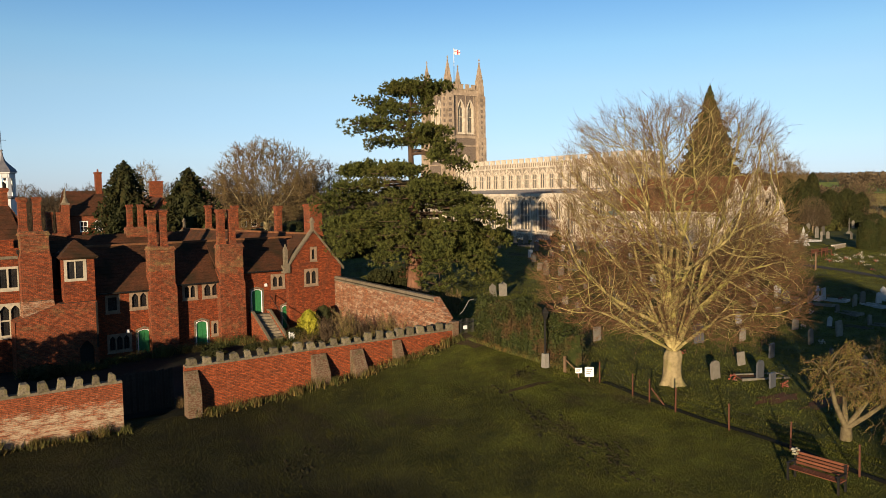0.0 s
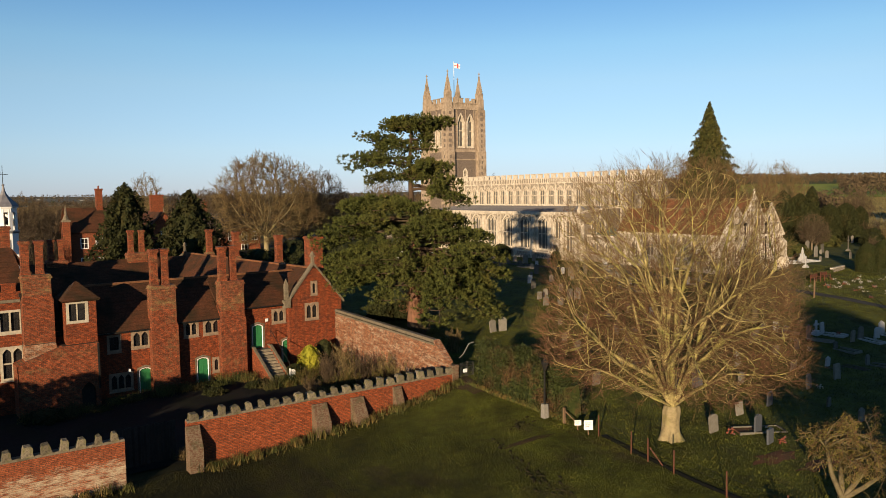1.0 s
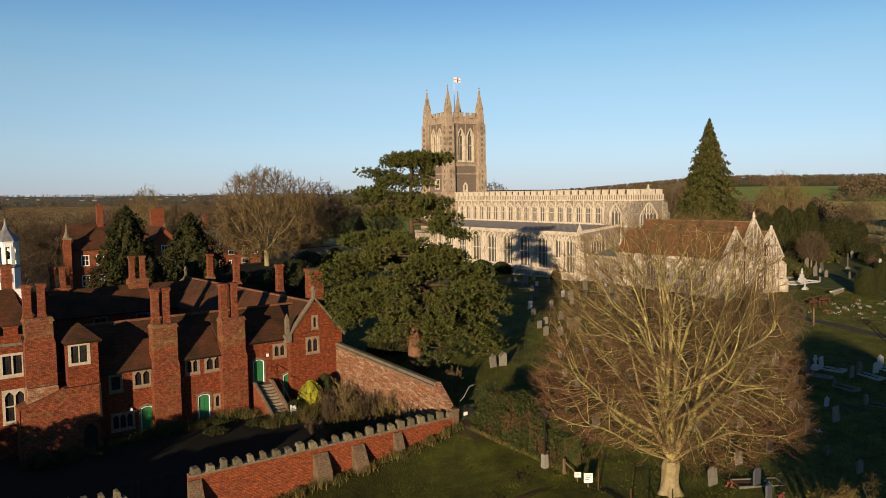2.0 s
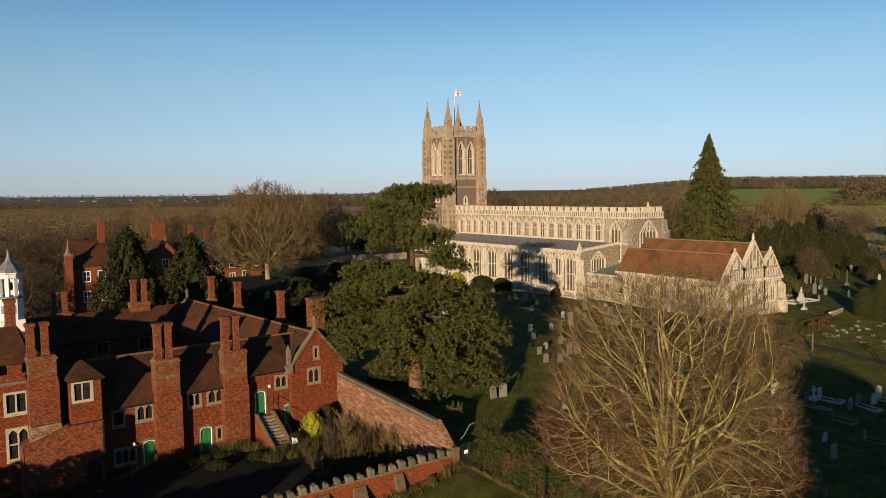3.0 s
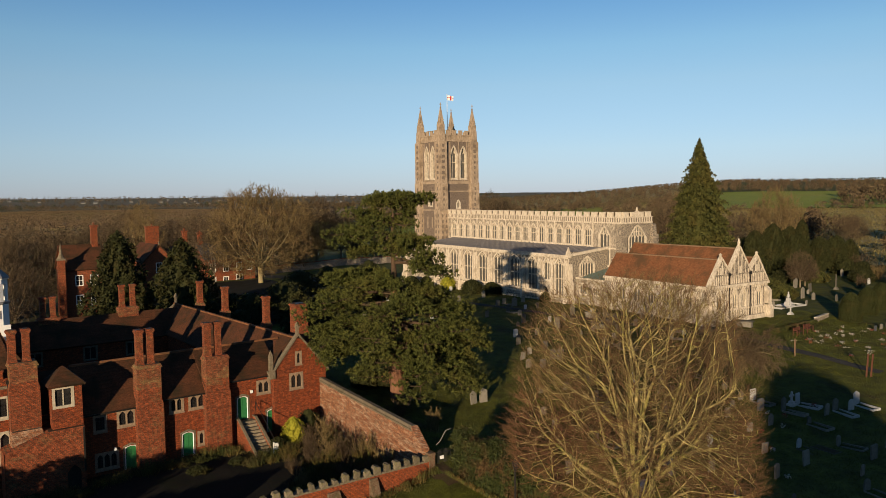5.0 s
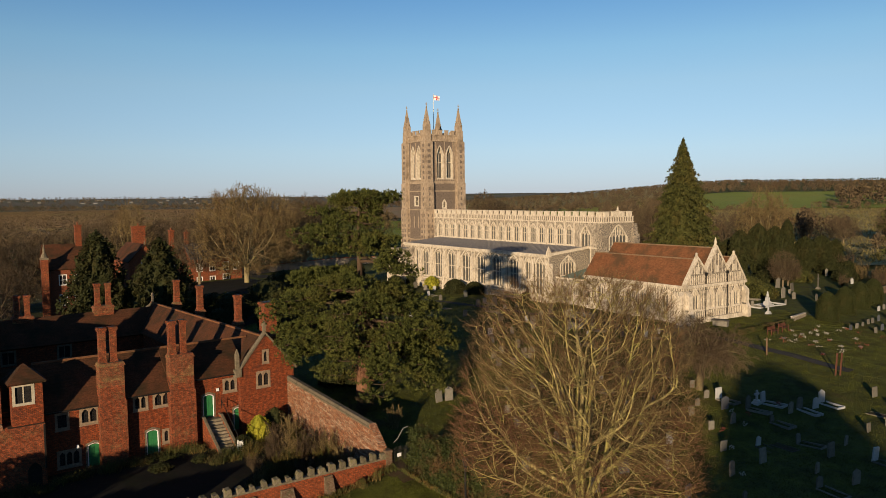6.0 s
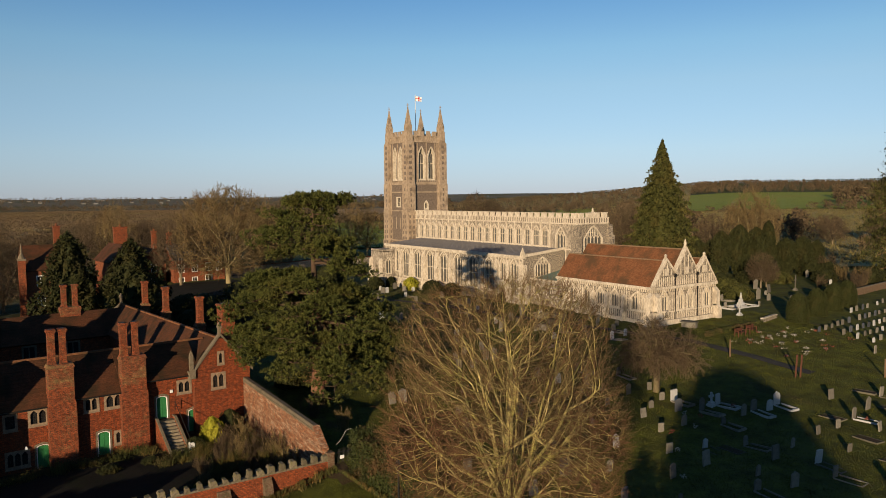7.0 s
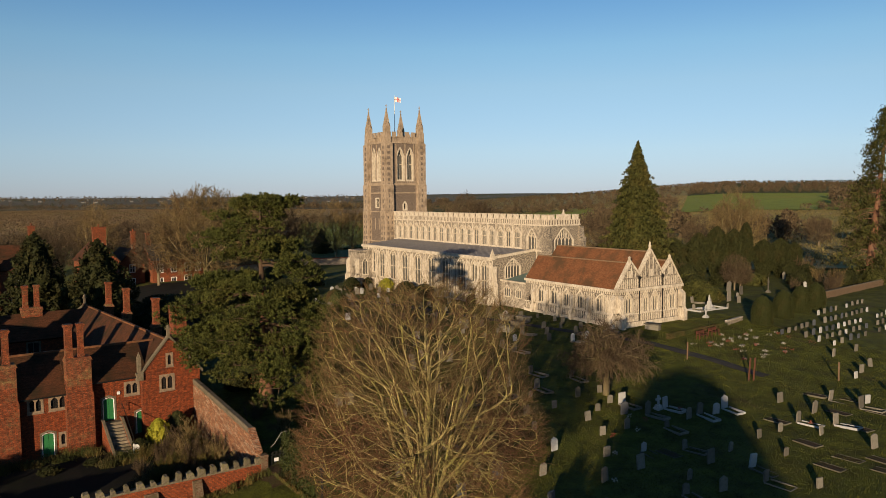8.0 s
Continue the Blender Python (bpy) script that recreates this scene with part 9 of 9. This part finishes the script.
for (x0, y0), (x1, y1), many, wide in (((24.7, 32.7), (23.0, 26.6), 34, 0.22), ((23.0, 26.6), (21.9, 21.8), 36, 0.35), ((21.9, 21.8), (21.3, 18.6), 22, 0.4), ((23.0, 22.8), (22.6, 21.2), 8, 0.2), ((27.9, 33.6), (26.2, 32.6), 16, 0.35), ((13.5, 32.0), (11.2, 28.4), 20, 0.4)):
    for _ in range(many):
        t = rg.random()
        mud(x0 + (x1 - x0) * t + rg.gauss(0, wide), y0 + (y1 - y0) * t + rg.gauss(0, wide), rg.uniform(0.05, 0.19), math.atan2(y1 - y0, x1 - x0) + rg.gauss(0, 0.4))
tagged(new("mud_track", np_mesh("mud_track", mv, mf, M["mud"])), "churned dark mud along the worn track in the paddock", "mud", kind="stuff")
for x, y in ((76.4, 36.6), (76.9, 36.4)):
    sp = thing("marker_post", pose(x, y, ground_z(x, y), 2, 3, 0), "thin rust-red steel post by the path", "post", "marker posts")
    part("post", Shape().box(-0.06, 0.06, -0.06, 0.06, -0.2, 2.3), M["rust"], sp)
for x, y in ((76.9, 44.5), (84.5, 32.0)):
    sp = thing("marker_post", pose(x, y, ground_z(x, y)), "pale wooden post in the churchyard grass", "post", "marker posts")
    part("post", Shape().box(-0.06, 0.06, -0.06, 0.06, -0.2, 1.9), M["wood"], sp)
fw_ = thing("low_wall", pose(94.4, 52.2, ground_z(94.4, 52.2), 0, 0, 12), "low pale flint wall at the edge of the lawn", "wall")
part("wall_body", Shape().box(0, 4.6, 0, 0.35, -0.3, 0.55), M["flint"], fw_)
part("coping", Shape().box(-0.05, 4.65, -0.05, 0.4, 0.55, 0.65, top=0.03), M["stone"], fw_)
eh = thing("edge_bank", pose(94.2, 52.2, ground_z(94.2, 52.2), 0, 0, 184), "dark low box edging along the lawn bank", "hedge")
rs = np.random.RandomState(17)
c = np.stack([rs.uniform(0, 12.5, 5000), rs.uniform(-0.25, 0.25, 5000), rs.uniform(-0.25, 0.42, 5000)], -1)
v, f = leaves(c, 0.16, rs)
part("foliage", np_mesh("foliage", v, f, M["weed"]), None, eh, kind="stuff")
for k, (x0, x1) in enumerate(((127, 150),)):
    ob = thing("boundary_wall", pose(126, 57.5, ground_z(126, 57.5), 0, 0, 8), "old brick boundary wall beside the cemetery", "wall")
    part("wall_body", Shape().box(0, 26, 0, 0.35, -0.4, 1.1), M["rubble"], ob)
    part("coping", Shape().box(0, 26, -0.05, 0.4, 1.1, 1.2, top=0.04), M["stone_dark"], ob)

# tufts of long grass against the walls
rs = np.random.RandomState(12)
cs = []
for x0, y0, x1, y1, n, sp in ((10.2, 40.6, 28.0, 41.3, 4800, 0.38), (-8, 39.6, 6.7, 40.1, 2600, 0.3), (28.4, 40.6, 29.4, 32.2, 900, 0.35)):
    t = rs.uniform(0, 1, n)
    t = t + 0.035 * np.sin(t * 47) + 0.012 * np.sin(t * 131)
    x, y = x0 + (x1 - x0) * t, y0 + (y1 - y0) * t - np.abs(rs.normal(0, sp, n))
    cs.append(np.stack([x, y, height(x, y) + 0.12], -1))
c = np.concatenate(cs)
n = len(c)
d = np.stack([rs.normal(0, 0.35, n), rs.normal(0, 0.35, n), np.ones(n)], -1)
s = rs.uniform(0.12, 0.34, (n, 1)) * (1 + 0.9 * (np.sin(c[:, :1] * 1.9) * np.sin(c[:, :1] * 0.73 + 1) > 0.45))
e = np.stack([rs.normal(0, 1, n), rs.normal(0, 1, n), np.zeros(n)], -1)
e /= np.linalg.norm(e, axis=1, keepdims=True)
v = np.stack([c - d * 0.12 + e * 0.025, c - d * 0.12 - e * 0.025, c + d * s], 1).reshape(-1, 3)
tagged(new("long_grass", np_mesh("long_grass", v, np.arange(3 * n).reshape(-1, 3), M["drygrass"])), "long dry grass along the foot of the walls", "grass", kind="stuff")

# turf that stands up: blades over the paddock and the churchyard lawns
rs = np.random.RandomState(14)


def turf(name, n, x0, x1, y0, y1, lo, hi, wide, label):
    x, y = rs.uniform(x0, x1, n), rs.uniform(y0, y1, n)
    keep = 0.5 + 0.5 * np.sin(x * 1.7 + 2 * np.sin(y * 0.9)) * np.sin(y * 1.3 + np.sin(x * 0.7)) > rs.uniform(-0.6, 1, n)
    x, y = x[keep], y[keep]
    n = len(x)
    b = np.stack([x, y, height(x, y) - 0.02], -1)
    e = rs.normal(0, 1, (n, 3))
    e[:, 2] = 0
    e /= np.linalg.norm(e, axis=1, keepdims=True)
    up = np.stack([rs.normal(0, 0.5, n), rs.normal(0, 0.5, n), np.ones(n)], -1) * rs.uniform(lo, hi, (n, 1))
    v = np.stack([b - e * wide, b + e * wide, b + up], 1).reshape(-1, 3)
    tagged(new(name, np_mesh(name, v, np.arange(3 * n).reshape(-1, 3), M["blade"])), label, "grass", kind="stuff")


turf("paddock_grass", 340000, -2, 30, 10, 41, 0.03, 0.1, 0.02, "short tufted paddock grass in low winter sun")
turf("churchyard_grass", 200000, 28.6, 100, 10, 58, 0.06, 0.14, 0.035, "short churchyard grass between the graves")
turf("churchyard_grass", 60000, 30, 78, 58, 110, 0.06, 0.14, 0.04, "short grass beside the church")

# dark sheet over the yard and behind the court, its colour standing in for shade
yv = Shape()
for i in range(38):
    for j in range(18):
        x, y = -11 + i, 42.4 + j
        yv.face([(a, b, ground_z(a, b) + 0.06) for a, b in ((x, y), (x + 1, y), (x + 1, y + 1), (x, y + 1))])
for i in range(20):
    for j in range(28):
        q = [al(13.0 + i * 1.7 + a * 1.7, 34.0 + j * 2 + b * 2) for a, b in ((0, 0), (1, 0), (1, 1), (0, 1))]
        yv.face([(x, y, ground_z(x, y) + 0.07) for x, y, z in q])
lone("yard", yv, M["soil"], None, "dark ground sheet at the almshouse, its shade put into the colour", "ground", "", "structure")
